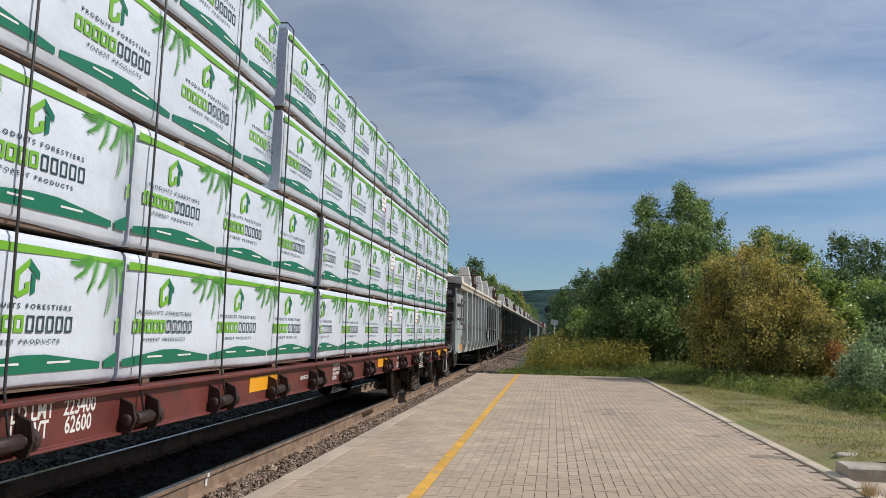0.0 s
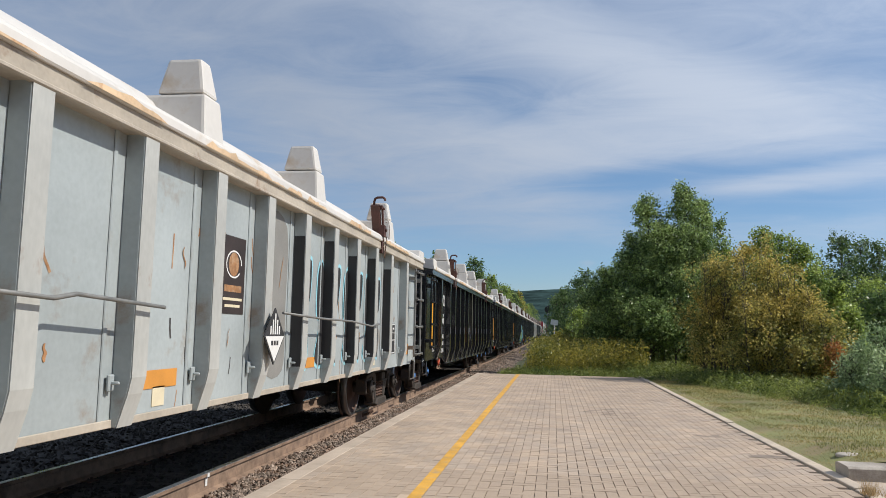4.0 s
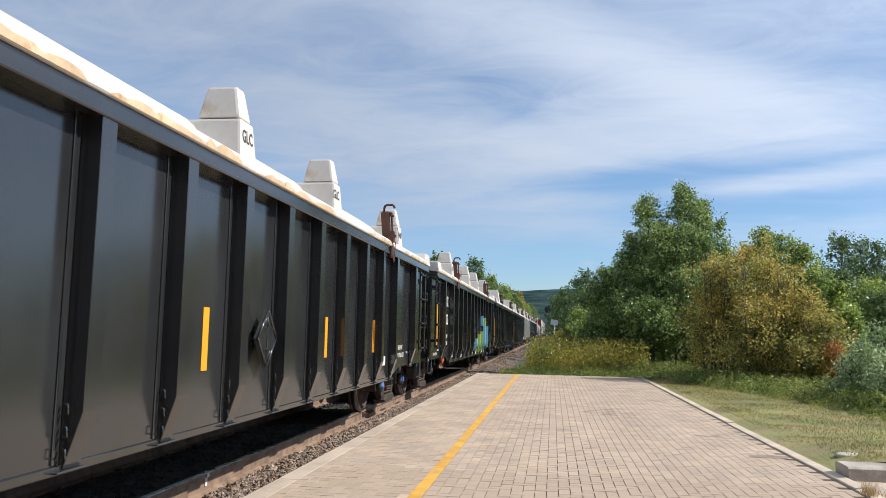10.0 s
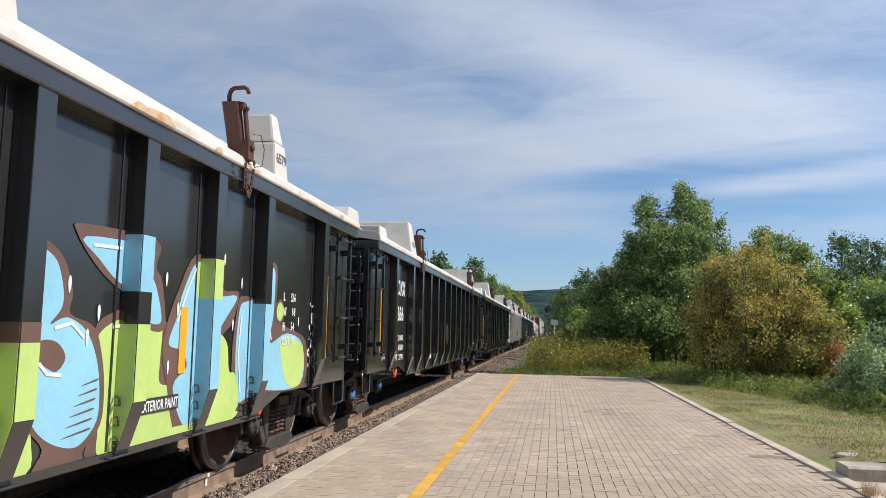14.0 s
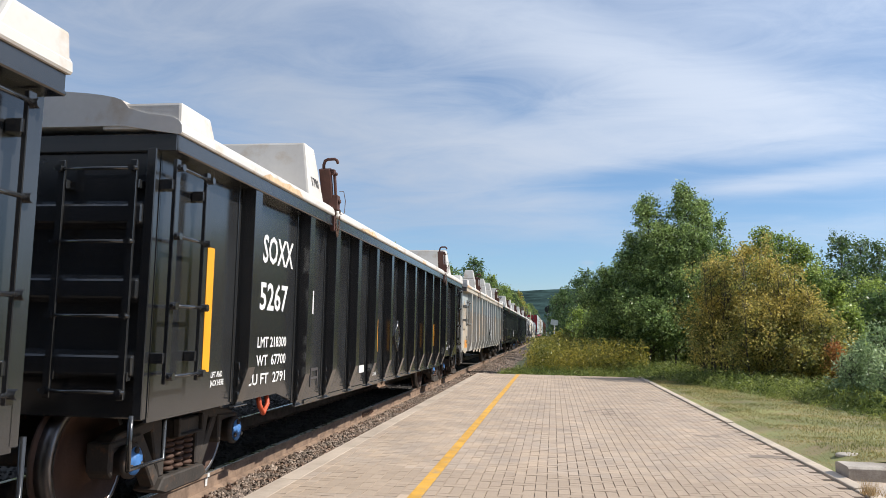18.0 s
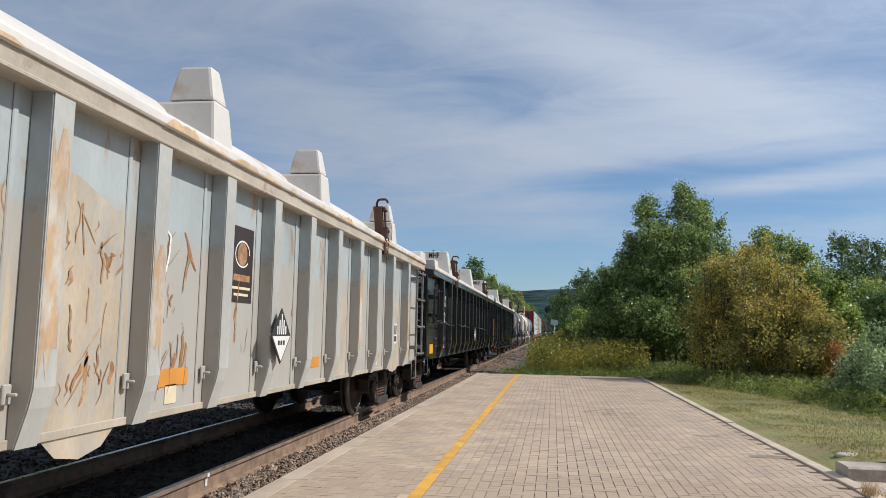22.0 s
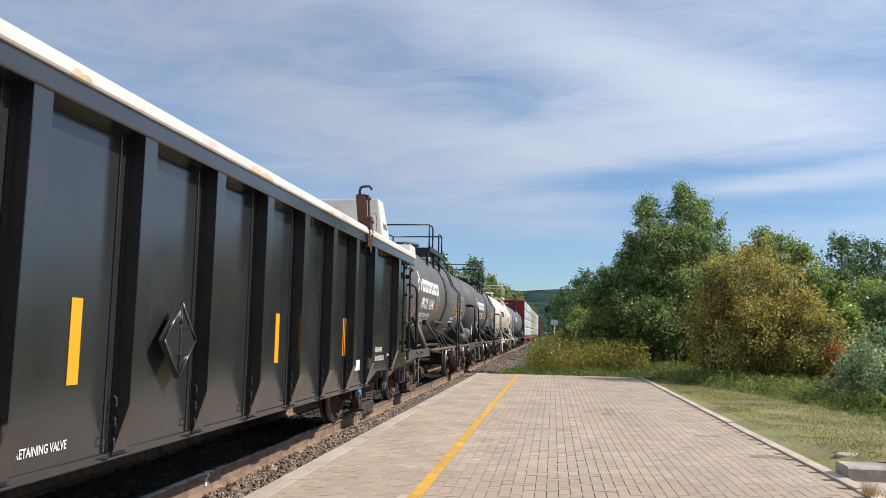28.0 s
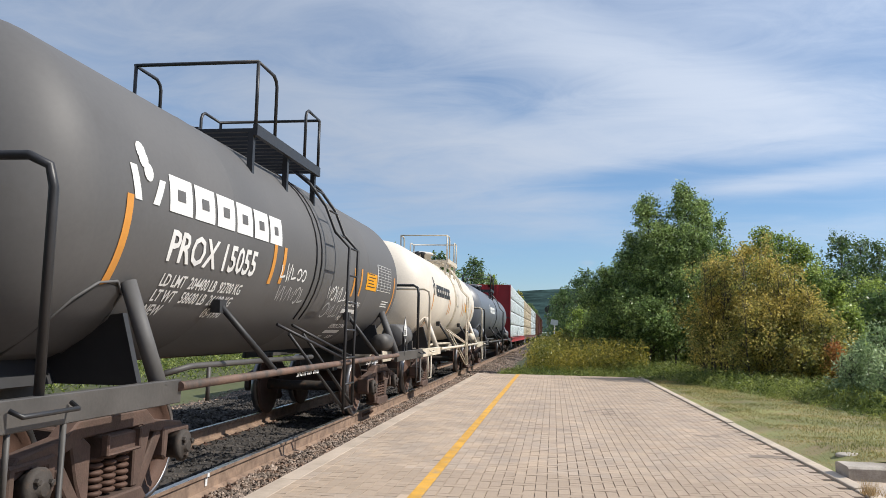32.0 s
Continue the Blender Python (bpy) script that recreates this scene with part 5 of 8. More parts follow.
def tank_car(label, paint, rail, number, lines, big, half=4.75, marks=True, sill=None, letter=None, rise=0.70):
    car = thing("tank_car", label, "rail car", "cars of the freight train")
    sill = sill or mat("dirty_dark_sill", (0.075, 0.07, 0.065), 0.55, var=0.25, scale=3, fine=40, bump=0.1)
    letter = letter or WHITE
    tank = part("tank", shared("tank%d" % round(half * 100), paint, lambda: tank_shape(half)), paint, car, "welded cylindrical tank with domed heads")
    e = half - 0.5
    o = 0.46
    # saddles: dark webs with slanting pipe legs, on the end sills
    for d in (-1, 1):
        s = Shape()
        y = d * e
        s.prism([(-1.15, 0.98), (1.15, 0.98), (1.0, 1.50)] + [((TR + 0.002) * math.cos(radians(a)), TZ + (TR + 0.002) * math.sin(radians(a))) for a in (-42, -55, -72, -90, -108, -125, -142)] + [(-1.0, 1.50)],
                y - 0.03 - d * 0.25, y + 0.03 - d * 0.25)
        s.prism([(-0.5, 0.98), (0.5, 0.98), (0.4, 1.2), (-0.4, 1.2)], y - 0.5, y + 0.25)
        part("saddle", s, INK, car, "dark steel tank saddle")
        for sx in (1, -1):
            part("saddle_leg", Shape().tube([(sx * 1.37, y - d * 0.12, 0.98), (sx * 1.08, y - d * 0.13, 1.72)], 0.06, 12), paint, car, "slanting pipe brace")
        pad = [(-0.42, -62), (-0.42, -46), (-0.36, -37), (-0.2, -31), (0.0, -30), (0.14, -34), (0.2, -44), (0.2, -62)]
        ps = Shape()
        ps.v = [on_tank(y - d * u, a, 0.010) for u, a in [(-0.42, -62), (-0.1, -62), (0.2, -62), (-0.42, -50), (-0.1, -50), (0.2, -50), (-0.36, -40), (-0.1, -40), (0.17, -40), (-0.2, -32), (-0.1, -31), (0.05, -32)]]
        ps.f, ps.s = [(3 * j + i, 3 * j + i + 1, 3 * j + i + 4, 3 * j + i + 3) for j in range(3) for i in range(2)], [True] * 6
        part("saddle_pad", ps, paint, car, "welded pad under the pipe brace")
        part("weld_bead", Shape().tube([on_tank(y - d * u, a, 0.008) for u, a in pad], 0.011, 5), paint, car)
        end = half + (1.75 if d < 0 else 1.85)
        y0, y1 = sorted((d * end, d * (e - 0.35)))
        part("end_sill", Shape().box(-0.3, 0.3, y0, y1, 0.68, 1.0), sill, car, "", 0.01)
        for sx in (1, -1):
            x0, x1 = sorted((sx * 1.42, sx * 1.36))
            part("side_beam", Shape().box(x0, x1, y0 + 0.1, y1, 0.86, 1.03), sill, car, "painted end side beam", 0.006)
        gx = Shape()
        py0, py1 = sorted((d * (end - 0.05), d * (end - 0.75)))
        for k in range(9):
            yy = py0 + (py1 - py0) * k / 8
            gx.box(-1.4, 1.4, yy - 0.012, yy + 0.012, 1.00, 1.035)
        for k in range(15):
            xx = -1.4 + 0.2 * k
            gx.box(xx - 0.006, xx + 0.006, py0, py1, 1.01, 1.03)
        part("end_platform", gx, sill, car, "open grating end platform")
        # end handrail: up beside the platform, across the head
        yh = -(half + 0.68) if d < 0 else half + 1.45
        for sx in (1,):
            rail_loop(car, [(sx * 1.38, yh, 1.0), (sx * 1.38, yh, 2.16), (sx * 1.36, yh + d * 0.02, 2.28), (sx * 1.26, yh + d * 0.06, 2.33), (0.2, yh + d * 0.1, 2.33)], 0.028, rail)
        st = Shape().tube([(1.40, yh - 0.2 * d, 0.9), (1.40, yh - 0.2 * d, 0.38), (1.40, yh + 0.25 * d, 0.38), (1.40, yh + 0.25 * d, 0.9)], 0.018, 6)
        part("step", st, sill, car, "bent steel step")
        rail_loop(car, [(1.44, yh + 0.3 * d, 0.98), (1.5, yh + 0.28 * d, 0.95), (1.5, yh - 0.18 * d, 0.95), (1.44, yh - 0.2 * d, 0.98)], 0.014, rail, "grab_iron")
        truck(car, d * (half - (0.6 if d < 0 else 0.42)), None, 0.0, RUST_TRUCK)
    couplers_at(car, half + 1.7)
    for sx in (1, -1):
        part("side_pipe", Shape().tube([(sx * 1.43, -e + 0.3, 0.98), (sx * 1.43, e - 0.3, 0.98)], 0.036, 10), RUST_PIPE if paint is TANK else sill, car, "long pipe side rail")
    part("brake_pipe", Shape().tube([(0.85, -3.2, 1.0), (1.0, -2.9, 1.07), (1.02, 0.4, 1.05)], 0.028, 8).tube([(1.02, -2.6, 1.05), (1.02, -2.6, 0.75)], 0.02, 6), sill, car)
    for y in (-2.9, 1.55):
        s = Shape().tube([(1.43, y + 0.88, 1.0), (1.09, y + 0.34, 1.60)], 0.03, 6).box(1.02, 1.11, y + 0.27, y + 0.41, 1.54, 1.66)
        part("brace", s, INK, car, "black strut from pipe to tank")
    # ladder at mid-length, from under the tank over the shoulder to the top platform
    lad = None
    rails = Shape()
    for y in (o - 0.22, o + 0.22):
        pts = [(1.50, y, 0.40), (1.50, y, 1.2), (1.52, y, 2.45)]
        pts += [((TR + 0.16) * math.cos(radians(a)), y, TZ + (TR + 0.16) * math.sin(radians(a))) for a in (15, 30, 45, 58, 66)]
        rails.tube(pts, 0.022, 6)
    lad = part("ladder", rails, rail, car, "side ladder to the top platform")
    for z in (0.42, 0.72, 1.05, 1.4, 1.75, 2.1, 2.45):
        part("rung", Shape().tube([(1.51, o - 0.22, z), (1.51, o + 0.22, z)], 0.014, 6), rail, lad)
    for a in (14, 28, 42, 56):
        x, z = (TR + 0.16) * math.cos(radians(a)), TZ + (TR + 0.16) * math.sin(radians(a))
        part("rung", Shape().tube([(x, o - 0.22, z), (x, o + 0.22, z)], 0.014, 6), rail, lad)
    for y0, y1 in ((o - 0.22, o - 1.25), (o + 0.22, o - 0.75)):
        part("ladder_brace", Shape().tube([(1.48, y0, 0.45), (1.12, y1, 1.35)], 0.018, 6).tube([(1.48, y0, 1.05), (1.05, y1 - 0.2, 1.45)], 0.018, 6), rail, lad)
    hoops = Shape()
    for y in (o - 0.42, o - 0.62):
        hoops.tube([on_tank(y, a, 0.012) for a in range(-40, 80, 8)], 0.010, 4)
    part("hoop", hoops, rail, car, "thin steel straps over the tank")
    # manway, fittings and the railed platform on top
    top = TZ + TR
    part("manway", Shape().lathe([(top - 0.25, 0.34), (top + 0.22, 0.34), (top + 0.23, 0.40), (top + 0.29, 0.40), (top + 0.32, 0.3), (top + 0.34, 0.1)], 20, "z", (0, 0.2 if not big else 0.6, 0)), TANK_WHITE if big else paint, car, "bolted manway dome")
    fit = Shape()
    for k in range(5):
        fit.lathe([(top - 0.1, 0.06), (top + 0.14, 0.06), (top + 0.15, 0.09), (top + 0.2, 0.09), (top + 0.22, 0.03)], 10, "z", (0.25 - 0.12 * k, -0.5 + 0.17 * k * (-1) ** k, 0))
    part("valves", fit, INK, car, "small valves on top of the tank")
    oy = 0.45 if big else -0.65
    gr = Shape()
    gr.box(0.98, 1.03, oy - 1.1, oy + 1.1, top - 0.1, top + 0.02).box(0.33, 0.37, oy - 1.1, oy + 1.1, top - 0.1, top + 0.0)
    for y in (-1.05, 0.0, 1.05):
        gr.box(0.92, 0.98, oy + y - 0.03, oy + y + 0.03, top - 0.55, top - 0.06)
    plat = part("top_platform", gr, rail, car, "steel grating walkway beside the manway")
    for k in range(13):
        y = oy - 1.06 + 2.12 * k / 12
        part("slat", shared("platform_slat", rail, lambda: Shape().box(0.36, 0.99, -0.02, 0.02, top - 0.06, top - 0.02)), rail, plat).location = (0, y, 0)
    # a bent pipe rail at each end of the walkway, reaching over the tank
    hz = top + rise
    for e, r in ((-1, hz), (1, hz - 0.04)):
        a, b = oy + e * 0.52, oy + e * 1.08
        part("railing", Shape().tube([(1.0, a, top), (1.0, a, r - 0.10), (1.0, a + e * 0.03, r - 0.04), (1.0, a + e * 0.10, r), (1.0, b, r), (-0.40, b, r), (-0.40, a + e * 0.10, r), (-0.40, a + e * 0.03, r - 0.04), (-0.40, a, r - 0.10), (-0.40, a, top - 0.15)], 0.02, 8), rail, plat, "bent pipe railing")
        for px in (1.0, -0.39):
            part("railing_post", Shape().tube([(px, b, top if px > 0 else top - 0.15), (px, b, r)], 0.02, 8), rail, plat)
    # air reservoir and placard at the trailing end
    rv = Shape().lathe([(-0.50, 0.02), (-0.49, 0.19), (-0.45, 0.225), (0.45, 0.225), (0.49, 0.19), (0.50, 0.02)], 24, "y", (1.05, half + 1.02, 1.30))
    part("air_reservoir", rv, paint if paint is TANK else TANK_BLUE, car, "rounded grey air tank on the sill")
    part("reservoir_bracket", Shape().box(0.85, 1.3, half + 0.7, half + 0.76, 1.0, 1.2).box(0.85, 1.3, half + 1.28, half + 1.34, 1.0, 1.2), sill, car)
    part("brake_cylinder", Shape().lathe([(-0.28, 0.04), (-0.26, 0.14), (0.2, 0.15), (0.26, 0.06), (0.4, 0.03)], 16, "y", (1.2, half - 1.0, 1.2)), sill, car, "small brake cylinder")
    if marks:
        yp = half - 0.14
        pl = part("placard", Shape().prism([(yp - 0.19, 1.38), (yp, 1.10), (yp + 0.19, 1.38), (yp, 1.66)], 1.42, 1.428, "x").box(1.38, 1.42, yp - 0.03, yp + 0.03, 0.95, 1.38), INK, car, "diamond hazard placard in black and white")
        part("placard_band", Shape().prism([(yp - 0.14, 1.44), (yp + 0.14, 1.44), (yp, 1.63)], 1.43, 1.432, "x").box(1.43, 1.432, yp - 0.15, yp + 0.15, 1.31, 1.43), WHITE, pl)
        letters("1830", 0.10, (1.434, yp - 0.135, 1.325), INK, pl, wide=0.85)
        letters("8", 0.07, (1.434, yp - 0.02, 1.19), WHITE, pl)
        for d in (-1, 1):
            letters("2 INCH HF COMP SHOES", 0.075, (1.4225, (-e - 0.35) if d < 0 else (e + 0.7), 0.905), WHITE, car, wide=0.85)
    # maker's name and emblem as plain blocks, then the readable lettering
    logo = WHITE if paint is not TANK_WHITE else INK
    y = -4.30 + o
    widths = (0.42, 0.42, 0.42, 0.42, 0.42, 0.40)
    for k, w in enumerate(widths):
        tank_patch(car, "name_block", y, y + w - 0.05, -5.0, 7.3, logo, "plain block of the maker's name", 0.006)
        tank_patch(car, "name_block_gap", y + 0.12, y + w - 0.17, -0.8, 3.0, paint, "", 0.009)
        y += w
    for k, (yy, d0, d1) in enumerate(((-4.33, -4.5, 6.0), (-4.09, -4.5, 4.0))):
        tank_patch(car, "emblem", yy, yy + 0.09, d0, d1, logo, "white emblem strip", 0.006, -0.06 if k == 0 else 0.1)
    for yy, dd in ((-4.19, 9.0), (-4.14, 5.2), (-4.21, 11.5)):
        s = Shape()
        s.face([on_tank(yy + 0.065 * math.cos(a), dd + math.degrees(0.065 * math.sin(a) / TR), 0.006) for a in [0.524 * k for k in range(12)]])
        part("emblem", s, logo, car, "white emblem disc")
    if number:
        tank_text(car, number, 0.25, -4.22 + o, -20.8, letter, 1.18)
        for k, w in enumerate(lines):
            tank_text(car, w, 0.11, -4.15 + o, -29.8 - 5.9 * k, letter, 0.98)
    if marks or paint is TANK_WHITE:
        for y0, d0, d1 in ((-4.43, -43, -3.5), (-1.60, -23, -5), (-1.30, -22, -5), (1.70, -22, -4), (2.10, -21, -3), (4.5, -42, -2)):
            tank_patch(car, "reflector", y0, y0 + 0.085, d0, d1, ORANGE, "orange reflective strip on the tank")
        tank_patch(car, "notice", 2.46, 3.16, -15.5, -4.0, REFLECT, "yellow notice with small print")
        for k in range(5):
            tank_patch(car, "notice_print", 2.52 + 0.05 * (k % 2), 3.04 - 0.07 * (k % 3), -13.3 + 2.1 * k, -12.75 + 2.1 * k, INK, "", 0.008)
        tb = tank_patch(car, "test_table", 3.2, 4.25, -14.5, 4.0, letter, "white ruled table of test dates")
        for r in range(9):
            for c in range(4):
                tank_patch(car, "table_cell", 3.23 + c * 0.255, 3.46 + c * 0.255, -14.0 + 2.0 * r, -12.35 + 2.0 * r, paint, "", 0.008)
        if marks:
            for k, w in enumerate(("INTERIOR  COATING", "", "PRO            05-2019", "EXTERIOR COATING", "", "PRO            05-2019")):
                deg = -28.5 - 5.3 * k - (1.2 if k > 2 else 0)
                if w:
                    tank_text(car, w, 0.085, 1.62, deg, letter, 0.9)
                else:
                    tank_patch(car, "print_line", 1.62, 2.38, deg + 0.3, deg + 3.2, letter, "line of small print")
            for k in range(3):
                tank_patch(car, "print_line", 3.8, 4.3 - 0.1 * (k % 2), -22 - 1.9 * k, -21.2 - 1.9 * k, letter, "line of small print")
    if number:
        letters(number, 0.13, (0.05, -half - 0.66, 2.95), letter, car, "end", 0.95, label="")
        letters("CAPY  13578  US GAL", 0.055, (0.08, -half - 0.70, 2.82), letter, car, "end", 0.95)
        letters("51398  LITRES", 0.055, (0.3, -half - 0.71, 2.73), letter, car, "end", 0.95)
    return car


def couplers_at(car, half):
    for end in (-1, 1):
        c = part("coupler", shared("coupler%d" % end, STEEL, lambda: coupler_shape(end), 0.02), STEEL, car, "cast steel knuckle coupler")
        c.location = (0, end * half, 0)
        h = part("brake_hose", shared("hose%d" % end, RAILING, lambda: hose_shape(end)), RAILING, car, "black rubber air hose")
        h.location = (0, end * half, 0)


def tank_scrawl(car, y0, deg, scale, seed):
    """Two rows of looping white spray strokes on the tank, one part a stroke."""
    g = random.Random(seed)
    for row in range(2):
        y = y0 + 0.1 * row
        for k in range(5):
            w, tall = g.uniform(0.10, 0.2) * scale, g.uniform(4.5, 8.0) * scale
            a0 = deg - 9.0 * scale * row
            kind = g.choice(("zig", "loop", "bar"))
            if kind == "zig":
                pts = [(y, a0 + tall / 2), (y + 0.3 * w, a0 - tall / 2), (y + 0.55 * w, a0 + tall / 4), (y + 0.8 * w, a0 - tall / 2), (y + w, a0 + tall / 2)]
            elif kind == "loop":
                pts = [(y + 0.5 * w - 0.5 * w * math.cos(0.6 * q), a0 + 0.5 * tall * math.sin(0.6 * q)) for q in range(10)]
            else:
                pts = [(y, a0 + tall / 2), (y + 0.15 * w, a0), (y + 0.1 * w, a0 - tall / 2), (y + 0.6 * w, a0 - tall / 2.4), (y + w, a0 - tall / 3)]
            arc = TR * 0.019
            s = stroke([(p, q * arc) for p, q in pts], 0.011 * scale, lambda p, q: on_tank(p, q / arc, 0.007))
            part("scribble", s, FADED_WHITE if row else WHITE, car, "white spray-can stroke")
            y += w + 0.03 * scale


# ------------------------------------------------------------------ centre-beam lumber cars
def lumber_car(label, paint, half=11.6, detail=True):
    car = thing("lumber_flat_car", label, "rail car", "cars of the freight train")
    for sx in (1, -1):
        x0, x1 = sorted((sx * 1.36, sx * 1.45))
        part("side_sill", Shape().prism([(sx * 1.36, 0.77), (sx * 1.48, 0.77), (sx * 1.48, 0.785), (sx * 1.45, 0.79), (sx * 1.45, 1.025), (sx * 1.50, 1.03), (sx * 1.50, 1.055), (sx * 1.36, 1.055)][::sx], -half, half), paint, car, "", 0.005)
    part("deck", Shape().box(-1.38, 1.38, -half, half, 0.98, 1.04), paint, car)
    part("centre_beam", Shape().box(-0.05, 0.05, -half, half, 1.04, 1.3).box(-0.1, 0.1, -half, half, 4.28, 4.46), paint, car)
    for k in range(14):
        y = -half + 0.6 + k * (2 * half - 1.2) / 13
        part("stanchion", Shape().box(-0.06, 0.06, y - 0.06, y + 0.06, 1.04, 4.4), paint, car)
    for end in (-1, 1):
        y0, y1 = sorted((end * half, end * (half - 0.07)))
        s = Shape().box(-1.36, 1.36, y0, y1, 1.04, 4.46)
        for x in (-1.36, -0.5, 0.42, 1.28):
            s.box(x, x + 0.08, min(end * half, end * (half + 0.1)), max(end * half, end * (half + 0.1)), 1.0, 4.46)
        part("bulkhead", s, paint, car, "tall steel end bulkhead", 0.006)
        st = Shape().tube([(1.44, end * (half - 0.1), 0.9), (1.44, end * (half - 0.1), 0.45), (1.44, end * (half - 0.6), 0.45), (1.44, end * (half - 0.6), 0.9)], 0.016, 6)
        part("step", st, GALV, car, "bent steel step")
        rail_loop(car, [(1.44, end * (half - 0.05), 0.9), (1.52, end * (half + 0.1), 0.92), (1.52, end * (half + 0.12), 1.05), (1.44, end * (half + 0.05), 1.1)], 0.014, GALV, "grab_iron")
        truck(car, end * (half - 2.25))
    couplers_at(car, half - 0.02)
    part("centre_sill", Shape().prism([(-half, 0.66), (half, 0.66), (half, 0.98), (-half, 0.98)], -0.25, 0.25, "x"), paint, car)
    n = 18
    win = lambda: (Shape().prism([(1.44, 1.0), (1.54, 0.96), (1.56, 0.86), (1.53, 0.78), (1.44, 0.76)], -0.19, -0.17).prism([(1.44, 1.0), (1.54, 0.96), (1.56, 0.86), (1.53, 0.78), (1.44, 0.76)], 0.11, 0.13)
                   .lathe([(-0.21, 0.02), (-0.2, 0.04), (-0.17, 0.04), (-0.17, 0.03), (0.11, 0.03), (0.13, 0.05)], 10, "y", (1.50, 0, 0.86)).lathe([(0.13, 0.065), (0.17, 0.065), (0.175, 0.02)], 10, "y", (1.50, 0, 0.86), False)
                   .tube([(1.50, -0.1, 0.86), (1.5, 0.09, 0.86)], 0.042, 8))
    for k in range(n):
        y = -half + 1.1 + k * (2 * half - 2.2) / (n - 1)
        if detail:
            w = part("winch", shared("winch", WINCH, win, 0.004), WINCH, car, "ratchet winch under the sill")
            w.location = (0, y, 0)
            part("tie_cable", Shape().tube([(1.51, y, 0.88), (1.455, y + 0.01, 1.10), (1.432, y + 0.02, 2.0), (1.43, y + 0.03, 4.42), (1.36, y + 0.03, 4.50), (0.2, y + 0.02, 4.52)], 0.008, 5), INK, car, "dark steel tie-down cable")
    return car


def sprig(s, y, z, ang, size, x):
    """A spray of flat printed needles along a bent stem."""
    for k in range(17):
        t = k / 16
        bend = ang - 0.35 * (t - 0.5)
        py, pz = y + math.cos(bend) * size * t, z + math.sin(bend) * size * t
        for side in (-1, 1):
            a = bend + side * (0.95 - 0.55 * t)
            l = 0.058 * (1 - 0.25 * t) * (1 + 0.15 * math.sin(7 * k + side))
            w = 0.0045
            s.face([(x, py - w * math.sin(a), pz + w * math.cos(a)), (x, py + w * math.sin(a), pz - w * math.cos(a)), (x, py + math.cos(a) * l, pz + math.sin(a) * l)])


def frame_of(s, x, a, b, z0, z1, w):
    """A flat hollow block."""
    for p, q, u, v in ((a, b, z0, z0 + w), (a, b, z1 - w, z1), (a, a + w, z0 + w, z1 - w), (b - w, b, z0 + w, z1 - w)):
        s.face([(x, p, u), (x, q, u), (x, q, v), (x, p, v)])


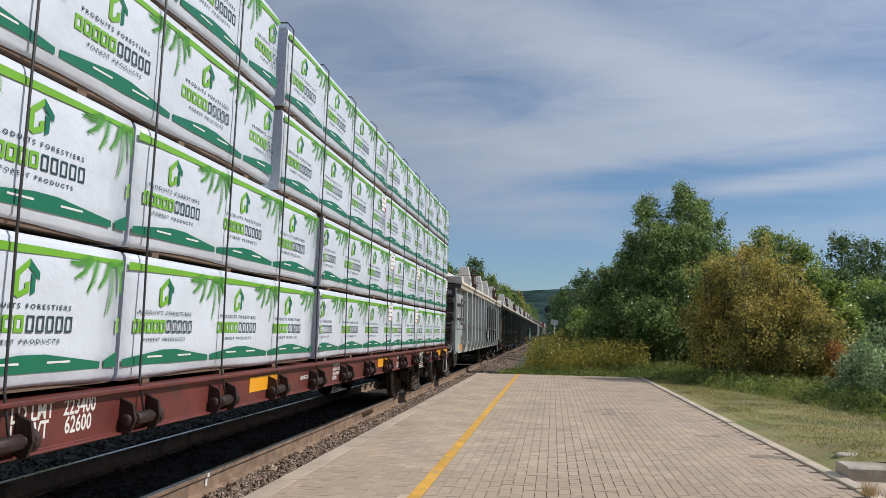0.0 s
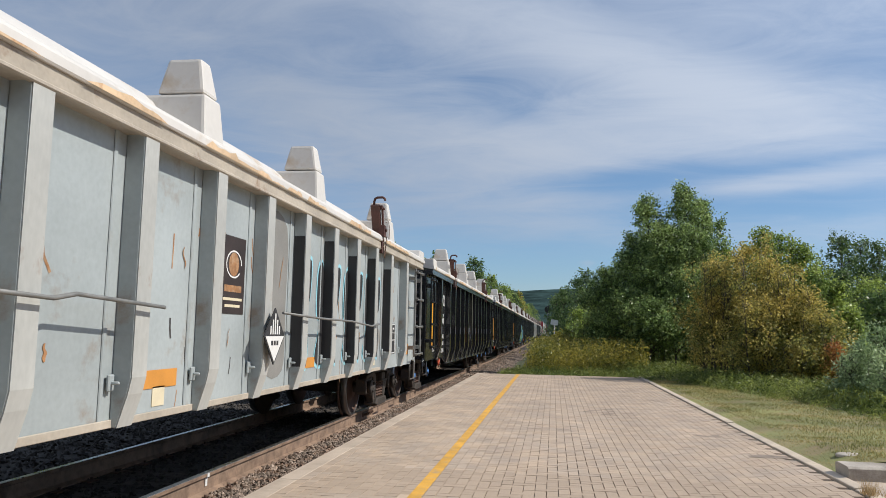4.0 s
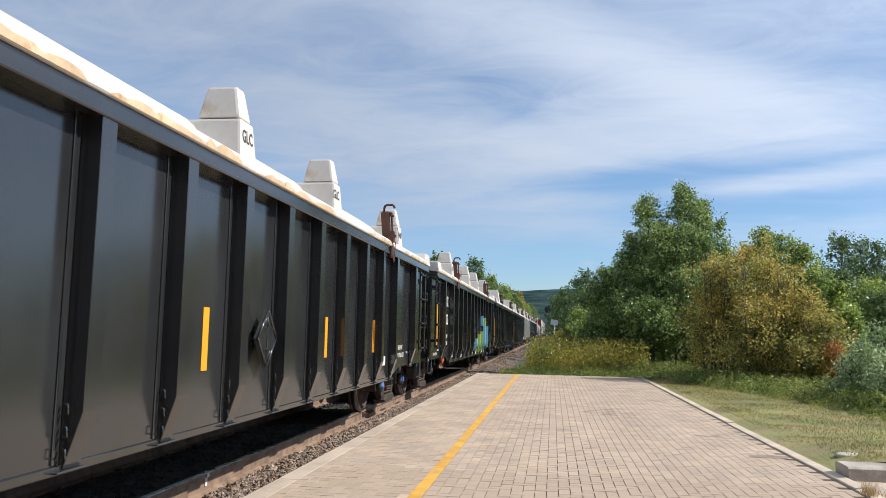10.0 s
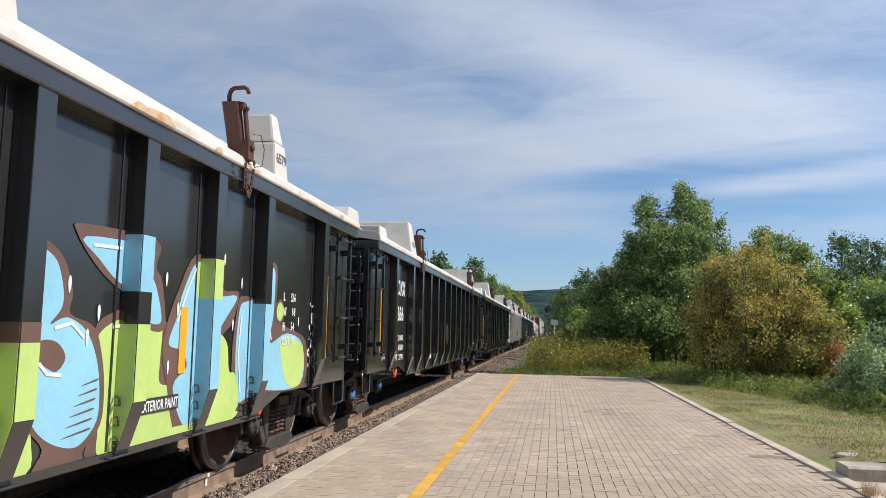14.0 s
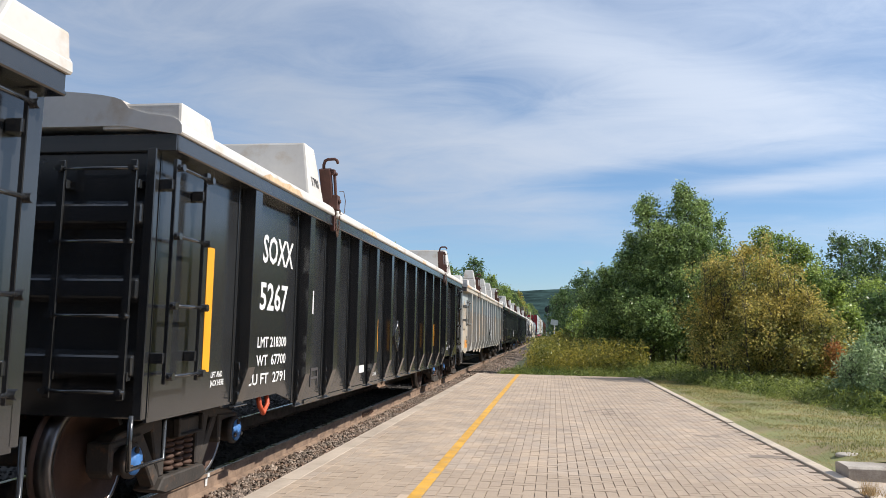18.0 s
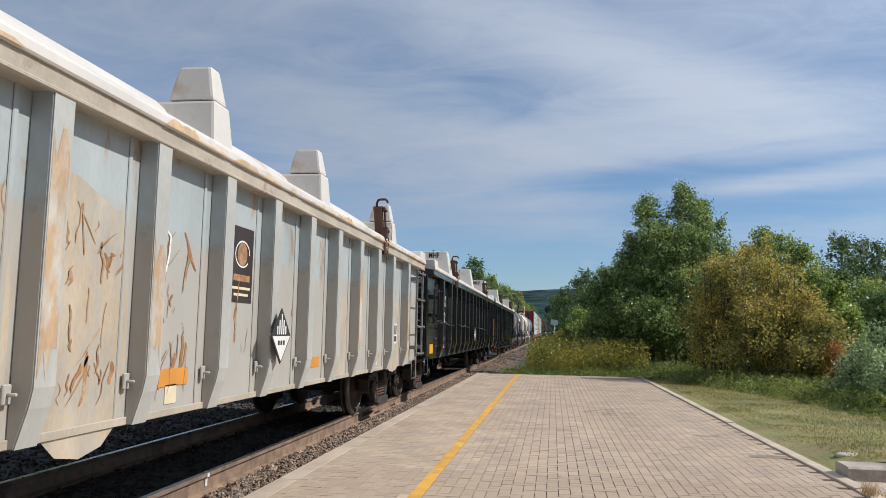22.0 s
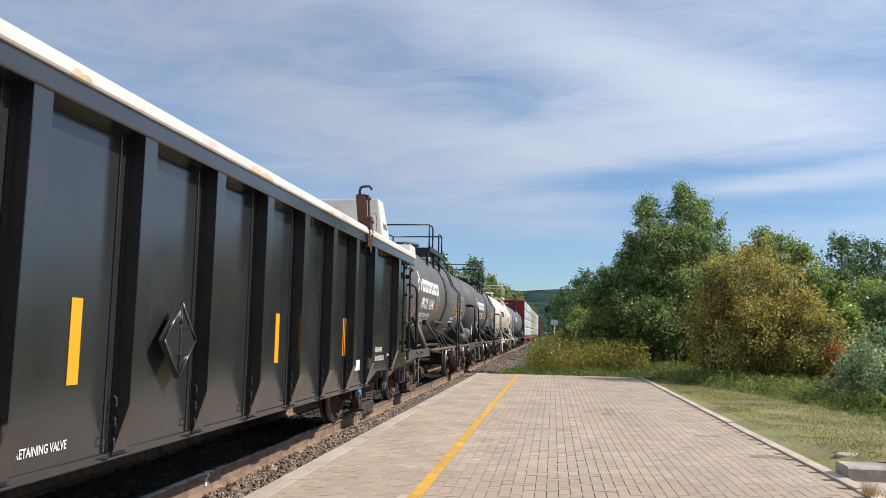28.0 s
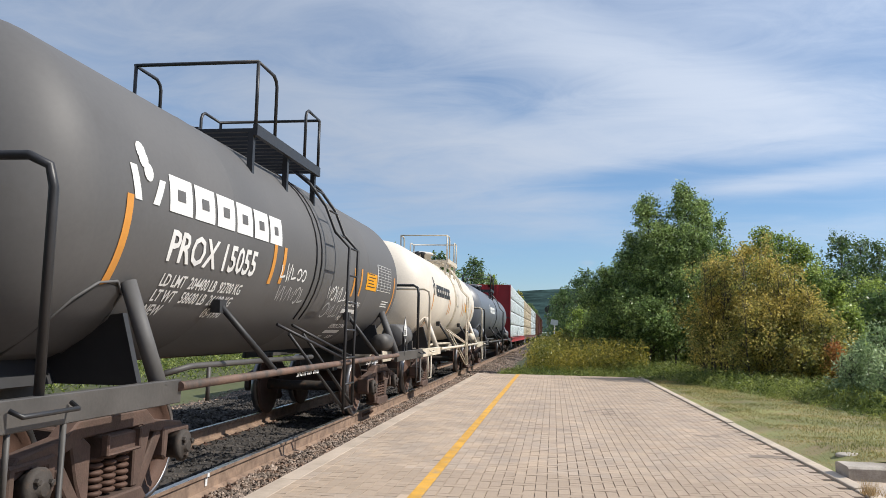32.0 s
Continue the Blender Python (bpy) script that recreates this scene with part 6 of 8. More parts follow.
def lumber_bundle(y0, y1, z0, z1, wrap, printed=True, first=None):
    """A wrapped stack of boards on dunnage, at car coordinates; its outer face carries the printed pattern."""
    names = {WRAP.name: "white", WRAP_TAN.name: "tan", WRAP_PALE.name: "pale grey-green"}
    b = thing("lumber_bundle", "stack of boards in %s printed wrapping on a flat car" % names[wrap.name] if printed else "stack of boards in plain %s wrapping on a flat car" % names[wrap.name], "lumber bundle", "lumber bundles on the train")
    s = Shape()
    ny = max(3, int((y1 - y0) / 0.28))
    rnd_b = random.Random(int(y0 * 31 + z0 * 77))
    cols = []
    zs = [z0 + 0.045, z0 + 0.075, z0 + 0.25, z0 + 0.45, z0 + 0.65, z1 - 0.03, z1]
    for i in range(ny + 1):
        y = y0 + 0.012 + (y1 - y0 - 0.024) * i / ny
        edge = 0.012 if i in (0, ny) else 0
        col = [(0.11, y, zs[0])]
        for j, z in enumerate(zs):
            inset = (0.02 if j in (0, len(zs) - 1) else 0.0) + edge
            puff = rnd_b.uniform(-0.007, 0.003) if 0 < j < len(zs) - 1 else 0
            col.append((1.40 - inset + puff, y, z - (0.012 * math.sin(i * 0.9 + z0) if j == 0 else 0)))
        col.append((0.11, y, zs[-1]))
        cols.append(col)
    n = len(cols[0])
    for col in cols:
        s.v += col
    for i in range(ny):
        for j in range(n):
            a, c = i * n + j, i * n + (j + 1) % n
            s.f.append((a, c, c + n, a + n))
            s.s.append(1 <= j < n - 2)
    s.f += [tuple(range(n)), tuple(range((ny + 1) * n - 1, ny * n - 1, -1))]
    s.s += [False, False]
    part("wrap", s, wrap, b, "creased plastic wrapping")
    du = Shape()
    k = y0 + 0.35
    while k < y1 - 0.2:
        du.box(0.14, 1.37, k, k + 0.09, z0, z0 + 0.046)
        k += 1.2
    du.box(0.14, 1.37, y0 + 0.06, y1 - 0.06, z0 + 0.03, z0 + 0.06)
    part("dunnage", du, LUMBER, b, "rough sawn boards under the stack")
    if not printed:
        for k in range(int((y1 - y0) / 0.6)):
            part("band", Shape().box(1.4005, 1.404, y0 + 0.3 + 0.6 * k, y0 + 0.33 + 0.6 * k, z0 + 0.06, z1 - 0.01), INK, b)
        return b
    h = z1 - z0
    x = 1.4042
    # dark green ribbon with gentle peaks along the foot
    rib, sw, sp, lg, gl, bars, whites = Shape(), Shape(), Shape(), Shape(), Shape(), Shape(), Shape()
    p = 1.25
    start = (y0 + 0.55 if first is None else first) - 0.42 * p
    for k in range(-1, int((y1 - start) / p) + 1):
        a = start + k * p
        if a + p < y0 + 0.05:
            continue
        m = a + p * 0.48
        zb, zt = z0 + 0.125, z0 + 0.185
        rib.face([(x, a, zb), (x, a + p - 0.04, zb), (x, a + p - 0.04, zt - 0.02), (x, m + 0.1, zt + 0.035), (x, m - 0.1, zt + 0.035), (x, a, zt - 0.015)])
        whites.face([(x + 0.002, m - 0.30, zb + 0.045), (x + 0.002, m - 0.10, zb + 0.045), (x + 0.002, m - 0.10, zb + 0.057), (x + 0.002, m - 0.30, zb + 0.057)])
        whites.face([(x + 0.002, m + 0.12, zb + 0.045), (x + 0.002, m + 0.32, zb + 0.045), (x + 0.002, m + 0.32, zb + 0.057), (x + 0.002, m + 0.12, zb + 0.057)])
        # light green band along the head
        sw.face([(x, a, z1 - 0.105), (x, a + p * 0.5, z1 - 0.095), (x, a + p, z1 - 0.085), (x, a + p, z1 - 0.058), (x, a + p * 0.5, z1 - 0.055), (x, a, z1 - 0.055)])
        c = a + p * 0.42
        for q, (dy_, ang, size) in enumerate(((0.56, -2.75, 0.20), (0.57, -2.25, 0.20), (0.62, -1.75, 0.22), (0.76, -1.9, 0.20), (0.78, -1.45, 0.34), (0.84, -1.15, 0.20), (0.88, -0.8, 0.14))):
            sprig(sp, c + dy_ * p / 1.33, z1 - 0.07, ang, size * 0.9, x + 0.0010 + 0.0004 * q)
        # emblem: an angular open arrow in two greens
        e0, ez = c - 0.02, z0 + h * 0.625
        lg.face([(x, e0 - 0.090, ez), (x, e0 - 0.053, ez - 0.016), (x, e0 - 0.053, ez + 0.098), (x, e0 + 0.016, ez + 0.152), (x, e0 + 0.016, ez + 0.193), (x, e0 - 0.090, ez + 0.115)])
        lg.face([(x, e0 - 0.053, ez - 0.016), (x, e0 + 0.025, ez + 0.016), (x, e0 + 0.025, ez + 0.074), (x, e0 - 0.008, ez + 0.066), (x, e0 - 0.008, ez + 0.037), (x, e0 - 0.053, ez + 0.016)])
        gl.face([(x, e0 + 0.016, ez + 0.193), (x, e0 + 0.016, ez + 0.143), (x, e0 + 0.102, ez + 0.082), (x, e0 + 0.102, ez + 0.123)])
        gl.face([(x, e0 + 0.037, ez + 0.123), (x, e0 + 0.037, ez + 0.000), (x, e0 + 0.070, ez + 0.016), (x, e0 + 0.070, ez + 0.098)])
        # words as plain bars
        zt = z0 + h * 0.40
        for i in range(5):
            frame_of(lg, x, c - 0.42 + 0.084 * i, c - 0.348 + 0.084 * i, zt, zt + 0.088, 0.020)
        for i in range(5):
            frame_of(bars, x, c + 0.01 + 0.08 * i, c + 0.068 + 0.08 * i, zt, zt + 0.088, 0.011)
        for words, width, zz, hh in (("P R O D U I T S   F O R E S T I E R S", 0.74, zt + 0.122, 0.027), ("F O R E S T   P R O D U C T S", 0.58, zt - 0.058, 0.024)):
            vs, fs = TEXTS[words]
            k0, wid = len(bars.v), width / max(u for u, _ in vs)
            bars.v += [(x, c - width / 2 + u * wid, zz + w * hh) for u, w in vs]
            bars.f += [tuple(k0 + i for i in f) for f in fs]
            bars.s += [False] * len(fs)
    for sh in (rib, sw, sp, lg, gl, bars, whites):
        sh.v = [(u, min(max(v, y0 + 0.025), y1 - 0.025), w) for u, v, w in sh.v]
    tagged(part("printed_ribbon", rib, GREEN_D, b), "dark green printed ribbon", kind="stuff")
    tagged(part("printed_swoosh", sw, GREEN_L, b), "bright green printed swoosh", kind="stuff")
    tagged(part("printed_sprig", sp, NEEDLE, b), "printed green needle sprigs", kind="stuff")
    tagged(part("printed_emblem", lg, GREEN_L, b), "bright green printed emblem", kind="stuff")
    tagged(part("printed_emblem", gl, GREEN_D, b), "dark green half of the emblem", kind="stuff")
    tagged(part("printed_word", bars, DEEP_TEAL, b), "dark printed words", kind="stuff")
    tagged(part("printed_bar", whites, WHITE, b), "white bars on the ribbon", kind="stuff")
    if rnd_b.random() < 0.55:
        return b
    tag = part("tag", Shape().box(1.405, 1.408, y1 - 0.33, y1 - 0.04, z1 - 0.30, z1 - 0.06), LABEL_WHITE, b, "white paper tag stapled to the wrap")
    for k, (u, v, w) in enumerate(((0.03, 0.10, 0.12), (0.17, 0.23, 0.12), (0.03, 0.08, 0.05), (0.12, 0.26, 0.05), (0.05, 0.2, 0.19))):
        part("tag_bar", Shape().box(1.408, 1.409, y1 - 0.33 + u, y1 - 0.33 + v, z1 - 0.30 + w, z1 - 0.282 + w), FADED, tag)
    part("tag_dot", Shape().lathe([(0.0, 0.032), (0.002, 0.032)], 14, "x", (1.4082, y1 - 0.08, z1 - 0.27)), PINK, tag, "magenta round sticker")
    return b

# ------------------------------------------------------------------ plants
def leaves_mesh(name, pos, size, material, rng, droop=0.3, narrow=0.6, lift=0.45, outward=None):
    """Leaf blades as bent four-cornered faces at the given places."""
    n = len(pos)
    nor = rng.normal(size=(n, 3)) * 0.75 + np.array([0.0, 0.0, lift])
    if outward is not None:
        nor += outward * 0.45
    nor /= np.linalg.norm(nor, axis=1)[:, None]
    d = rng.normal(size=(n, 3))
    d[:, 2] -= droop
    d -= nor * (d * nor).sum(1)[:, None]
    d /= np.linalg.norm(d, axis=1)[:, None]
    o = np.cross(d, nor)
    s = (size * rng.uniform(0.6, 1.35, n))[:, None]
    v = np.stack([pos - d * s * 0.5, pos + o * s * 0.5 * narrow, pos + d * s * 0.5, pos - o * s * 0.5 * narrow], 1).reshape(-1, 3)
    f = np.arange(4 * n).reshape(-1, 4)
    me = bpy.data.meshes.new(name)
    me.from_pydata(v.tolist(), [], f.tolist())
    me.materials.append(material)
    return me


def tree(x, y, h, r, crown_from, material, n, leaf, label, category="tree", seed=0, stems=1, name="tree", clumps=None, trunk_r=None, lean=0.0, group="", ragged=1.0):
    """A tapered trunk with limbs, and clumps of leaves at the limb ends; gaps stay between the clumps."""
    g = random.Random(seed)
    rng = np.random.default_rng(seed)
    z0 = max(ground_z(x, y), -0.1)
    t = thing(name, label, category, group)
    t.location = (x, y, z0)
    wood = Shape()
    lobes = [(g.uniform(0, 6.283), ragged * g.uniform(0.1, 0.32), g.randint(2, 4)) for _ in range(3)]
    tr = trunk_r or 0.012 * h + 0.02
    tips = []
    for st in range(stems):
        bx, by = (g.gauss(0, 0.30 * r), g.gauss(0, 0.30 * r)) if stems > 1 else (0, 0)
        hh = h * (0.97 if st == 0 else g.uniform(0.72, 0.95))
        tip = Vector((bx * 1.7 + lean + g.gauss(0, 0.1), by * 1.7 + g.gauss(0, 0.1), hh))
        pts = [Vector((bx, by, -0.15)).lerp(tip, k / 6) + (Vector((g.gauss(0, 0.035 * h / 5), g.gauss(0, 0.035 * h / 5), 0)) if k else Vector()) for k in range(7)]
        wood.tube(pts, tr, 7, tr * 0.12)
        tips.append(pts)
    m = clumps or int(1.6 * (90 + 60 * r * r * h / 8))
    cent = []
    for k in range(m):
        u = g.random() ** 0.85
        prof = (math.sin(math.pi * min(1.0, 0.14 + 0.80 * u)) ** 0.6) * (1.05 - 0.25 * u)
        a = g.uniform(0, 6.283)
        wob = 1 + sum(amp * math.sin(nn * a + ph + 5 * u) for ph, amp, nn in lobes)
        rr = r * prof * wob * math.sqrt(g.uniform(0.02, 1.0))
        z = h * (crown_from + (0.98 - crown_from) * u)
        pts = tips[k % stems]
        q = min(5.999, max(0.0, (z - 0.35 * rr) / h * 6))
        base = pts[int(q)].lerp(pts[int(q) + 1], q % 1)
        c = Vector((base.x * (0.6 if stems > 1 else 1) + math.cos(a) * rr, base.y * (0.6 if stems > 1 else 1) + math.sin(a) * rr, z + g.gauss(0, 0.02 * h)))
        if k % 2 == 0 and base.z > 0.25:
            wood.tube([base, base.lerp(c, 0.5) + Vector((0, 0, 0.05 * rr)), c], tr * (1 - 0.8 * u) * 0.35 + 0.006, 4, 0.004, cap=False)
        cent.append((c, g.uniform(0.14, 0.33) * (0.55 + 0.35 * r) * (1.1 - 0.5 * u)))
    part("trunk", wood, BARK, t, "slender trunk with limbs")
    w = np.array([q ** 2.2 for _, q in cent])
    cnt = np.maximum(8, (n * w / w.sum()).astype(int))
    pos, outs = [], []
    for (c, q), k in zip(cent, cnt):
        d = rng.normal(size=(k, 3))
        d /= np.linalg.norm(d, axis=1)[:, None]
        rad = q * np.where(rng.uniform(0, 1, k) < 0.36, rng.uniform(0.9, 2.0, k), rng.uniform(0.05, 1.2, k) ** 0.5)
        p = d * rad[:, None] * np.array([1.0, 1.0, 1.15]) + np.array(c)
        pos.append(p)
        outs.append(d)
    part("crown", leaves_mesh("crown", np.concatenate(pos), leaf, material, rng, outward=np.concatenate(outs)), material, t, "crown of many small leaves")
    return t


def weeds(name, label, spots, h, material, seed, per=13, leaf=0.10, narrow=0.3, spread=0.10):
    """Low plants: thin stems, each with leaves from foot to tip, in one sheet."""
    rng = np.random.default_rng(seed)
    n = len(spots)
    hh = h * rng.uniform(0.55, 1.2, n)
    k = np.tile(np.linspace(0.12, 1.0, per), n)
    base = np.repeat(spots, per, 0)
    up = np.repeat(hh, per) * k
    lean = np.repeat(rng.normal(size=(n, 2)) * 0.12, per, 0) * up[:, None]
    off = rng.normal(size=(n * per, 2)) * spread * (1.15 - 0.6 * k)[:, None]
    pos = np.concatenate([base[:, :2] + lean + off, (base[:, 2] + up)[:, None]], 1)
    me = leaves_mesh(name, pos, leaf, material, rng, droop=-0.5, narrow=narrow)
    return tagged(new(name, me), label, "weeds", kind="stuff")


def spots_in(seed, n, x0, x1, y0, y1, keep=lambda x, y: True, z_of=None):
    rng = np.random.default_rng(seed)
    out = []
    while len(out) < n:
        x, y = rng.uniform(x0, x1), rng.uniform(y0, y1)
        if keep(x, y):
            out.append((x, y, (z_of or ground_z)(x, y)))
    return np.array(out)


def lawn_edge(y):
    """Where the mown lawn gives way to rough growth."""
    return 4.8 - (y - 18.8) * 0.41 if y > 18.8 else 4.8 + (18.8 - y) * 0.19


ASPEN = "young aspen with fluttering green leaves in the thicket beyond the lawn"
for k, (x, y, h, r, n) in enumerate(((4.93, 31.1, 7.55, 1.01, 17000), (3.64, 30.7, 6.90, 0.90, 14000), (5.81, 31.9, 6.99, 0.85, 11000), (6.51, 32.3, 6.22, 0.62, 5000), (2.72, 31.0, 5.49, 0.92, 11000),
                                     (2.15, 30.5, 4.67, 0.86, 9000), (1.54, 30.3, 3.99, 0.76, 7500), (4.00, 30.1, 5.75, 1.06, 12000), (4.99, 29.8, 5.49, 1.05, 12000), (3.11, 30.1, 4.49, 1.06, 11000),
                                     (2.34, 29.6, 3.31, 0.96, 8000), (1.72, 29.8, 2.99, 0.75, 6000), (4.32, 29.2, 3.83, 1.29, 9000), (3.29, 28.9, 2.75, 1.06, 7000), (5.60, 29.6, 4.09, 0.87, 7000))):
    tree(x + (0.15 if x > 2.9 else 0.42), y, h, r, max(0.30, 1.05 / h), LEAF_ASPEN, int(n * 1.4), 0.092, ASPEN, seed=20 + k, group="trees beyond the platform", trunk_r=0.055)
AUT = "bushy small tree with yellow-green leaves turning orange"
for k, (x, y, h, r, n) in enumerate(((4.86, 24.1, 3.91, 0.71, 4500), (5.35, 23.6, 4.06, 0.69, 4500), (5.93, 23.9, 4.44, 0.67, 4500), (6.15, 22.9, 3.80, 0.64, 4500), (6.49, 22.7, 3.46, 0.63, 4500), (6.77, 22.0, 2.85, 0.62, 4200),
                                     (6.97, 21.3, 2.22, 0.56, 3800), (7.11, 20.8, 1.61, 0.43, 2600), (5.32, 22.2, 2.50, 0.78, 5000), (6.08, 21.8, 2.04, 0.74, 4500), (4.64, 24.6, 2.77, 0.62, 3000), (6.47, 20.9, 1.44, 0.62, 3500))):
    tree(x, y, h, r, 0.24, LEAF_AUTUMN, int(n * 1.6), 0.07, AUT, seed=60 + k, stems=5, trunk_r=0.03, group="turning trees beside the lawn", ragged=1.6)
tree(6.9, 20.2, 1.36, 0.28, 0.35, LEAF_RED, 300, 0.055, "small shrub with red autumn leaves", "shrub", seed=77, stems=2, name="shrub", trunk_r=0.012)
GRN = "leafy green tree standing behind the turning shrubs"
for k, (x, y, h, r, n) in enumerate(((7.47, 29, 5.31, 0.85, 9000), (8.53, 30, 5.32, 0.88, 9000), (8.87, 29, 4.82, 0.85, 9000), (9.06, 28, 4.00, 0.78, 8000), (8.85, 26, 3.24, 0.65, 7000), (8.51, 24, 2.44, 0.53, 5000),
                                     (7.33, 31, 5.09, 0.91, 7000), (6.92, 32, 4.98, 0.71, 5000), (12.55, 33, 3.96, 1.46, 8000))):
    tree(x, y, h, r, 0.1, LEAF_BACK, int(n * 1.3), 0.095, GRN, seed=100 + k, group="trees beyond the platform")
DRK = "dark green tree at the edge of the wood"
for k, (x, y, h, r, n) in enumerate(((14.68, 42, 6.92, 1.42, 8000), (16.08, 43, 6.69, 1.33, 8000), (15.78, 40, 6.16, 1.24, 8000), (17.58, 42, 6.69, 1.55, 5000), (11.8, 30, 3.12, 1.10, 6000), (16.87, 38, 5.93, 1.68, 4000),
                                     (13.48, 38, 4.59, 1.12, 7000), (16.37, 34, 5.23, 1.75, 4000), (15.92, 30, 4.59, 1.77, 4000))):
    tree(x, y, h, r, 0.05, LEAF_DARK, n, 0.13, DRK, seed=140 + k, group="trees beyond the platform")
for k, (x, y, h, r, n) in enumerate(((6.17, 16.6, 1.44, 0.39, 4500), (6.88, 17.5, 1.77, 0.49, 4500), (6.38, 15.6, 1.27, 0.46, 3000), (6.16, 17.2, 1.11, 0.28, 2000))):
    tree(x, y, h, r, 0.08, LEAF_GREY, n, 0.065, "grey-green willow bush at the lawn's edge", "shrub", seed=170 + k, stems=4, name="shrub", trunk_r=0.016)
for k, (x, y, h, r, n) in enumerate(((1.40, 50, 5.01, 0.96, 4500), (0.74, 54, 4.66, 0.95, 4000), (0.27, 60, 4.49, 0.88, 3500), (1.84, 46, 5.20, 0.95, 4500), (1.66, 38, 2.71, 0.95, 3500), (0.80, 36, 1.72, 0.53, 2500), (1.95, 33, 2.67, 0.87, 3500),
                                     (0.9, 80, 5.6, 1.4, 2500), (1.2, 110, 7.0, 2.0, 2500), (2.0, 150, 8.0, 3.0, 2500))):
    tree(x, y, h, r, 0.08, LEAF_BACK if k in (4, 5, 6) else LEAF_DARK, n, 0.14, "green tree beside the line, further off", seed=190 + k, group="trees along the line")
for k, (x, y, h, r, n) in enumerate(((-8.8, 59, 7.6, 1.6, 5500), (-9.2, 52, 6.4, 1.2, 4500), (-9.4, 68, 7.4, 1.5, 4500), (-8.8, 84, 9.6, 2.1, 6500), (-9.4, 96, 9.0, 2.0, 5000), (-8.8, 109, 9.6, 2.1, 5000), (-9.2, 122, 9.6, 2.1, 4500),
                                     (-8.8, 137, 9.9, 2.2, 4500), (-9.0, 152, 10.2, 2.2, 4000), (-8.8, 168, 10.6, 2.2, 4000), (-9.0, 185, 10.4, 2.2, 3500), (-8.8, 203, 10.8, 2.4, 3500), (-8.8, 226, 10.6, 2.6, 3000), (-8.8, 252, 10.8, 2.8, 3000), (-9.2, 43.5, 6.3, 1.4, 4500), (-8.8, 285, 12.0, 3.4, 3000), (-8.8, 325, 12.0, 3.6, 2500))):
    tree(x, y, h, r, 0.06, LEAF_BACK if k % 3 else LEAF_DARK, n, 0.21, "green tree along the far side of the track", seed=220 + k, group="trees along the line")
for k, (x, y, h, r, n) in enumerate(((-19, 27, 9.0, 2.4, 5000), (-23, 22, 8.5, 2.4, 4000), (-16, 38, 7.0, 2.2, 4000), (-25, 34, 9.0, 2.8, 4000), (-14, 48, 7.0, 2.2, 3500), (-21, 14, 8.5, 2.6, 3500))):
    tree(x, y, h, r, 0.06, LEAF_BACK, n, 0.19, "leafy tree across the track behind the train", seed=250 + k, group="trees across the track")
tree(-8.4, 186, 11.2, 1.8, 0.1, LEAF_AUTUMN, 1800, 0.3, "small tree with orange autumn leaves along the line", seed=270)

weeds("goldenrod", "waist-high yellowing goldenrod and weeds past the platform's end", spots_in(1, 3600, -0.9, 3.2, 26.6, 38, lambda x, y: x > -0.9 + 0.012 * (y - 26)), 1.1, LEAF_WEED, 1, per=14, leaf=0.115)
weeds("weeds", "low green weeds along the platform's end", spots_in(2, 2600, -1.8, 3.4, 25.35, 28.0), 0.30, LEAF_LOW, 2, per=9, leaf=0.085)
weeds("undergrowth", "dense green undergrowth below the trees", spots_in(3, 5200, 2.4, 9.0, 13.5, 28, lambda x, y: x > lawn_edge(y) and x < lawn_edge(y) + 3.4), 0.50, LEAF_LOW, 3, per=12, leaf=0.09)
weeds("undergrowth", "yellow-green fringe of tall grass at the lawn's edge", spots_in(4, 1700, 2.4, 9.0, 11.0, 25.5, lambda x, y: abs(x - lawn_edge(y)) < 0.4), 0.25, LEAF_LOW, 4, per=8, leaf=0.11, narrow=0.14)
weeds("undergrowth", "shady undergrowth inside the thicket", spots_in(5, 2400, 1.0, 13, 29, 38, lambda x, y: x > 1.0), 1.05, LEAF_LOW, 5, per=14, leaf=0.14)
weeds("weeds", "bright green weeds across the track", spots_in(6, 2600, -14, -9.6, 2, 60), 0.8, LEAF_LOW, 6, per=11, leaf=0.14)
weeds("weeds", "weeds beside the rails further along the line", spots_in(7, 2200, -0.8, 3.0, 38, 95), 0.8, LEAF_WEED, 7, per=11, leaf=0.17)


def grass_blades():
    rng = np.random.default_rng(11)
    n = 42000
    y = 8.35 + (rng.uniform(0, 1, n) ** 1.35) * 16.4
    u = rng.uniform(0.0, 1, n)
    x = np.array([kerb_x(b) + 0.15 + a * max(0.5, lawn_edge(b) + 0.2 - kerb_x(b)) for a, b in zip(u, y)])
    z = np.array([lawn_z(a, b) for a, b in zip(x, y)]) - 0.004
    h = rng.uniform(0.014, 0.038, n) * np.where(u < 0.06, 0.6, 1.0)
    a = rng.uniform(0, 6.283, n)
    w = 0.004 + 0.0002 * y
    lx, ly = rng.normal(size=n) * 0.015, rng.normal(size=n) * 0.015
    v = np.stack([np.stack([x - np.cos(a) * w, y - np.sin(a) * w, z], 1), np.stack([x + np.cos(a) * w, y + np.sin(a) * w, z], 1), np.stack([x + lx, y + ly, z + h], 1)], 1).reshape(-1, 3)
    me = bpy.data.meshes.new("grass")
    me.from_pydata(v.tolist(), [], np.arange(3 * n).reshape(-1, 3).tolist())
    me.materials.append(GRASS)
    tagged(new("grass", me), "short dry-tipped grass of the lawn", "grass", kind="stuff")


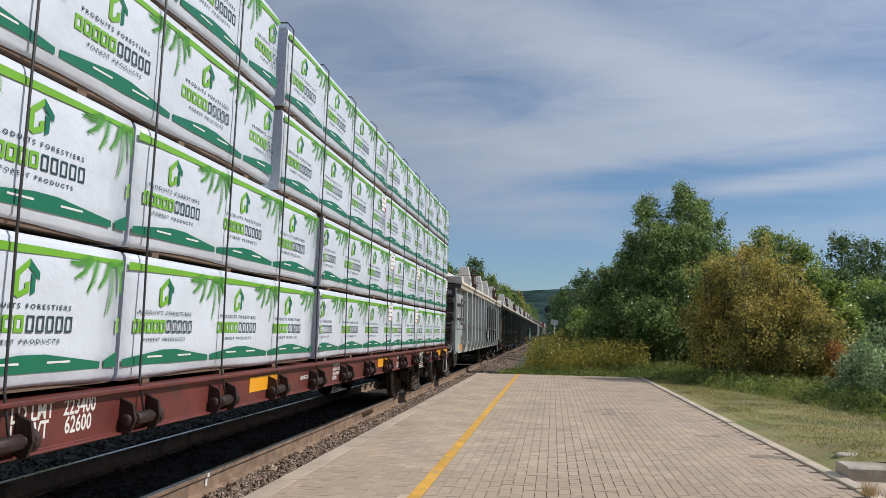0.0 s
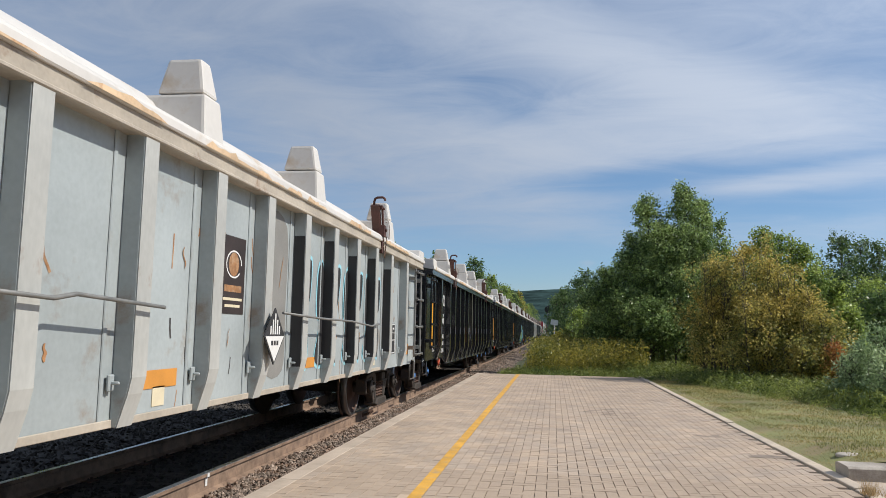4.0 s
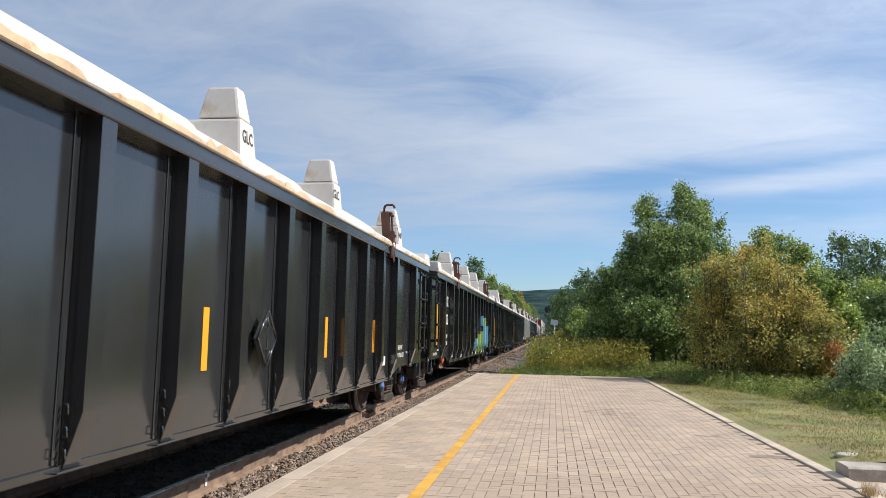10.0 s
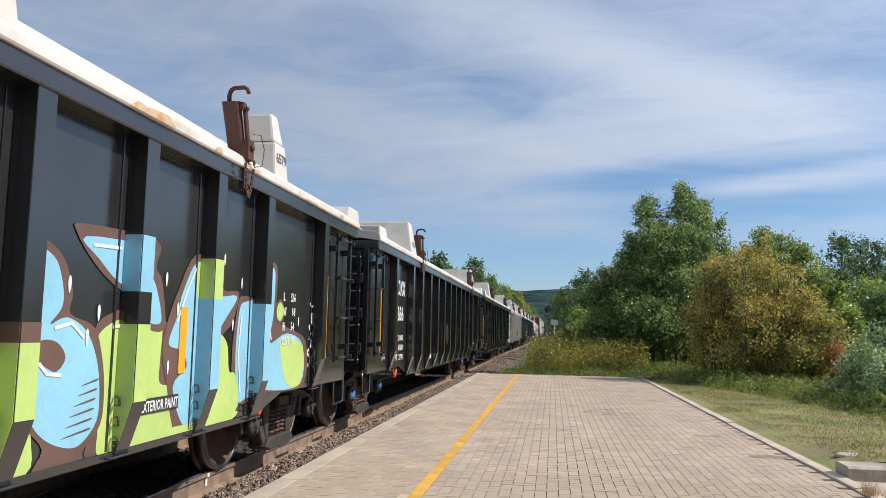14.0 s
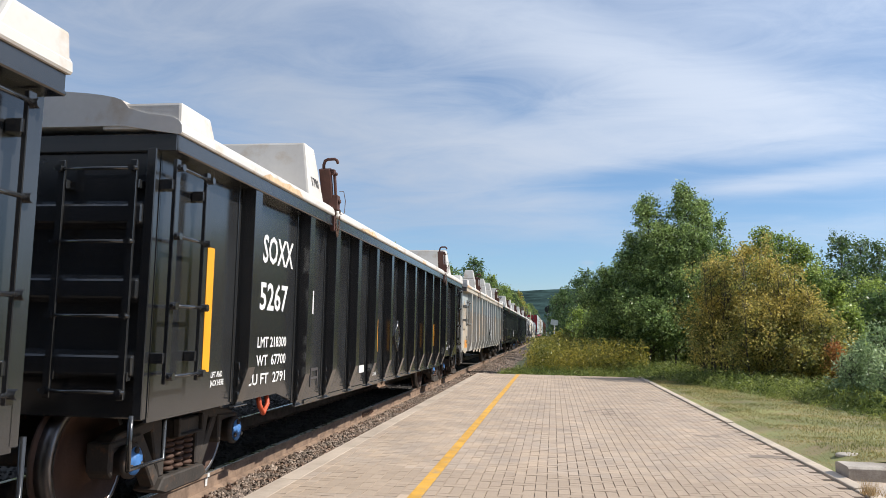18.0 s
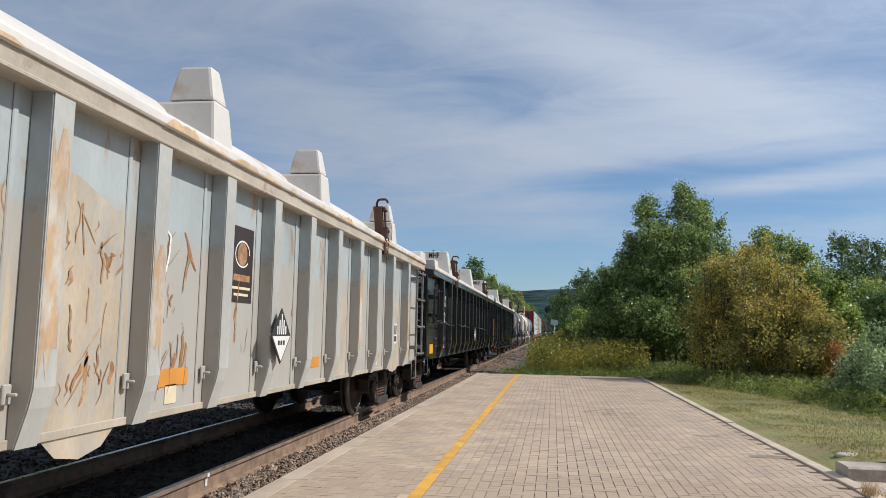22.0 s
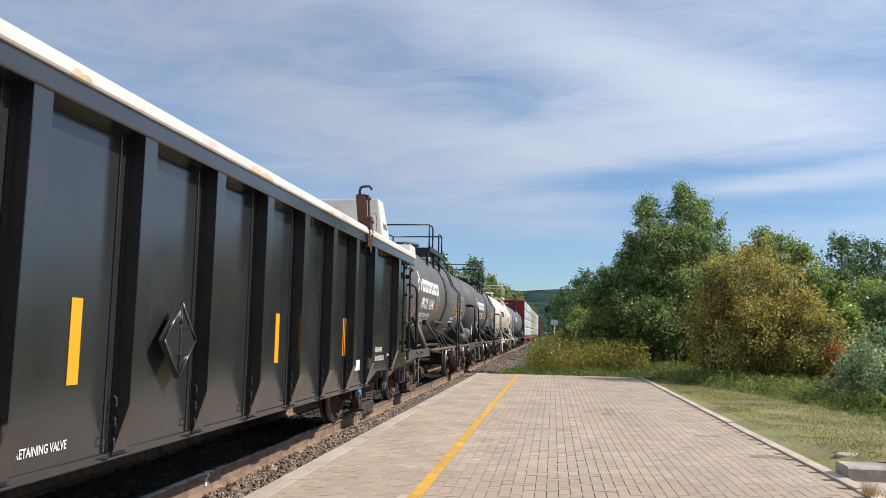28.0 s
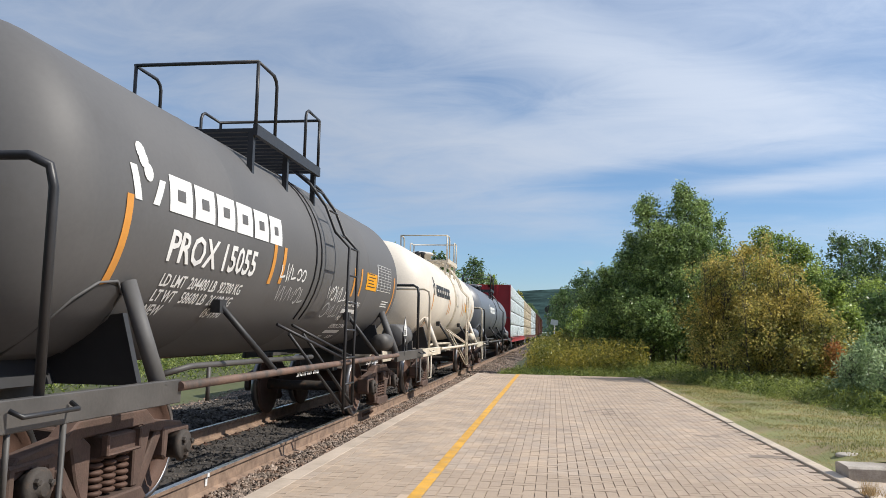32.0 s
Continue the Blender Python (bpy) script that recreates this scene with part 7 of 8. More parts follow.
grass_blades()
for k, (x, y, h, r, m) in enumerate(((0.9, 33, 1.6, 0.65, LEAF_WEED), (1.6, 31, 1.9, 0.7, LEAF_LOW), (0.3, 37, 1.45, 0.75, LEAF_WEED), (2.2, 29.5, 1.35, 0.6, LEAF_AUTUMN), (2.7, 29.8, 1.6, 0.65, LEAF_AUTUMN))):
    tree(x, y, h, r, 0.08, m, 3500, 0.1, "bushy shrub in the rough growth past the platform", "shrub", seed=300 + k, stems=3, name="shrub", trunk_r=0.02)


def far_hill():
    s = Shape()
    xs = [-900 + 60 * k for k in range(31)]
    for j, (y, f) in enumerate(((900, 0.0), (1250, 0.62), (1500, 1.0), (1800, 0.8))):
        for x in xs:
            top = 72 + 12 * math.sin(x * 0.004 + 1.2) + 7 * noise.noise(Vector((x * 0.011, y * 0.01, 0))) + 2.5 * noise.noise(Vector((x * 0.06, y * 0.1, 4)))
            s.v.append((x, y, 2 + top * f))
    n = len(xs)
    for j in range(3):
        for i in range(n - 1):
            a = j * n + i
            s.f.append((a, a + 1, a + n + 1, a + n))
            s.s.append(True)
    tagged(part("hill", s, HILL), "low wooded hill in the distance", "hill", kind="structure")


far_hill()

# unseen slabs added behind and beside the eye: they block sky light and darken reflections
DARK_SLAB = mat("unseen_dark_slab", (0.028, 0.04, 0.018), 1.0, var=0.5, scale=0.2, fine=1.5, bump=0, spec=0)
BLOCKER_PLASTER = mat("blocker_plaster", (0.30, 0.26, 0.21), 0.85, var=0.12, scale=1.0, fine=40, bump=0.1)


def sky_blocker(name, label, x0, x1, y0, y1, h, material, seed):
    g, s = random.Random(seed), Shape()
    n = 40
    pts = [(x0 + (x1 - x0) * k / n, y0 + (y1 - y0) * k / n) for k in range(n + 1)]
    tops = [h * (1 if material is BLOCKER_PLASTER else g.uniform(0.82, 1.12)) for _ in pts]
    nx, ny = (0.0, -0.3) if abs(x1 - x0) > abs(y1 - y0) else (0.3, 0.0)
    for (a, b), (c, d), p, q in zip(pts, pts[1:], tops, tops[1:]):
        k = len(s.v)
        s.v += [(a, b, -0.6), (c, d, -0.6), (c, d, q), (a, b, p), (a + nx, b + ny, -0.6), (c + nx, d + ny, -0.6), (c + nx, d + ny, q), (a + nx, b + ny, p)]
        s.f += [(k, k + 1, k + 2, k + 3), (k + 5, k + 4, k + 7, k + 6), (k + 3, k + 2, k + 6, k + 7)]
        s.s += [False] * 3
    return tagged(part(name, s, material), label, "backdrop", kind="structure")


sky_blocker("backdrop", "unseen dark slab added behind the eye to block sky light", -70, 60, -38, -38, 20.0, DARK_SLAB, 1)
sky_blocker("backdrop", "unseen dark slab standing for the woods reflected beside the lawn", 42, 42, -38, 55, 8.0, DARK_SLAB, 2)
sky_blocker("wall_station", "unseen plain wall added behind the platform to block sky light", -2.2, 16, -7, -7, 5.8, BLOCKER_PLASTER, 3)

# signal and sign beside the line
sig = thing("signal_mast", "black railway signal head on a thin mast beside the line", "railway signal")
zs = 0.0
part("mast", Shape().tube([(-0.39, 60, zs - 0.4), (-0.39, 60, zs + 3.5)], 0.05, 8), GALV, sig)
part("signal_head", Shape().lathe([(-0.02, 0.24), (0.0, 0.27), (0.03, 0.27), (0.04, 0.24)], 24, "y", (-0.39, 59.8, zs + 3.2)).lathe([(-0.25, 0.10), (0.0, 0.10)], 12, "y", (-0.39, 59.8, zs + 3.3)), INK, sig, "round black target with hooded lamp")
sgn = thing("sign_post", "tilted white square sign on a leaning post", "sign")
zs = 0.0
part("post", Shape().tube([(0.10, 45, zs - 0.3), (0.07, 45, zs + 2.1)], 0.035, 8), GALV, sgn)
part("sign_board", Shape().box(-0.21, 0.21, -0.01, 0.01, -0.15, 0.15).moved(pose(0.07, 44.95, zs + 2.02, 0, 9, 0)), WHITE, sgn, "blank white board")

# ------------------------------------------------------------------ the train itself
CARS = []                # (thing, place of its middle at the start, height of its bottom over the rails)


def add(car, start, exact=None):
    CARS.append((car, start if exact is None else exact))
    return car


LEAD = 20.80             # leading end of the first gondola at the start
PITCH = 17.55            # from one gondola to the next


def for_gondola(k):
    return LEAD + PITCH * (k - 1) + MIDDLE


lum_start = 7.74
lum = add(lumber_car("red-oxide centre-beam flat car loaded with wrapped lumber", OXIDE), 7.74)
for y, (a, b) in ((-3.15, ("LD LMT   223400", "LT WT     62600")),):
    letters(a, 0.095, (1.4515, y - 1.1, 0.945), WHITE, lum, wide=0.95)
    letters(b, 0.095, (1.4515, y - 1.1, 0.845), WHITE, lum, wide=0.95)
for k, w in enumerate(("FOR RESTRICTED", "LOADING ONLY", "SEE EQUIPMENT", "REGISTER")):
    letters(w, 0.04, (1.4515, 1.35, 0.985 - 0.052 * k), WHITE, lum, wide=0.95)
letters("RELEASE ROD", 0.04, (1.4515, 0.15, 0.90), WHITE, lum, wide=0.95)
letters("11-5", 0.10, (1.4515, 5.2, 0.95), WHITE, lum, wide=0.95)
letters("73-0", 0.10, (1.4515, 5.2, 0.80), WHITE, lum, wide=0.95)
letters("2 INCH HF COMP SHOES", 0.05, (1.4515, 10.75, 0.93), WHITE, lum, wide=0.7)
for y in (-9.5, -6.0, -0.9, 4.1, 10.1, 11.05):
    part("reflector", Shape().box(1.4505, 1.456, y - 0.34, y + 0.34, 0.87, 1.0), REFLECT, lum, "yellow reflective strip")
# dark ruled sign plate hung on the sill, its small print as bars
board = part("sign_plate", Shape().box(1.452, 1.462, 7.40, 7.87, 0.70, 1.03), FADED, lum, "black sign plate with white ruled borders")
rule = Shape()
for p, q, u, v in ((7.405, 7.865, 1.015, 1.025), (7.405, 7.865, 0.705, 0.715), (7.405, 7.415, 0.705, 1.025), (7.855, 7.865, 0.705, 1.025), (7.405, 7.865, 0.785, 0.793), (7.63, 7.638, 0.793, 1.015)):
    rule.box(1.462, 1.4635, p, q, u, v)
part("ruling", rule, WHITE, board, "white ruled lines")
for p, q, u in ((7.47, 7.58, 0.975), (7.46, 7.60, 0.94), (7.70, 7.77, 0.975), (7.71, 7.76, 0.90), (7.43, 7.50, 0.81), (7.53, 7.58, 0.81), (7.43, 7.49, 0.738), (7.51, 7.72, 0.738)):
    part("print_bar", Shape().box(1.462, 1.4635, p, q, u, u + 0.022), WHITE, board)
letters("JACK", 0.05, (1.4515, 8.97, 0.945), WHITE, lum, wide=0.9)
letters("HERE", 0.05, (1.4515, 8.97, 0.88), WHITE, lum, wide=0.9)
part("reflector", Shape().box(1.4505, 1.456, 8.36, 8.47, 0.90, 1.0), REFLECT, lum, "small yellow reflective strip")
part("bracket", Shape().box(1.45, 1.49, 8.60, 8.78, 0.90, 0.97), WINCH, lum, "small steel bracket", 0.006)
TIERS = (1.055, 1.90, 2.745, 3.59)
BOTTOM = (-11.5, -7.2, -3.25, 0.78, 4.95, 7.42, 11.5)
PHASE = {0.78: 2.25, 4.95: 5.4, 7.42: 7.58}
UPPER = (-11.5, -6.6, -0.75, 4.1, 7.9, 11.5)
BUNDLES = []
for k, z in enumerate(TIERS):
    seams = BOTTOM if k < 2 else UPPER
    for a, b in zip(seams, seams[1:]):
        lo = 0.10 if a in (0.78, -0.75) else 0.01
        hi = 0.12 if b in (0.78, -0.75) else 0.01
        BUNDLES.append((lumber_bundle(a + lo, b - hi, z, z + 0.84, WRAP, True, PHASE.get(a) if k < 2 else None), lum_start, 0))
for b, s0, _ in list(BUNDLES):
    BUNDLES.append((copy_thing(b, Matrix.Identity(4)), s0, 180))

g1 = add(heavy_gondola("grey high-sided gondola car with rust stains, graffiti and a white cover", GREY, "5706", True, "LD LMT 220200", "LT WT  65800", "blocks", "4561"), for_gondola(1))
ring = [(0.62 + 0.2 * math.cos(a) * (1 - 0.15 * math.sin(a)), 1.40 + 0.30 * math.sin(a)) for a in [0.35 * k for k in range(19)]]
scrawl(g1, G_CYAN, ring, 0.008)
scrawl(g1, G_CYAN, [(0.66 + 0.10 * math.cos(a), 1.47 + 0.09 * math.sin(a)) for a in [0.5 * k for k in range(13)]], 0.010)
scrawl(g1, G_CYAN, [(0.50, 1.64), (0.45, 1.56), (0.6, 1.66), (0.9, 1.63), (1.0, 1.55), (0.96, 1.50), (0.9, 1.6), (0.86, 1.45)], 0.009)
scrawl(g1, G_CYAN, [(0.40, 1.25), (0.35, 1.18), (0.42, 1.12), (0.44, 1.22), (0.52, 1.1), (0.7, 0.98)], 0.009)
blot(g1, mat("dark_overpaint", (0.24, 0.235, 0.22), 0.6, var=0.15, scale=2), [(3.12, 2.30), (3.4, 2.33), (3.68, 2.28), (3.69, 1.6), (3.68, 0.95), (3.4, 0.93), (3.12, 0.95), (3.11, 1.7)], 0, "overpaint")
blot(g1, mat("dark_overpaint", (0.24, 0.235, 0.22)), [(8.58, 2.4), (9.1, 2.4), (9.13, 1.6), (9.1, 1.0), (8.58, 1.1)], 0, "overpaint")
data = part("data_panel", plate(1.4765, dy(13.98), dy(14.5), 1.02, 1.52, 0.003), INK, g1, "black service data panel with white rules")
for z0, z1, u0, u1 in ((1.50, 1.515, 0.01, 0.51), (1.24, 1.255, 0.01, 0.51), (1.36, 1.37, 0.01, 0.51), (1.03, 1.045, 0.01, 0.51), (1.04, 1.51, 0.01, 0.025), (1.04, 1.51, 0.495, 0.51), (1.25, 1.51, 0.28, 0.29), (1.42, 1.45, 0.06, 0.2), (1.42, 1.45, 0.34, 0.44), (1.29, 1.32, 0.06, 0.18), (1.11, 1.17, 0.06, 0.12)):
    part("data_rule", plate(1.4797, dy(13.98) + u0, dy(13.98) + u1, z0, z1, 0.001), WHITE, data)
for q, (d, lean) in enumerate(((9.75, 0.05), (10.3, -0.08), (10.85, 0.1), (11.4, -0.05), (12.0, 0.08), (12.5, -0.1), (13.1, 0.06))):
    pts = [(d - 0.13, 2.05), (d + 0.10 + lean, 2.15), (d + 0.14, 1.75), (d + 0.03, 1.62), (d + 0.16 - lean, 1.35), (d + 0.08, 1.02), (d - 0.10 + lean, 1.08), (d - 0.05, 1.45), (d - 0.15, 1.6)]
    blot(g1, G_CYAN, [(d + (u - d) * 1.22, 1.58 + (v - 1.58) * 1.07) for u, v in pts], q % 4)
    blot(g1, INK, pts, 4 + q % 4)
for k, d in enumerate(HEAVY_POSTS):
    if 9.0 < d < 14.3:
        part("graffiti", Shape().box(1.482, 1.595, dy(d) - 0.088, dy(d) - 0.0855, 0.98 + 0.05 * (k % 3), 2.42 - 0.07 * (k % 2)), INK, g1, "black spray paint on the post's side")
rsc = random.Random(31)
for q in range(46):
    d, z = rsc.uniform(2.9, 14.6), rsc.uniform(0.95, 2.5)
    ln, dr = rsc.uniform(0.05, 0.28), rsc.uniform(-0.5, 0.5)
    scrawl(g1, RUST_STREAK if q % 3 else FADED, [(d, z), (d + 0.2 * dr * ln, z - 0.5 * ln), (d + dr * ln, z - ln)], rsc.uniform(0.004, 0.012), 1.4765)
g2 = add(black_gondola("glossy black high-sided gondola car with dried yellow spill streaks", "SOXX", "5266", "47", "LD LMT 218400", "LT WT  67600", "CU FT  2791", "blocks", "6536"), for_gondola(2))
scuff = mat("scuffed_grey_patch", (0.048, 0.052, 0.056), 0.5, var=0.2, scale=5, fine=40)
for d in POSTS:
    part("post_patch", shared("post_patch", scuff, lambda: Shape().box(1.6005, 1.603, -0.07, 0.07, 1.34, 1.51)), scuff, g2, "worn grey patch on a side post").location = (0, dy(d), 0)
spill = mat("dried_yellow_spill", (0.085, 0.088, 0.058), 0.75, var=0.45, scale=5, fine=40, bump=0.1, stretch=(1, 7, 0.5))
rsp = random.Random(9)
for q in range(16):
    d0 = POSTS[5] + 0.12 + 0.056 * q
    w = rsp.uniform(0.02, 0.045)
    z0, z1 = rsp.uniform(0.66, 1.25), 2.62
    if q in (1, 2, 8, 9):
        z0 = rsp.uniform(1.2, 1.7)
    blot(g2, spill, [(d0 - w, z1), (d0 + w, z1), (d0 + w, 0.5 * (z0 + z1)), (d0 + w * 0.5, z0), (d0 - w * 0.5, z0), (d0 - w, 0.5 * (z0 + z1))], 1 + q % 3, "spill_streak")
part("spill_streak", Shape().box(1.60, 1.6025, dy(POSTS[6]) - 0.06, dy(POSTS[6]) + 0.05, 1.25, 2.60), spill, g2, "dried spill on a side post")
add(black_gondola("black high-sided gondola car with blue bearing caps and white cover", "SOXX", "5266", "39", "LD LMT 218300", "LT WT  67700", "CU FT  2791", "blocks", "6407"), for_gondola(3))
g4 = add(black_gondola("black gondola car with blue and lime graffiti and a white cover", "AOKX", "43602", "", "LD LMT 217900", "LT WT  68100", "", "blocks", "6579", caps=False), for_gondola(4))
letters("2 INCH HF COMP SHOES", 0.06, (1.4785, dy(0.48), 0.865), WHITE, g4, wide=0.8)
for k, w in enumerate(("CONDITIONALLY", "APPROVED", "CONTROL VALVE", "IF DEFECTIVE, SEE", "AAR FM. RULE 4")):
    letters(w, 0.055, (1.4785, dy(5.42), 1.32 - 0.095 * k), WHITE, g4, wide=0.8)
letters("RELEASE ROD", 0.075, (1.4785, dy(5.55), 0.68), WHITE, g4, wide=0.85)
for k, w in enumerate(("IL        52-6", "IW        9-8", "IH        5-4", "CU FT  2715")):
    letters(w, 0.085, (1.489, dy(14.12), 1.68 - 0.145 * k), WHITE, g4, wide=0.8)
letters("PLATE", 0.05, (1.4785, dy(3.55), 1.82), WHITE, g4)
letters("C", 0.06, (1.4785, dy(3.63), 1.72), WHITE, g4)
# graffiti: rounded letters in blue and lime with brown edges and white drops
def gblot(m, pts, layer, name="graffiti"):
    return blot(g4, m, pts, layer, name)


def outlined(pts, m, layer, grow=0.055):
    c = (sum(p[0] for p in pts) / len(pts), sum(p[1] for p in pts) / len(pts))
    out = []
    for u, v in pts:
        r = math.hypot(u - c[0], v - c[1])
        out.append((u + (u - c[0]) / r * grow, max(0.65 if u < 13.1 else 0.83, v + (v - c[1]) / r * grow)))
    gblot(G_BROWN, out, layer)
    gblot(m, pts, layer + 1)


def disc(d, z, r, m, layer):
    outlined([(d + r * math.cos(a), z + r * math.sin(a)) for a in [0.785 * k for k in range(8)]], m, layer, 0.03)


disc(8.83, 0.86, 0.15, G_LIME, 0)
outlined([(8.97, 1.08), (9.07, 1.22), (9.39, 1.23), (9.54, 1.08), (9.63, 0.92), (9.41, 0.71), (9.37, 0.79), (9.45, 0.88), (9.11, 0.87), (9.01, 0.96)], G_BLUE, 0)
gblot(G_BROWN, [(9.50, 1.97), (9.90, 1.93), (10.0, 1.55), (10.25, 1.32), (10.50, 1.28), (10.4, 1.0), (9.75, 0.66), (9.60, 0.66), (9.52, 1.1), (9.40, 1.27), (9.43, 1.6)], 1)
gblot(G_LIME, [(9.60, 1.36), (9.88, 1.42), (10.20, 1.26), (10.42, 1.23), (10.40, 1.04), (10.49, 0.99), (10.54, 0.82), (10.52, 0.66), (10.12, 0.66), (9.73, 0.66), (9.64, 0.95), (9.76, 1.07)], 2)
gblot(G_BLUE, [(9.52, 1.90), (9.82, 1.87), (9.90, 1.5), (9.76, 1.22), (9.66, 1.05), (9.56, 1.17), (9.45, 1.27), (9.48, 1.55)], 3)
gblot(G_BROWN, [(10.41, 1.78), (10.46, 1.86), (10.58, 1.84), (10.71, 1.76), (10.80, 1.59), (10.79, 1.47), (11.02, 1.40), (11.12, 1.22), (11.16, 1.02), (11.14, 0.83), (10.98, 0.70), (10.97, 0.64), (10.57, 0.64), (10.63, 0.76), (10.50, 0.88), (10.45, 0.99), (10.37, 1.02), (10.34, 1.11), (10.39, 1.28), (10.41, 1.55)], 3)
gblot(G_BLUE, [(10.45, 1.81), (10.51, 1.81), (10.64, 1.75), (10.71, 1.61), (10.71, 1.50), (10.62, 1.41), (10.76, 1.45), (10.94, 1.38), (11.06, 1.22), (11.11, 1.03), (11.10, 0.86), (10.97, 0.75), (10.84, 0.74), (10.66, 0.80), (10.54, 0.89), (10.49, 1.0), (10.40, 1.04), (10.38, 1.10), (10.41, 1.28), (10.45, 1.55)], 4)
gblot(G_BROWN, [(10.49, 1.29), (10.58, 1.33), (10.70, 1.31), (10.77, 1.23), (10.70, 1.16), (10.60, 1.19), (10.49, 1.24)], 5)
for k in range(6):
    gblot(G_BROWN, [(10.80 + 0.03 * k, 0.795 + 0.055 * k), (11.02 + 0.012 * k, 0.815 + 0.055 * k), (11.02 + 0.012 * k, 0.827 + 0.055 * k), (10.80 + 0.03 * k, 0.80 + 0.055 * k)], 5)
gblot(G_BROWN, [(11.02, 1.36), (11.25, 1.50), (11.52, 1.52), (11.92, 1.40), (12.0, 1.0), (11.9, 0.66), (11.05, 0.64), (11.10, 0.9)], 0)
gblot(G_LIME, [(11.06, 1.34), (11.25, 1.44), (11.55, 1.47), (11.79, 1.43), (11.80, 1.20), (11.81, 1.03), (12.02, 0.99), (12.10, 0.82), (11.9, 0.66), (11.43, 0.65), (11.14, 0.65), (11.12, 0.83), (11.08, 1.17)], 2)
gblot(G_BROWN, [(10.80, 1.92), (10.86, 1.98), (11.67, 1.98), (11.68, 1.80), (11.77, 1.70), (11.83, 1.39), (11.52, 1.42), (11.43, 1.57), (11.20, 1.65), (10.99, 1.76)], 3)
gblot(G_BLUE, [(10.88, 1.91), (11.61, 1.92), (11.58, 1.78), (11.69, 1.67), (11.78, 1.44), (11.57, 1.45), (11.46, 1.60), (11.22, 1.68), (11.03, 1.79)], 4)
gblot(G_BROWN, [(12.24, 1.94), (12.67, 1.90), (12.75, 1.71), (13.06, 1.70), (12.95, 1.45), (12.74, 1.3), (12.74, 0.9), (12.55, 0.65), (12.08, 0.66), (11.91, 1.0), (11.82, 1.24), (11.86, 1.42), (11.99, 1.65)], 3)
gblot(G_BLUE, [(12.27, 1.89), (12.58, 1.84), (12.64, 1.66), (13.02, 1.67), (12.84, 1.5), (12.65, 1.36), (12.34, 1.16), (12.45, 0.97), (12.67, 0.92), (12.48, 0.68), (12.18, 0.70), (11.99, 0.99), (12.18, 1.12), (12.09, 1.24), (11.90, 1.29), (12.0, 1.48), (12.07, 1.66)], 4)
gblot(G_LIME, [(12.29, 1.89), (12.56, 1.86), (12.68, 1.79), (12.62, 1.61), (12.30, 1.62)], 5)
gblot(G_LIME, [(12.65, 1.35), (12.86, 1.28), (12.92, 1.06), (13.05, 1.02), (13.13, 0.76), (12.85, 0.67), (12.58, 0.70), (12.67, 0.9), (12.40, 1.01), (12.36, 1.12)], 5)
gblot(G_BROWN, [(13.70, 1.99), (13.95, 1.98), (13.97, 1.52), (14.27, 1.42), (14.87, 1.28), (14.84, 0.82), (13.79, 0.82), (13.10, 0.78), (12.97, 1.16), (13.05, 1.60), (13.16, 1.68), (13.60, 1.68)], 3)
gblot(G_BLUE, [(13.20, 1.63), (13.58, 1.62), (13.65, 1.21), (13.71, 0.95), (13.5, 0.83), (13.28, 0.80), (13.12, 0.81), (13.04, 1.16), (13.08, 1.54)], 4)
gblot(G_BLUE, [(13.77, 1.94), (13.89, 1.93), (13.88, 1.52), (13.80, 1.27), (14.28, 1.36), (14.77, 1.24), (14.74, 0.84), (13.78, 0.84), (13.69, 0.97), (13.67, 1.21), (13.68, 1.70)], 4)
gblot(G_LIME, [(14.11, 1.31), (14.77, 1.23), (14.74, 0.85), (14.34, 0.85), (14.17, 1.04)], 5)
disc(14.05, 1.57, 0.09, G_LIME, 5)
gblot(G_LIME, [(11.4, 0.64), (12.2, 0.64), (12.9, 0.64), (13.1, 0.72), (12.2, 0.71), (11.4, 0.73)], 6)
for pts in (((10.50, 1.74), (10.47, 1.5), (10.45, 1.3)), ((10.66, 1.39), (10.80, 1.42), (10.92, 1.34)), ((10.55, 1.21), (10.62, 1.15), (10.74, 1.14)), ((10.95, 1.87), (11.25, 1.88)), ((11.2, 1.40), (11.5, 1.43)), ((12.0, 1.44), (12.12, 1.66), (12.25, 1.84)),
            ((13.12, 1.5), (13.09, 1.2), (13.16, 0.86)), ((13.80, 1.85), (13.76, 1.5), (13.84, 1.3)), ((8.84, 1.0), (8.84, 0.66))):
    scrawl(g4, WHITE, pts, 0.010, 1.4865)
for d, bands in ((POSTS[7], ((0.78, 1.18, G_BLUE),)), (POSTS[8], ((0.72, 1.32, G_LIME), (1.32, 1.42, G_BROWN))), (POSTS[9], ((0.72, 1.42, G_LIME), (1.62, 1.97, G_BLUE))),
                 (POSTS[10], ((0.74, 1.62, G_BLUE), (1.62, 1.92, G_LIME))), (POSTS[11], ((0.85, 1.62, G_BLUE),))):
    for z0, z1, m in bands:
        zf = max(z0, 0.95)
        if z1 > zf:
            part("post_paint", Shape().box(1.60, 1.6025, dy(d) - 0.072, dy(d) + 0.072, zf, z1), m, g4, "spray paint on a side post")
        part("post_paint", Shape().prism([(1.478, z0), (1.596, z0), (1.596, z1), (1.478, z1)] if z0 >= 0.945 else [(1.478, z0), (1.50 + (z0 - 0.635) * 0.31, z0), (1.596, 0.945), (1.596, z1), (1.478, z1)], dy(d) - 0.0775, dy(d) - 0.0755), m, g4, "spray paint on a side post")
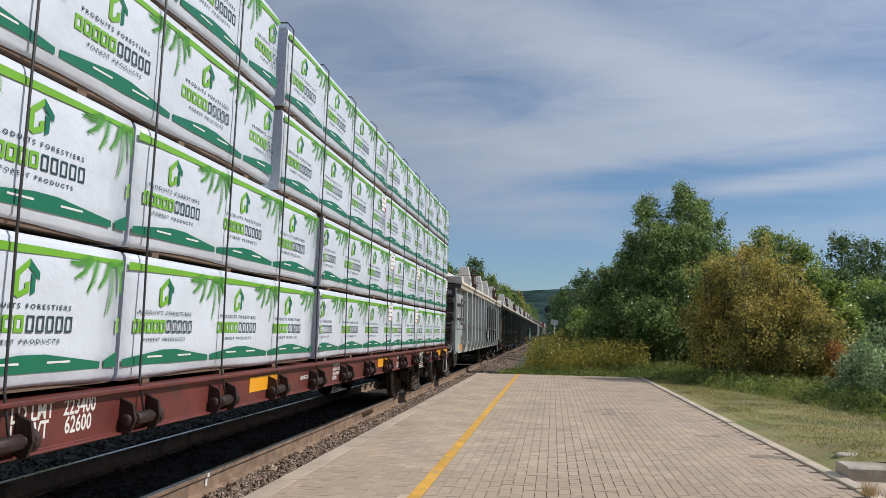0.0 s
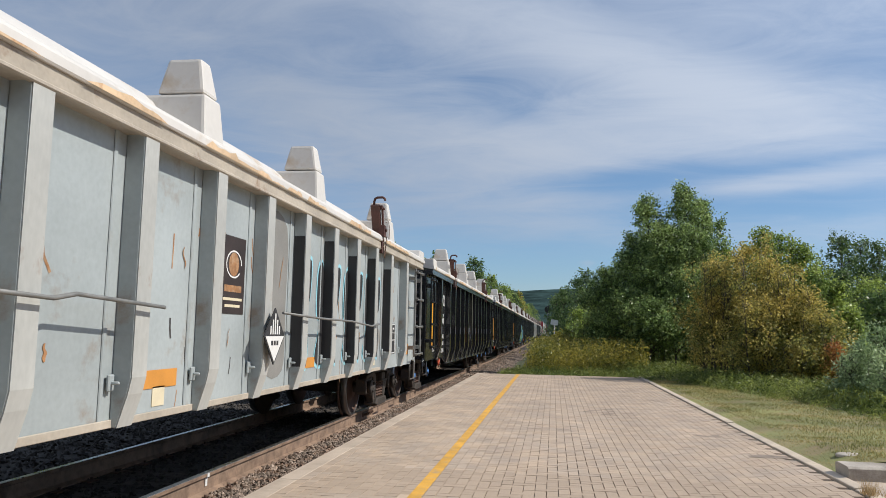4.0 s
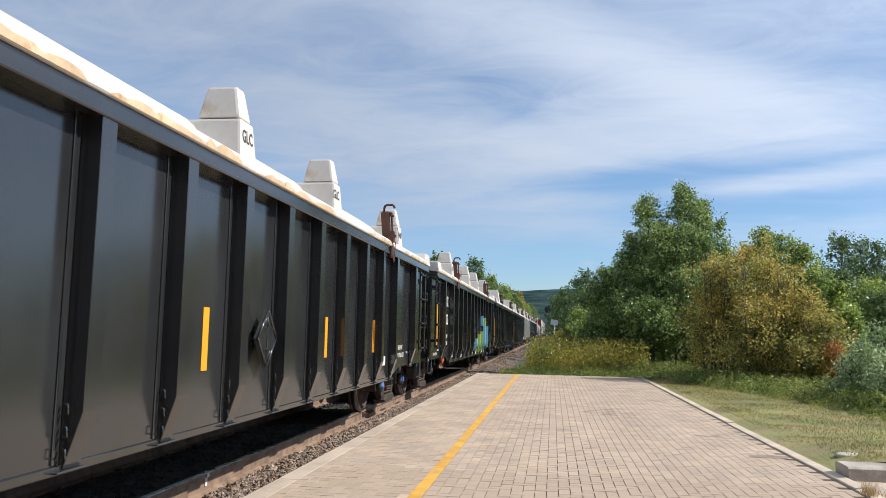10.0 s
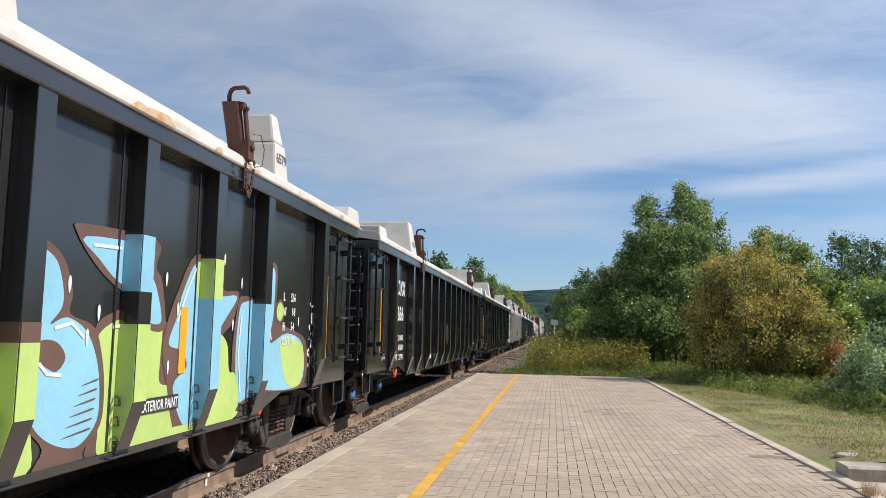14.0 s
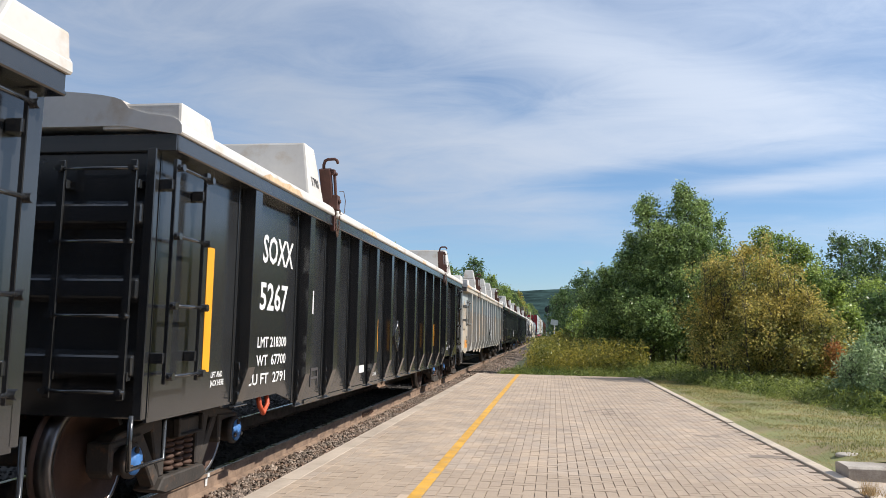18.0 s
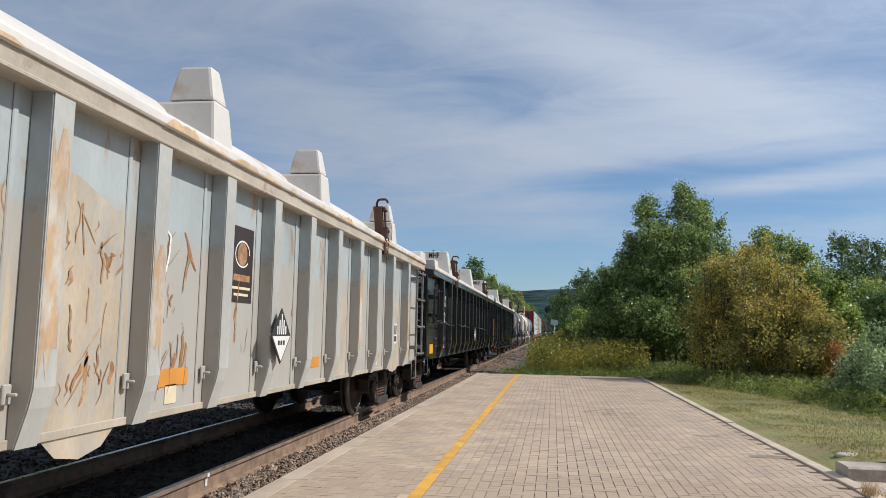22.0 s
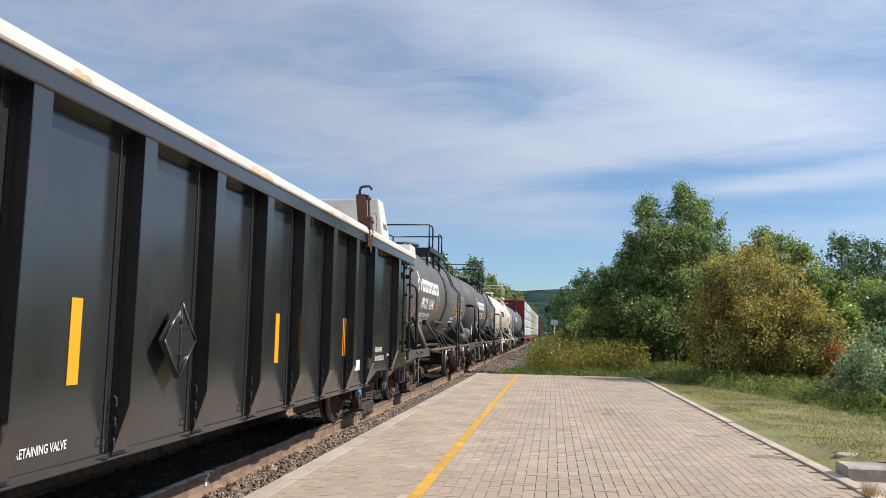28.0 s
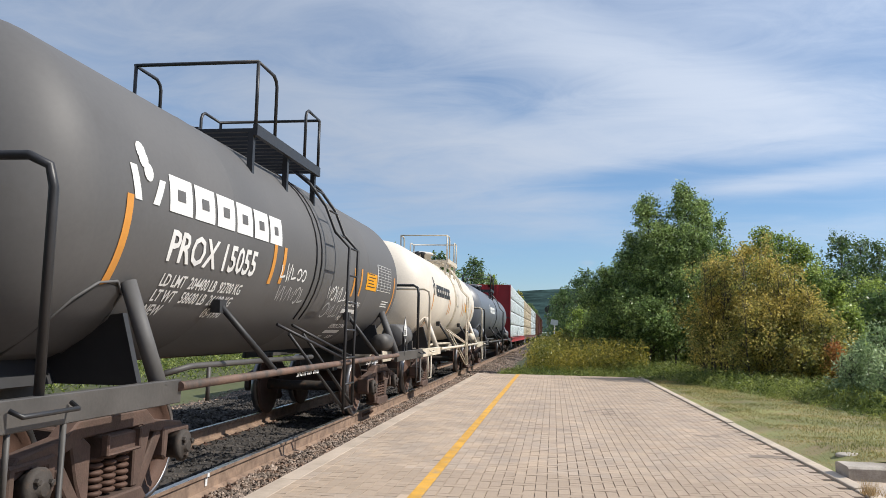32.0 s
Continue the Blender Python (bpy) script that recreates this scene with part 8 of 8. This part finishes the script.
for k in range(16):
    d, z = (11.82, 12.74, 12.0, 12.95, 10.02, 10.28, 10.76, 10.95, 9.15, 8.9, 13.1, 14.6, 10.3, 9.25, 11.9, 11.05)[k], (1.75, 1.97, 1.55, 1.45, 1.72, 1.6, 1.65, 1.36, 1.35, 0.72, 1.8, 1.5, 1.45, 0.66, 1.15, 1.5)[k]
    gblot(WHITE, [(d - 0.015, z), (d, z + 0.03), (d + 0.015, z), (d + 0.006, z - 0.06), (d - 0.006, z - 0.06)], 7, "paint_drop")
gblot(G_RED, [(8.34, 1.66), (8.31, 2.07), (8.37, 2.08), (8.41, 1.66)], 1)
for k, w in enumerate(("EXTERIOR PAINT",)):
    part("stencil_plate", plate(1.487, dy(11.55), dy(12.07), 0.84, 0.94, 0.001), INK, g4)
    letters(w, 0.07, (1.489, dy(11.57), 0.855), WHITE, g4, span=0.49)
letters("EMPTY LOAD", 0.075, (1.4785, dy(3.3), 0.86), WHITE, g4, span=0.5)
letters("7/16\" ADJ. BLOCK", 0.075, (1.4785, dy(3.3), 0.74), WHITE, g4, span=0.6)
letters("BRAKE CYLINDER", 0.04, (1.4785, dy(7.55), 0.80), WHITE, g4, span=0.34)
letters("PRESSURE TAP", 0.04, (1.4785, dy(7.55), 0.74), WHITE, g4, span=0.3)
grn = random.Random(4)
for k in range(3):
    scrawl(g4, WHITE, [(8.66 + 0.055 * j + grn.uniform(-0.02, 0.02), 1.80 - 0.16 * k + grn.choice((-0.09, 0.10)) * grn.uniform(0.6, 1)) for j in range(10 - k)], 0.012)
for k in range(5):
    scrawl(g4, WHITE, [(14.95 + grn.uniform(-0.04, 0.14), 1.68 - 0.13 * k), (15.12 + grn.uniform(-0.1, 0.05), 1.62 - 0.13 * k), (14.98 + grn.uniform(-0.03, 0.08), 1.55 - 0.13 * k)], 0.016)
add(black_gondola("black high-sided gondola car with a white cover of wide blocks", "SOXX", "5266", "65", "LD LMT 218400", "LT WT  67600", "CU FT  2791", "wide", "1790"), for_gondola(5))
add(black_gondola("shiny black high-sided gondola car with a wide-blocked white cover", "SOXX", "5267", "01", "LD LMT 218300", "LT WT  67700", "CU FT  2791", "wide", "1790"), for_gondola(6))
g7 = add(heavy_gondola("pale grey gondola car streaked with rust, with a white cover", RUSTY, "5785", True, "LD LMT 218300", "LT WT  66700", "blocks", "6536"), for_gondola(7))
for car, z0 in ((g7, 1.62), (g1, 1.52)):
    po = part("poster", plate(1.4765, dy(7.62), dy(8.08), z0, z0 + 0.64, 0.003), mat("brown_black_panel", (0.035, 0.024, 0.022), 0.6, var=0.3, scale=4, fine=40), car, "dark panel with an orange ring emblem")
    scrawl(car, WHITE, [(7.85 + 0.15 * math.cos(a), z0 + 0.41 + 0.11 * math.sin(a)) for a in [0.35 * k for k in range(17)]], 0.007, 1.4815)
    part("emblem", Shape().lathe([(1.4797, 0.10), (1.4805, 0.10)], 20, "x", (0, dy(7.85), z0 + 0.41), False), RUST_STREAK, po, "round orange emblem")
    for k, (w, z) in enumerate(((0.34, 0.18), (0.38, 0.11), (0.30, 0.055))):
        part("print_bar", plate(1.4797, dy(7.85) - w / 2, dy(7.85) + w / 2, z0 + z, z0 + z + (0.055 if k == 0 else 0.022), 0.001), RUST_STREAK if k == 0 else CREAM, po)
letters("JACK HERE", 0.055, (1.4785, dy(1.72), 0.90), WHITE, g1, wide=0.9)
letters("2 INCH HF COMP SHOES", 0.05, (1.4785, dy(2.2), 0.895), WHITE, g1, span=0.5)
rgen = random.Random(41)
PANELS = [(a + 0.14, b - 0.28) for a, b in zip(HEAVY_POSTS, HEAVY_POSTS[1:])] + [(0.45, 1.40)]
for k, z1, z0 in ((-1, 2.3, 0.9), (1, 2.1, 0.85), (2, 2.2, 0.85), (3, 2.24, 0.82), (8, 1.9, 0.9), (11, 2.0, 0.85)):
    a, b = PANELS[k]
    a, b = a + 0.01, b + 0.1
    blot(g7, RUST_WASH, [(a, z0), (a, z1 - 0.12), (a + 0.2 * (b - a), z1), (a + 0.5 * (b - a), z1 - 0.06), (a + 0.8 * (b - a), z1 - 0.14), (b, z1 - 0.22), (b, z0)], 0, "rust_wash")
for k, z0, z1 in ((0, 0.9, 2.3), (2, 0.95, 2.1), (3, 0.95, 2.35), (4, 0.95, 1.9), (9, 1.2, 2.2), (12, 1.0, 2.0)):
    y0, rag = dy(HEAVY_POSTS[k]), [rgen.uniform(-0.10, 0.10) for _ in range(10)]
    z0 = max(z0, 1.22)
    wash = Shape()
    wash.face([(1.6055, y0 - 0.072 + 0.035 * q, z0 + rag[q]) for q in range(5)] + [(1.6055, y0 + 0.068 - 0.035 * q, z1 + 1.4 * rag[5 + q]) for q in range(5)])
    part("rust_wash", wash, RUST_POST, g7, "tan rust wash on a side post")
for car, spots in ((g7, (-1,) * 26 + (1,) * 5 + (2,) * 14 + (3,) * 34 + (4,) * 26 + (5,) * 5 + (6, 7, 8, 8, 9, 9, 10, 10, 11, 11)), (g1, (-1,) * 16 + (1, 1, 2, 5, 8, 8, 9, 10, 3, 4, 6, 10, 11))):
    for q, k in enumerate(spots):
        a, b = PANELS[k]
        d0, z0 = rgen.uniform(a + 0.03, b + 0.06), rgen.uniform(1.0, 2.0 if k > 0 else 2.3)
        l, lean = rgen.uniform(0.04, 0.30), rgen.choice((rgen.uniform(-0.3, 0.3), rgen.uniform(-1.2, 0.8)))
        w = rgen.uniform(0.003, 0.010) if q % 4 else rgen.uniform(0.012, 0.022)
        mid = [(d0 + lean * l * (t - 0.5) + rgen.uniform(-0.015, 0.015), z0 + l * (0.5 - t), w * (0.25 + math.sin(math.pi * (0.1 + 0.8 * t)) ** 0.8 * rgen.uniform(0.6, 1.2))) for t in (0, 0.25, 0.5, 0.75, 1)]
        mid = [(min(max(u, a), b + 0.1), v, ww) for u, v, ww in mid]
        blot(car, RUST_STREAK, [(u - ww, v) for u, v, ww in mid] + [(u + ww, v) for u, v, ww in reversed(mid)], 1 + q % 4, "rust_streak")
for q in range(12):
    d0, z1 = rgen.uniform(0.35, 1.35), rgen.uniform(2.2, 2.56)
    scrawl(g1, RUST_STREAK, [(d0, z1), (d0 + rgen.uniform(-0.02, 0.02), z1 - 0.3), (d0 + rgen.uniform(-0.03, 0.03), z1 - rgen.uniform(0.4, 1.0))], rgen.uniform(0.004, 0.010), 1.4775 + 0.0002 * q)
data = part("data_panel", plate(1.4765, dy(14.0), dy(14.48), 1.19, 1.52, 0.003), WHITE, g7, "small white service data panel")
for u0, u1, z0, z1 in ((0.03, 0.19, 1.34, 1.49), (0.22, 0.33, 1.34, 1.49), (0.36, 0.45, 1.34, 1.49), (0.03, 0.45, 1.22, 1.31)):
    part("data_block", plate(1.4797, dy(14.0) + u0, dy(14.0) + u1, z0, z1, 0.001), FADED, data)
scrawl(g7, WHITE, [(6.50, 1.86), (6.51, 2.0), (6.55, 2.06), (6.60, 2.03), (6.59, 1.9), (6.56, 1.80), (6.54, 1.76)], 0.011, 1.4835)
add(heavy_gondola("black gondola car with yellow patches, bent wire and white cover", BLACK_DENT, "5742", False, "LD LMT 219300", "LT WT  66700", "three", "1790"), for_gondola(8))
add(black_gondola("black high-sided gondola car coupled before the tank cars", "SOXX", "5266", "72", "LD LMT 218400", "LT WT  67600", "CU FT  2791", "wide", "1818"), for_gondola(9) + 0.04)
TANKS = 184.72
t10 = add(tank_car("dark grey tank car with orange strips and black railings", TANK, RAILING, "PROX 16540", ("LD LMT  207100 LB  93950 KG", "LT WT   55900 LB  25350 KG", "NEW                       07-2001"), False, rise=0.56), TANKS)
tank_scrawl(t10, 2.42, -21, 1.15, 4)
part("drip_fin", Shape().box(TR * math.cos(radians(-33)) - 0.02, TR * math.cos(radians(-33)) + 0.07, -1.3, 0.3, TZ + TR * math.sin(radians(-33)) - 0.01, TZ + TR * math.sin(radians(-33)) + 0.02), TANK, t10, "narrow grey ledge on the tank")
t11 = add(tank_car("dark grey tank car with white scribbles beside its ladder", TANK, RAILING, "PROX 15055", ("LD LMT  204400 LB  92700 KG", "LT WT   58600 LB  26600 KG", "NEW                       05-1990"), False), TANKS + 13.05)
tank_scrawl(t11, -1.3, -16, 1.15, 7)
tank_scrawl(t11, 0.6, -22, 1.2, 9)
add(tank_car("off-white tank car stained with dirt, with cream railings", TANK_WHITE, CREAM_RAIL, "", (), True, half=5.3, marks=False, sill=CREAM_RAIL), TANKS + 26.7)
add(tank_car("slate grey tank car, longer than its neighbours", TANK_BLUE, RAILING, "", (), False, half=8.3, marks=False), TANKS + 43.6)


def far_lumber(start, wrap, paint, label):
    car = add(lumber_car(label, paint, detail=False), start, start)
    for z in TIERS:
        for a, b in ((-11.5, -5.8), (-5.75, 0.0), (0.05, 5.7), (5.75, 11.5)):
            BUNDLES.append((lumber_bundle(a, b, z, z + 0.84, wrap, printed=False), start, 0))


far_lumber(249.9, WRAP_PALE, RED, "bright red bulkhead flat car loaded with pale wrapped lumber")
far_lumber(273.6, WRAP_TAN, OXIDE, "flat car loaded with tan wrapped lumber")
far_lumber(297.3, WRAP_PALE, OXIDE, "flat car loaded with pale wrapped lumber, far back")


def box_car(label, paint, start):
    car = add(thing("box_car", label, "rail car", "cars of the freight train"), start, start)
    part("body", Shape().box(-1.5, 1.5, -7.6, 7.6, 1.0, 4.4), paint, car, "ribbed steel body", 0.03)
    for k in range(14):
        y = -7.4 + k * 14.8 / 13
        for x in (1.5, -1.54):
            part("side_post", Shape().box(x, x + 0.04, y - 0.05, y + 0.05, 1.0, 4.35), paint, car)
    part("roof", Shape().prism([(-1.52, 4.4), (1.52, 4.4), (0.6, 4.56), (-0.6, 4.56)], -7.65, 7.65), paint, car)
    part("sliding_door", Shape().box(1.545, 1.59, -1.2, 1.2, 1.1, 4.3), paint, car)
    couplers_at(car, 7.7)
    for y in (-5.6, 5.6):
        truck(car, y)


for k in range(4):
    box_car("brown steel box car far back in the train", BROWN_CAR if k % 2 == 0 else OXIDE, 318.0 + 16.6 * k)

# ------------------------------------------------------------------ pavers, last of the setting
UNIT = 0.1


def paver_at(i, j):
    """The herringbone pattern: the corner cells of the paver that starts in cell (i, j), if one does."""
    c = (i - j) % 4
    if c == 0:
        return (i, j, i + 2, j + 1)
    if c == 2:
        return (i, j - 1, i + 1, j + 1)
    return None


def paver_corners(x0, y0, x1, y1, z, dz):
    out = []
    for gx, gy, zz, k in ((0.0022, 0.0014, z - 0.010, 0), (0.0042, 0.0032, z, 1)):
        out += [(x0 + gx, y0 + gy, zz + dz[0] * k), (x1 - gx, y0 + gy, zz + dz[1] * k), (x1 - gx, y1 - gy, zz + dz[2] * k), (x0 + gx, y1 - gy, zz + dz[3] * k)]
    return out


PAVER_FACES = [(4, 5, 6, 7), (0, 1, 5, 4), (1, 2, 6, 5), (2, 3, 7, 6), (3, 0, 4, 7)]
prnd = random.Random(2)
near = {}
for kind, (w, l) in (("h", (2, 1)), ("v", (1, 2))):
    s = Shape()
    s.v = paver_corners(0, 0, w * UNIT, l * UNIT, 0, (0, 0, 0, 0))
    s.f, s.s = list(PAVER_FACES), [False] * 5
    near[kind] = s.mesh("paver", PAVER)
rest = Shape()
count = 0
X0, Y0 = -2.15, -2.0
for j in range(0, 273):
    for i in range(0, 56):
        q = paver_at(i, j)
        if not q:
            continue
        x0, y0, x1, y1 = X0 + q[0] * UNIT, Y0 + q[1] * UNIT, X0 + q[2] * UNIT, Y0 + q[3] * UNIT
        if x0 < X0 - 1e-6 or x1 > kerb_x(y0) + 0.03 or y1 > PLAT_END:
            continue
        if 6.3 < y0 < 7.55 and count < 300:
            ob = part("paver", near["h" if q[2] - q[0] == 2 else "v"], PAVER, platform)
            ob.matrix_basis = pose(x0, y0, PLAT + prnd.uniform(-0.001, 0.001), prnd.gauss(0, 0.2), prnd.gauss(0, 0.2), 0)
            count += 1
        else:
            k = len(rest.v)
            h = prnd.uniform(-0.001, 0.001)
            rest.v += paver_corners(x0, y0, x1, y1, PLAT + h, [prnd.gauss(0, 0.0004) for _ in range(4)])
            rest.f += [tuple(k + a for a in f) for f in PAVER_FACES]
for k in range(136):
    a = len(rest.v)
    rest.v += paver_corners(-2.253, Y0 + 0.2 * k, -2.152, min(PLAT_END, Y0 + 0.2 * k + 0.2), PLAT + prnd.uniform(-0.001, 0.001), (0, 0, 0, 0))
    rest.f += [tuple(a + c for c in f) for f in PAVER_FACES]
# half pavers where the bond meets the border
for j in range(3, 271, 4):
    a = len(rest.v)
    rest.v += paver_corners(X0, Y0 + j * UNIT, X0 + UNIT, Y0 + (j + 1) * UNIT, PLAT + prnd.uniform(-0.001, 0.001), (0, 0, 0, 0))
    rest.f += [tuple(a + c for c in f) for f in PAVER_FACES]
rest.s = [False] * len(rest.f)
tagged(part("pavers", rest, PAVER, platform, "buff concrete pavers in a herringbone bond"), kind="stuff")


# ------------------------------------------------------------------ movement
V0, ACC = 5.621, 0.0169
LEAN = 1.0               # the lumber car tips a little towards the platform


def travelled(t):
    return V0 * t + 0.5 * ACC * t * t


def at_track(y, flip=0, lean=0.0):
    """The pose of a car whose middle is at y on the track; lean: degrees that it tips towards the platform."""
    return Matrix.Translation((TRACK_X, y, 0)) @ pose(0, 0, 0, 0, lean, flip)


def motions():
    times = [float(k) for k in range(33)]
    for car, start in CARS:
        lean = LEAN if car is lum else 0.0
        walk(car, [(t, at_track(start - travelled(t), 0, lean)) for t in times])
    for b, start, flip in BUNDLES:
        lean = LEAN if start == lum_start else 0.0
        walk(b, [(t, Matrix.Translation((TRACK_X, start - travelled(t), 0)) @ pose(0, 0, 0, 0, lean, 0) @ pose(0, 0, 0, 0, 0, flip)) for t in times])
    turns = [k * 0.1 for k in range(321)]
    for axle, y in WHEELSETS:
        rows = [(t, Matrix.Translation((0, y, WHEEL_R)) @ Matrix.Rotation((travelled(t) / WHEEL_R) % (4 * math.pi), 4, "X")) for t in turns]
        walk(axle, rows)


motions()
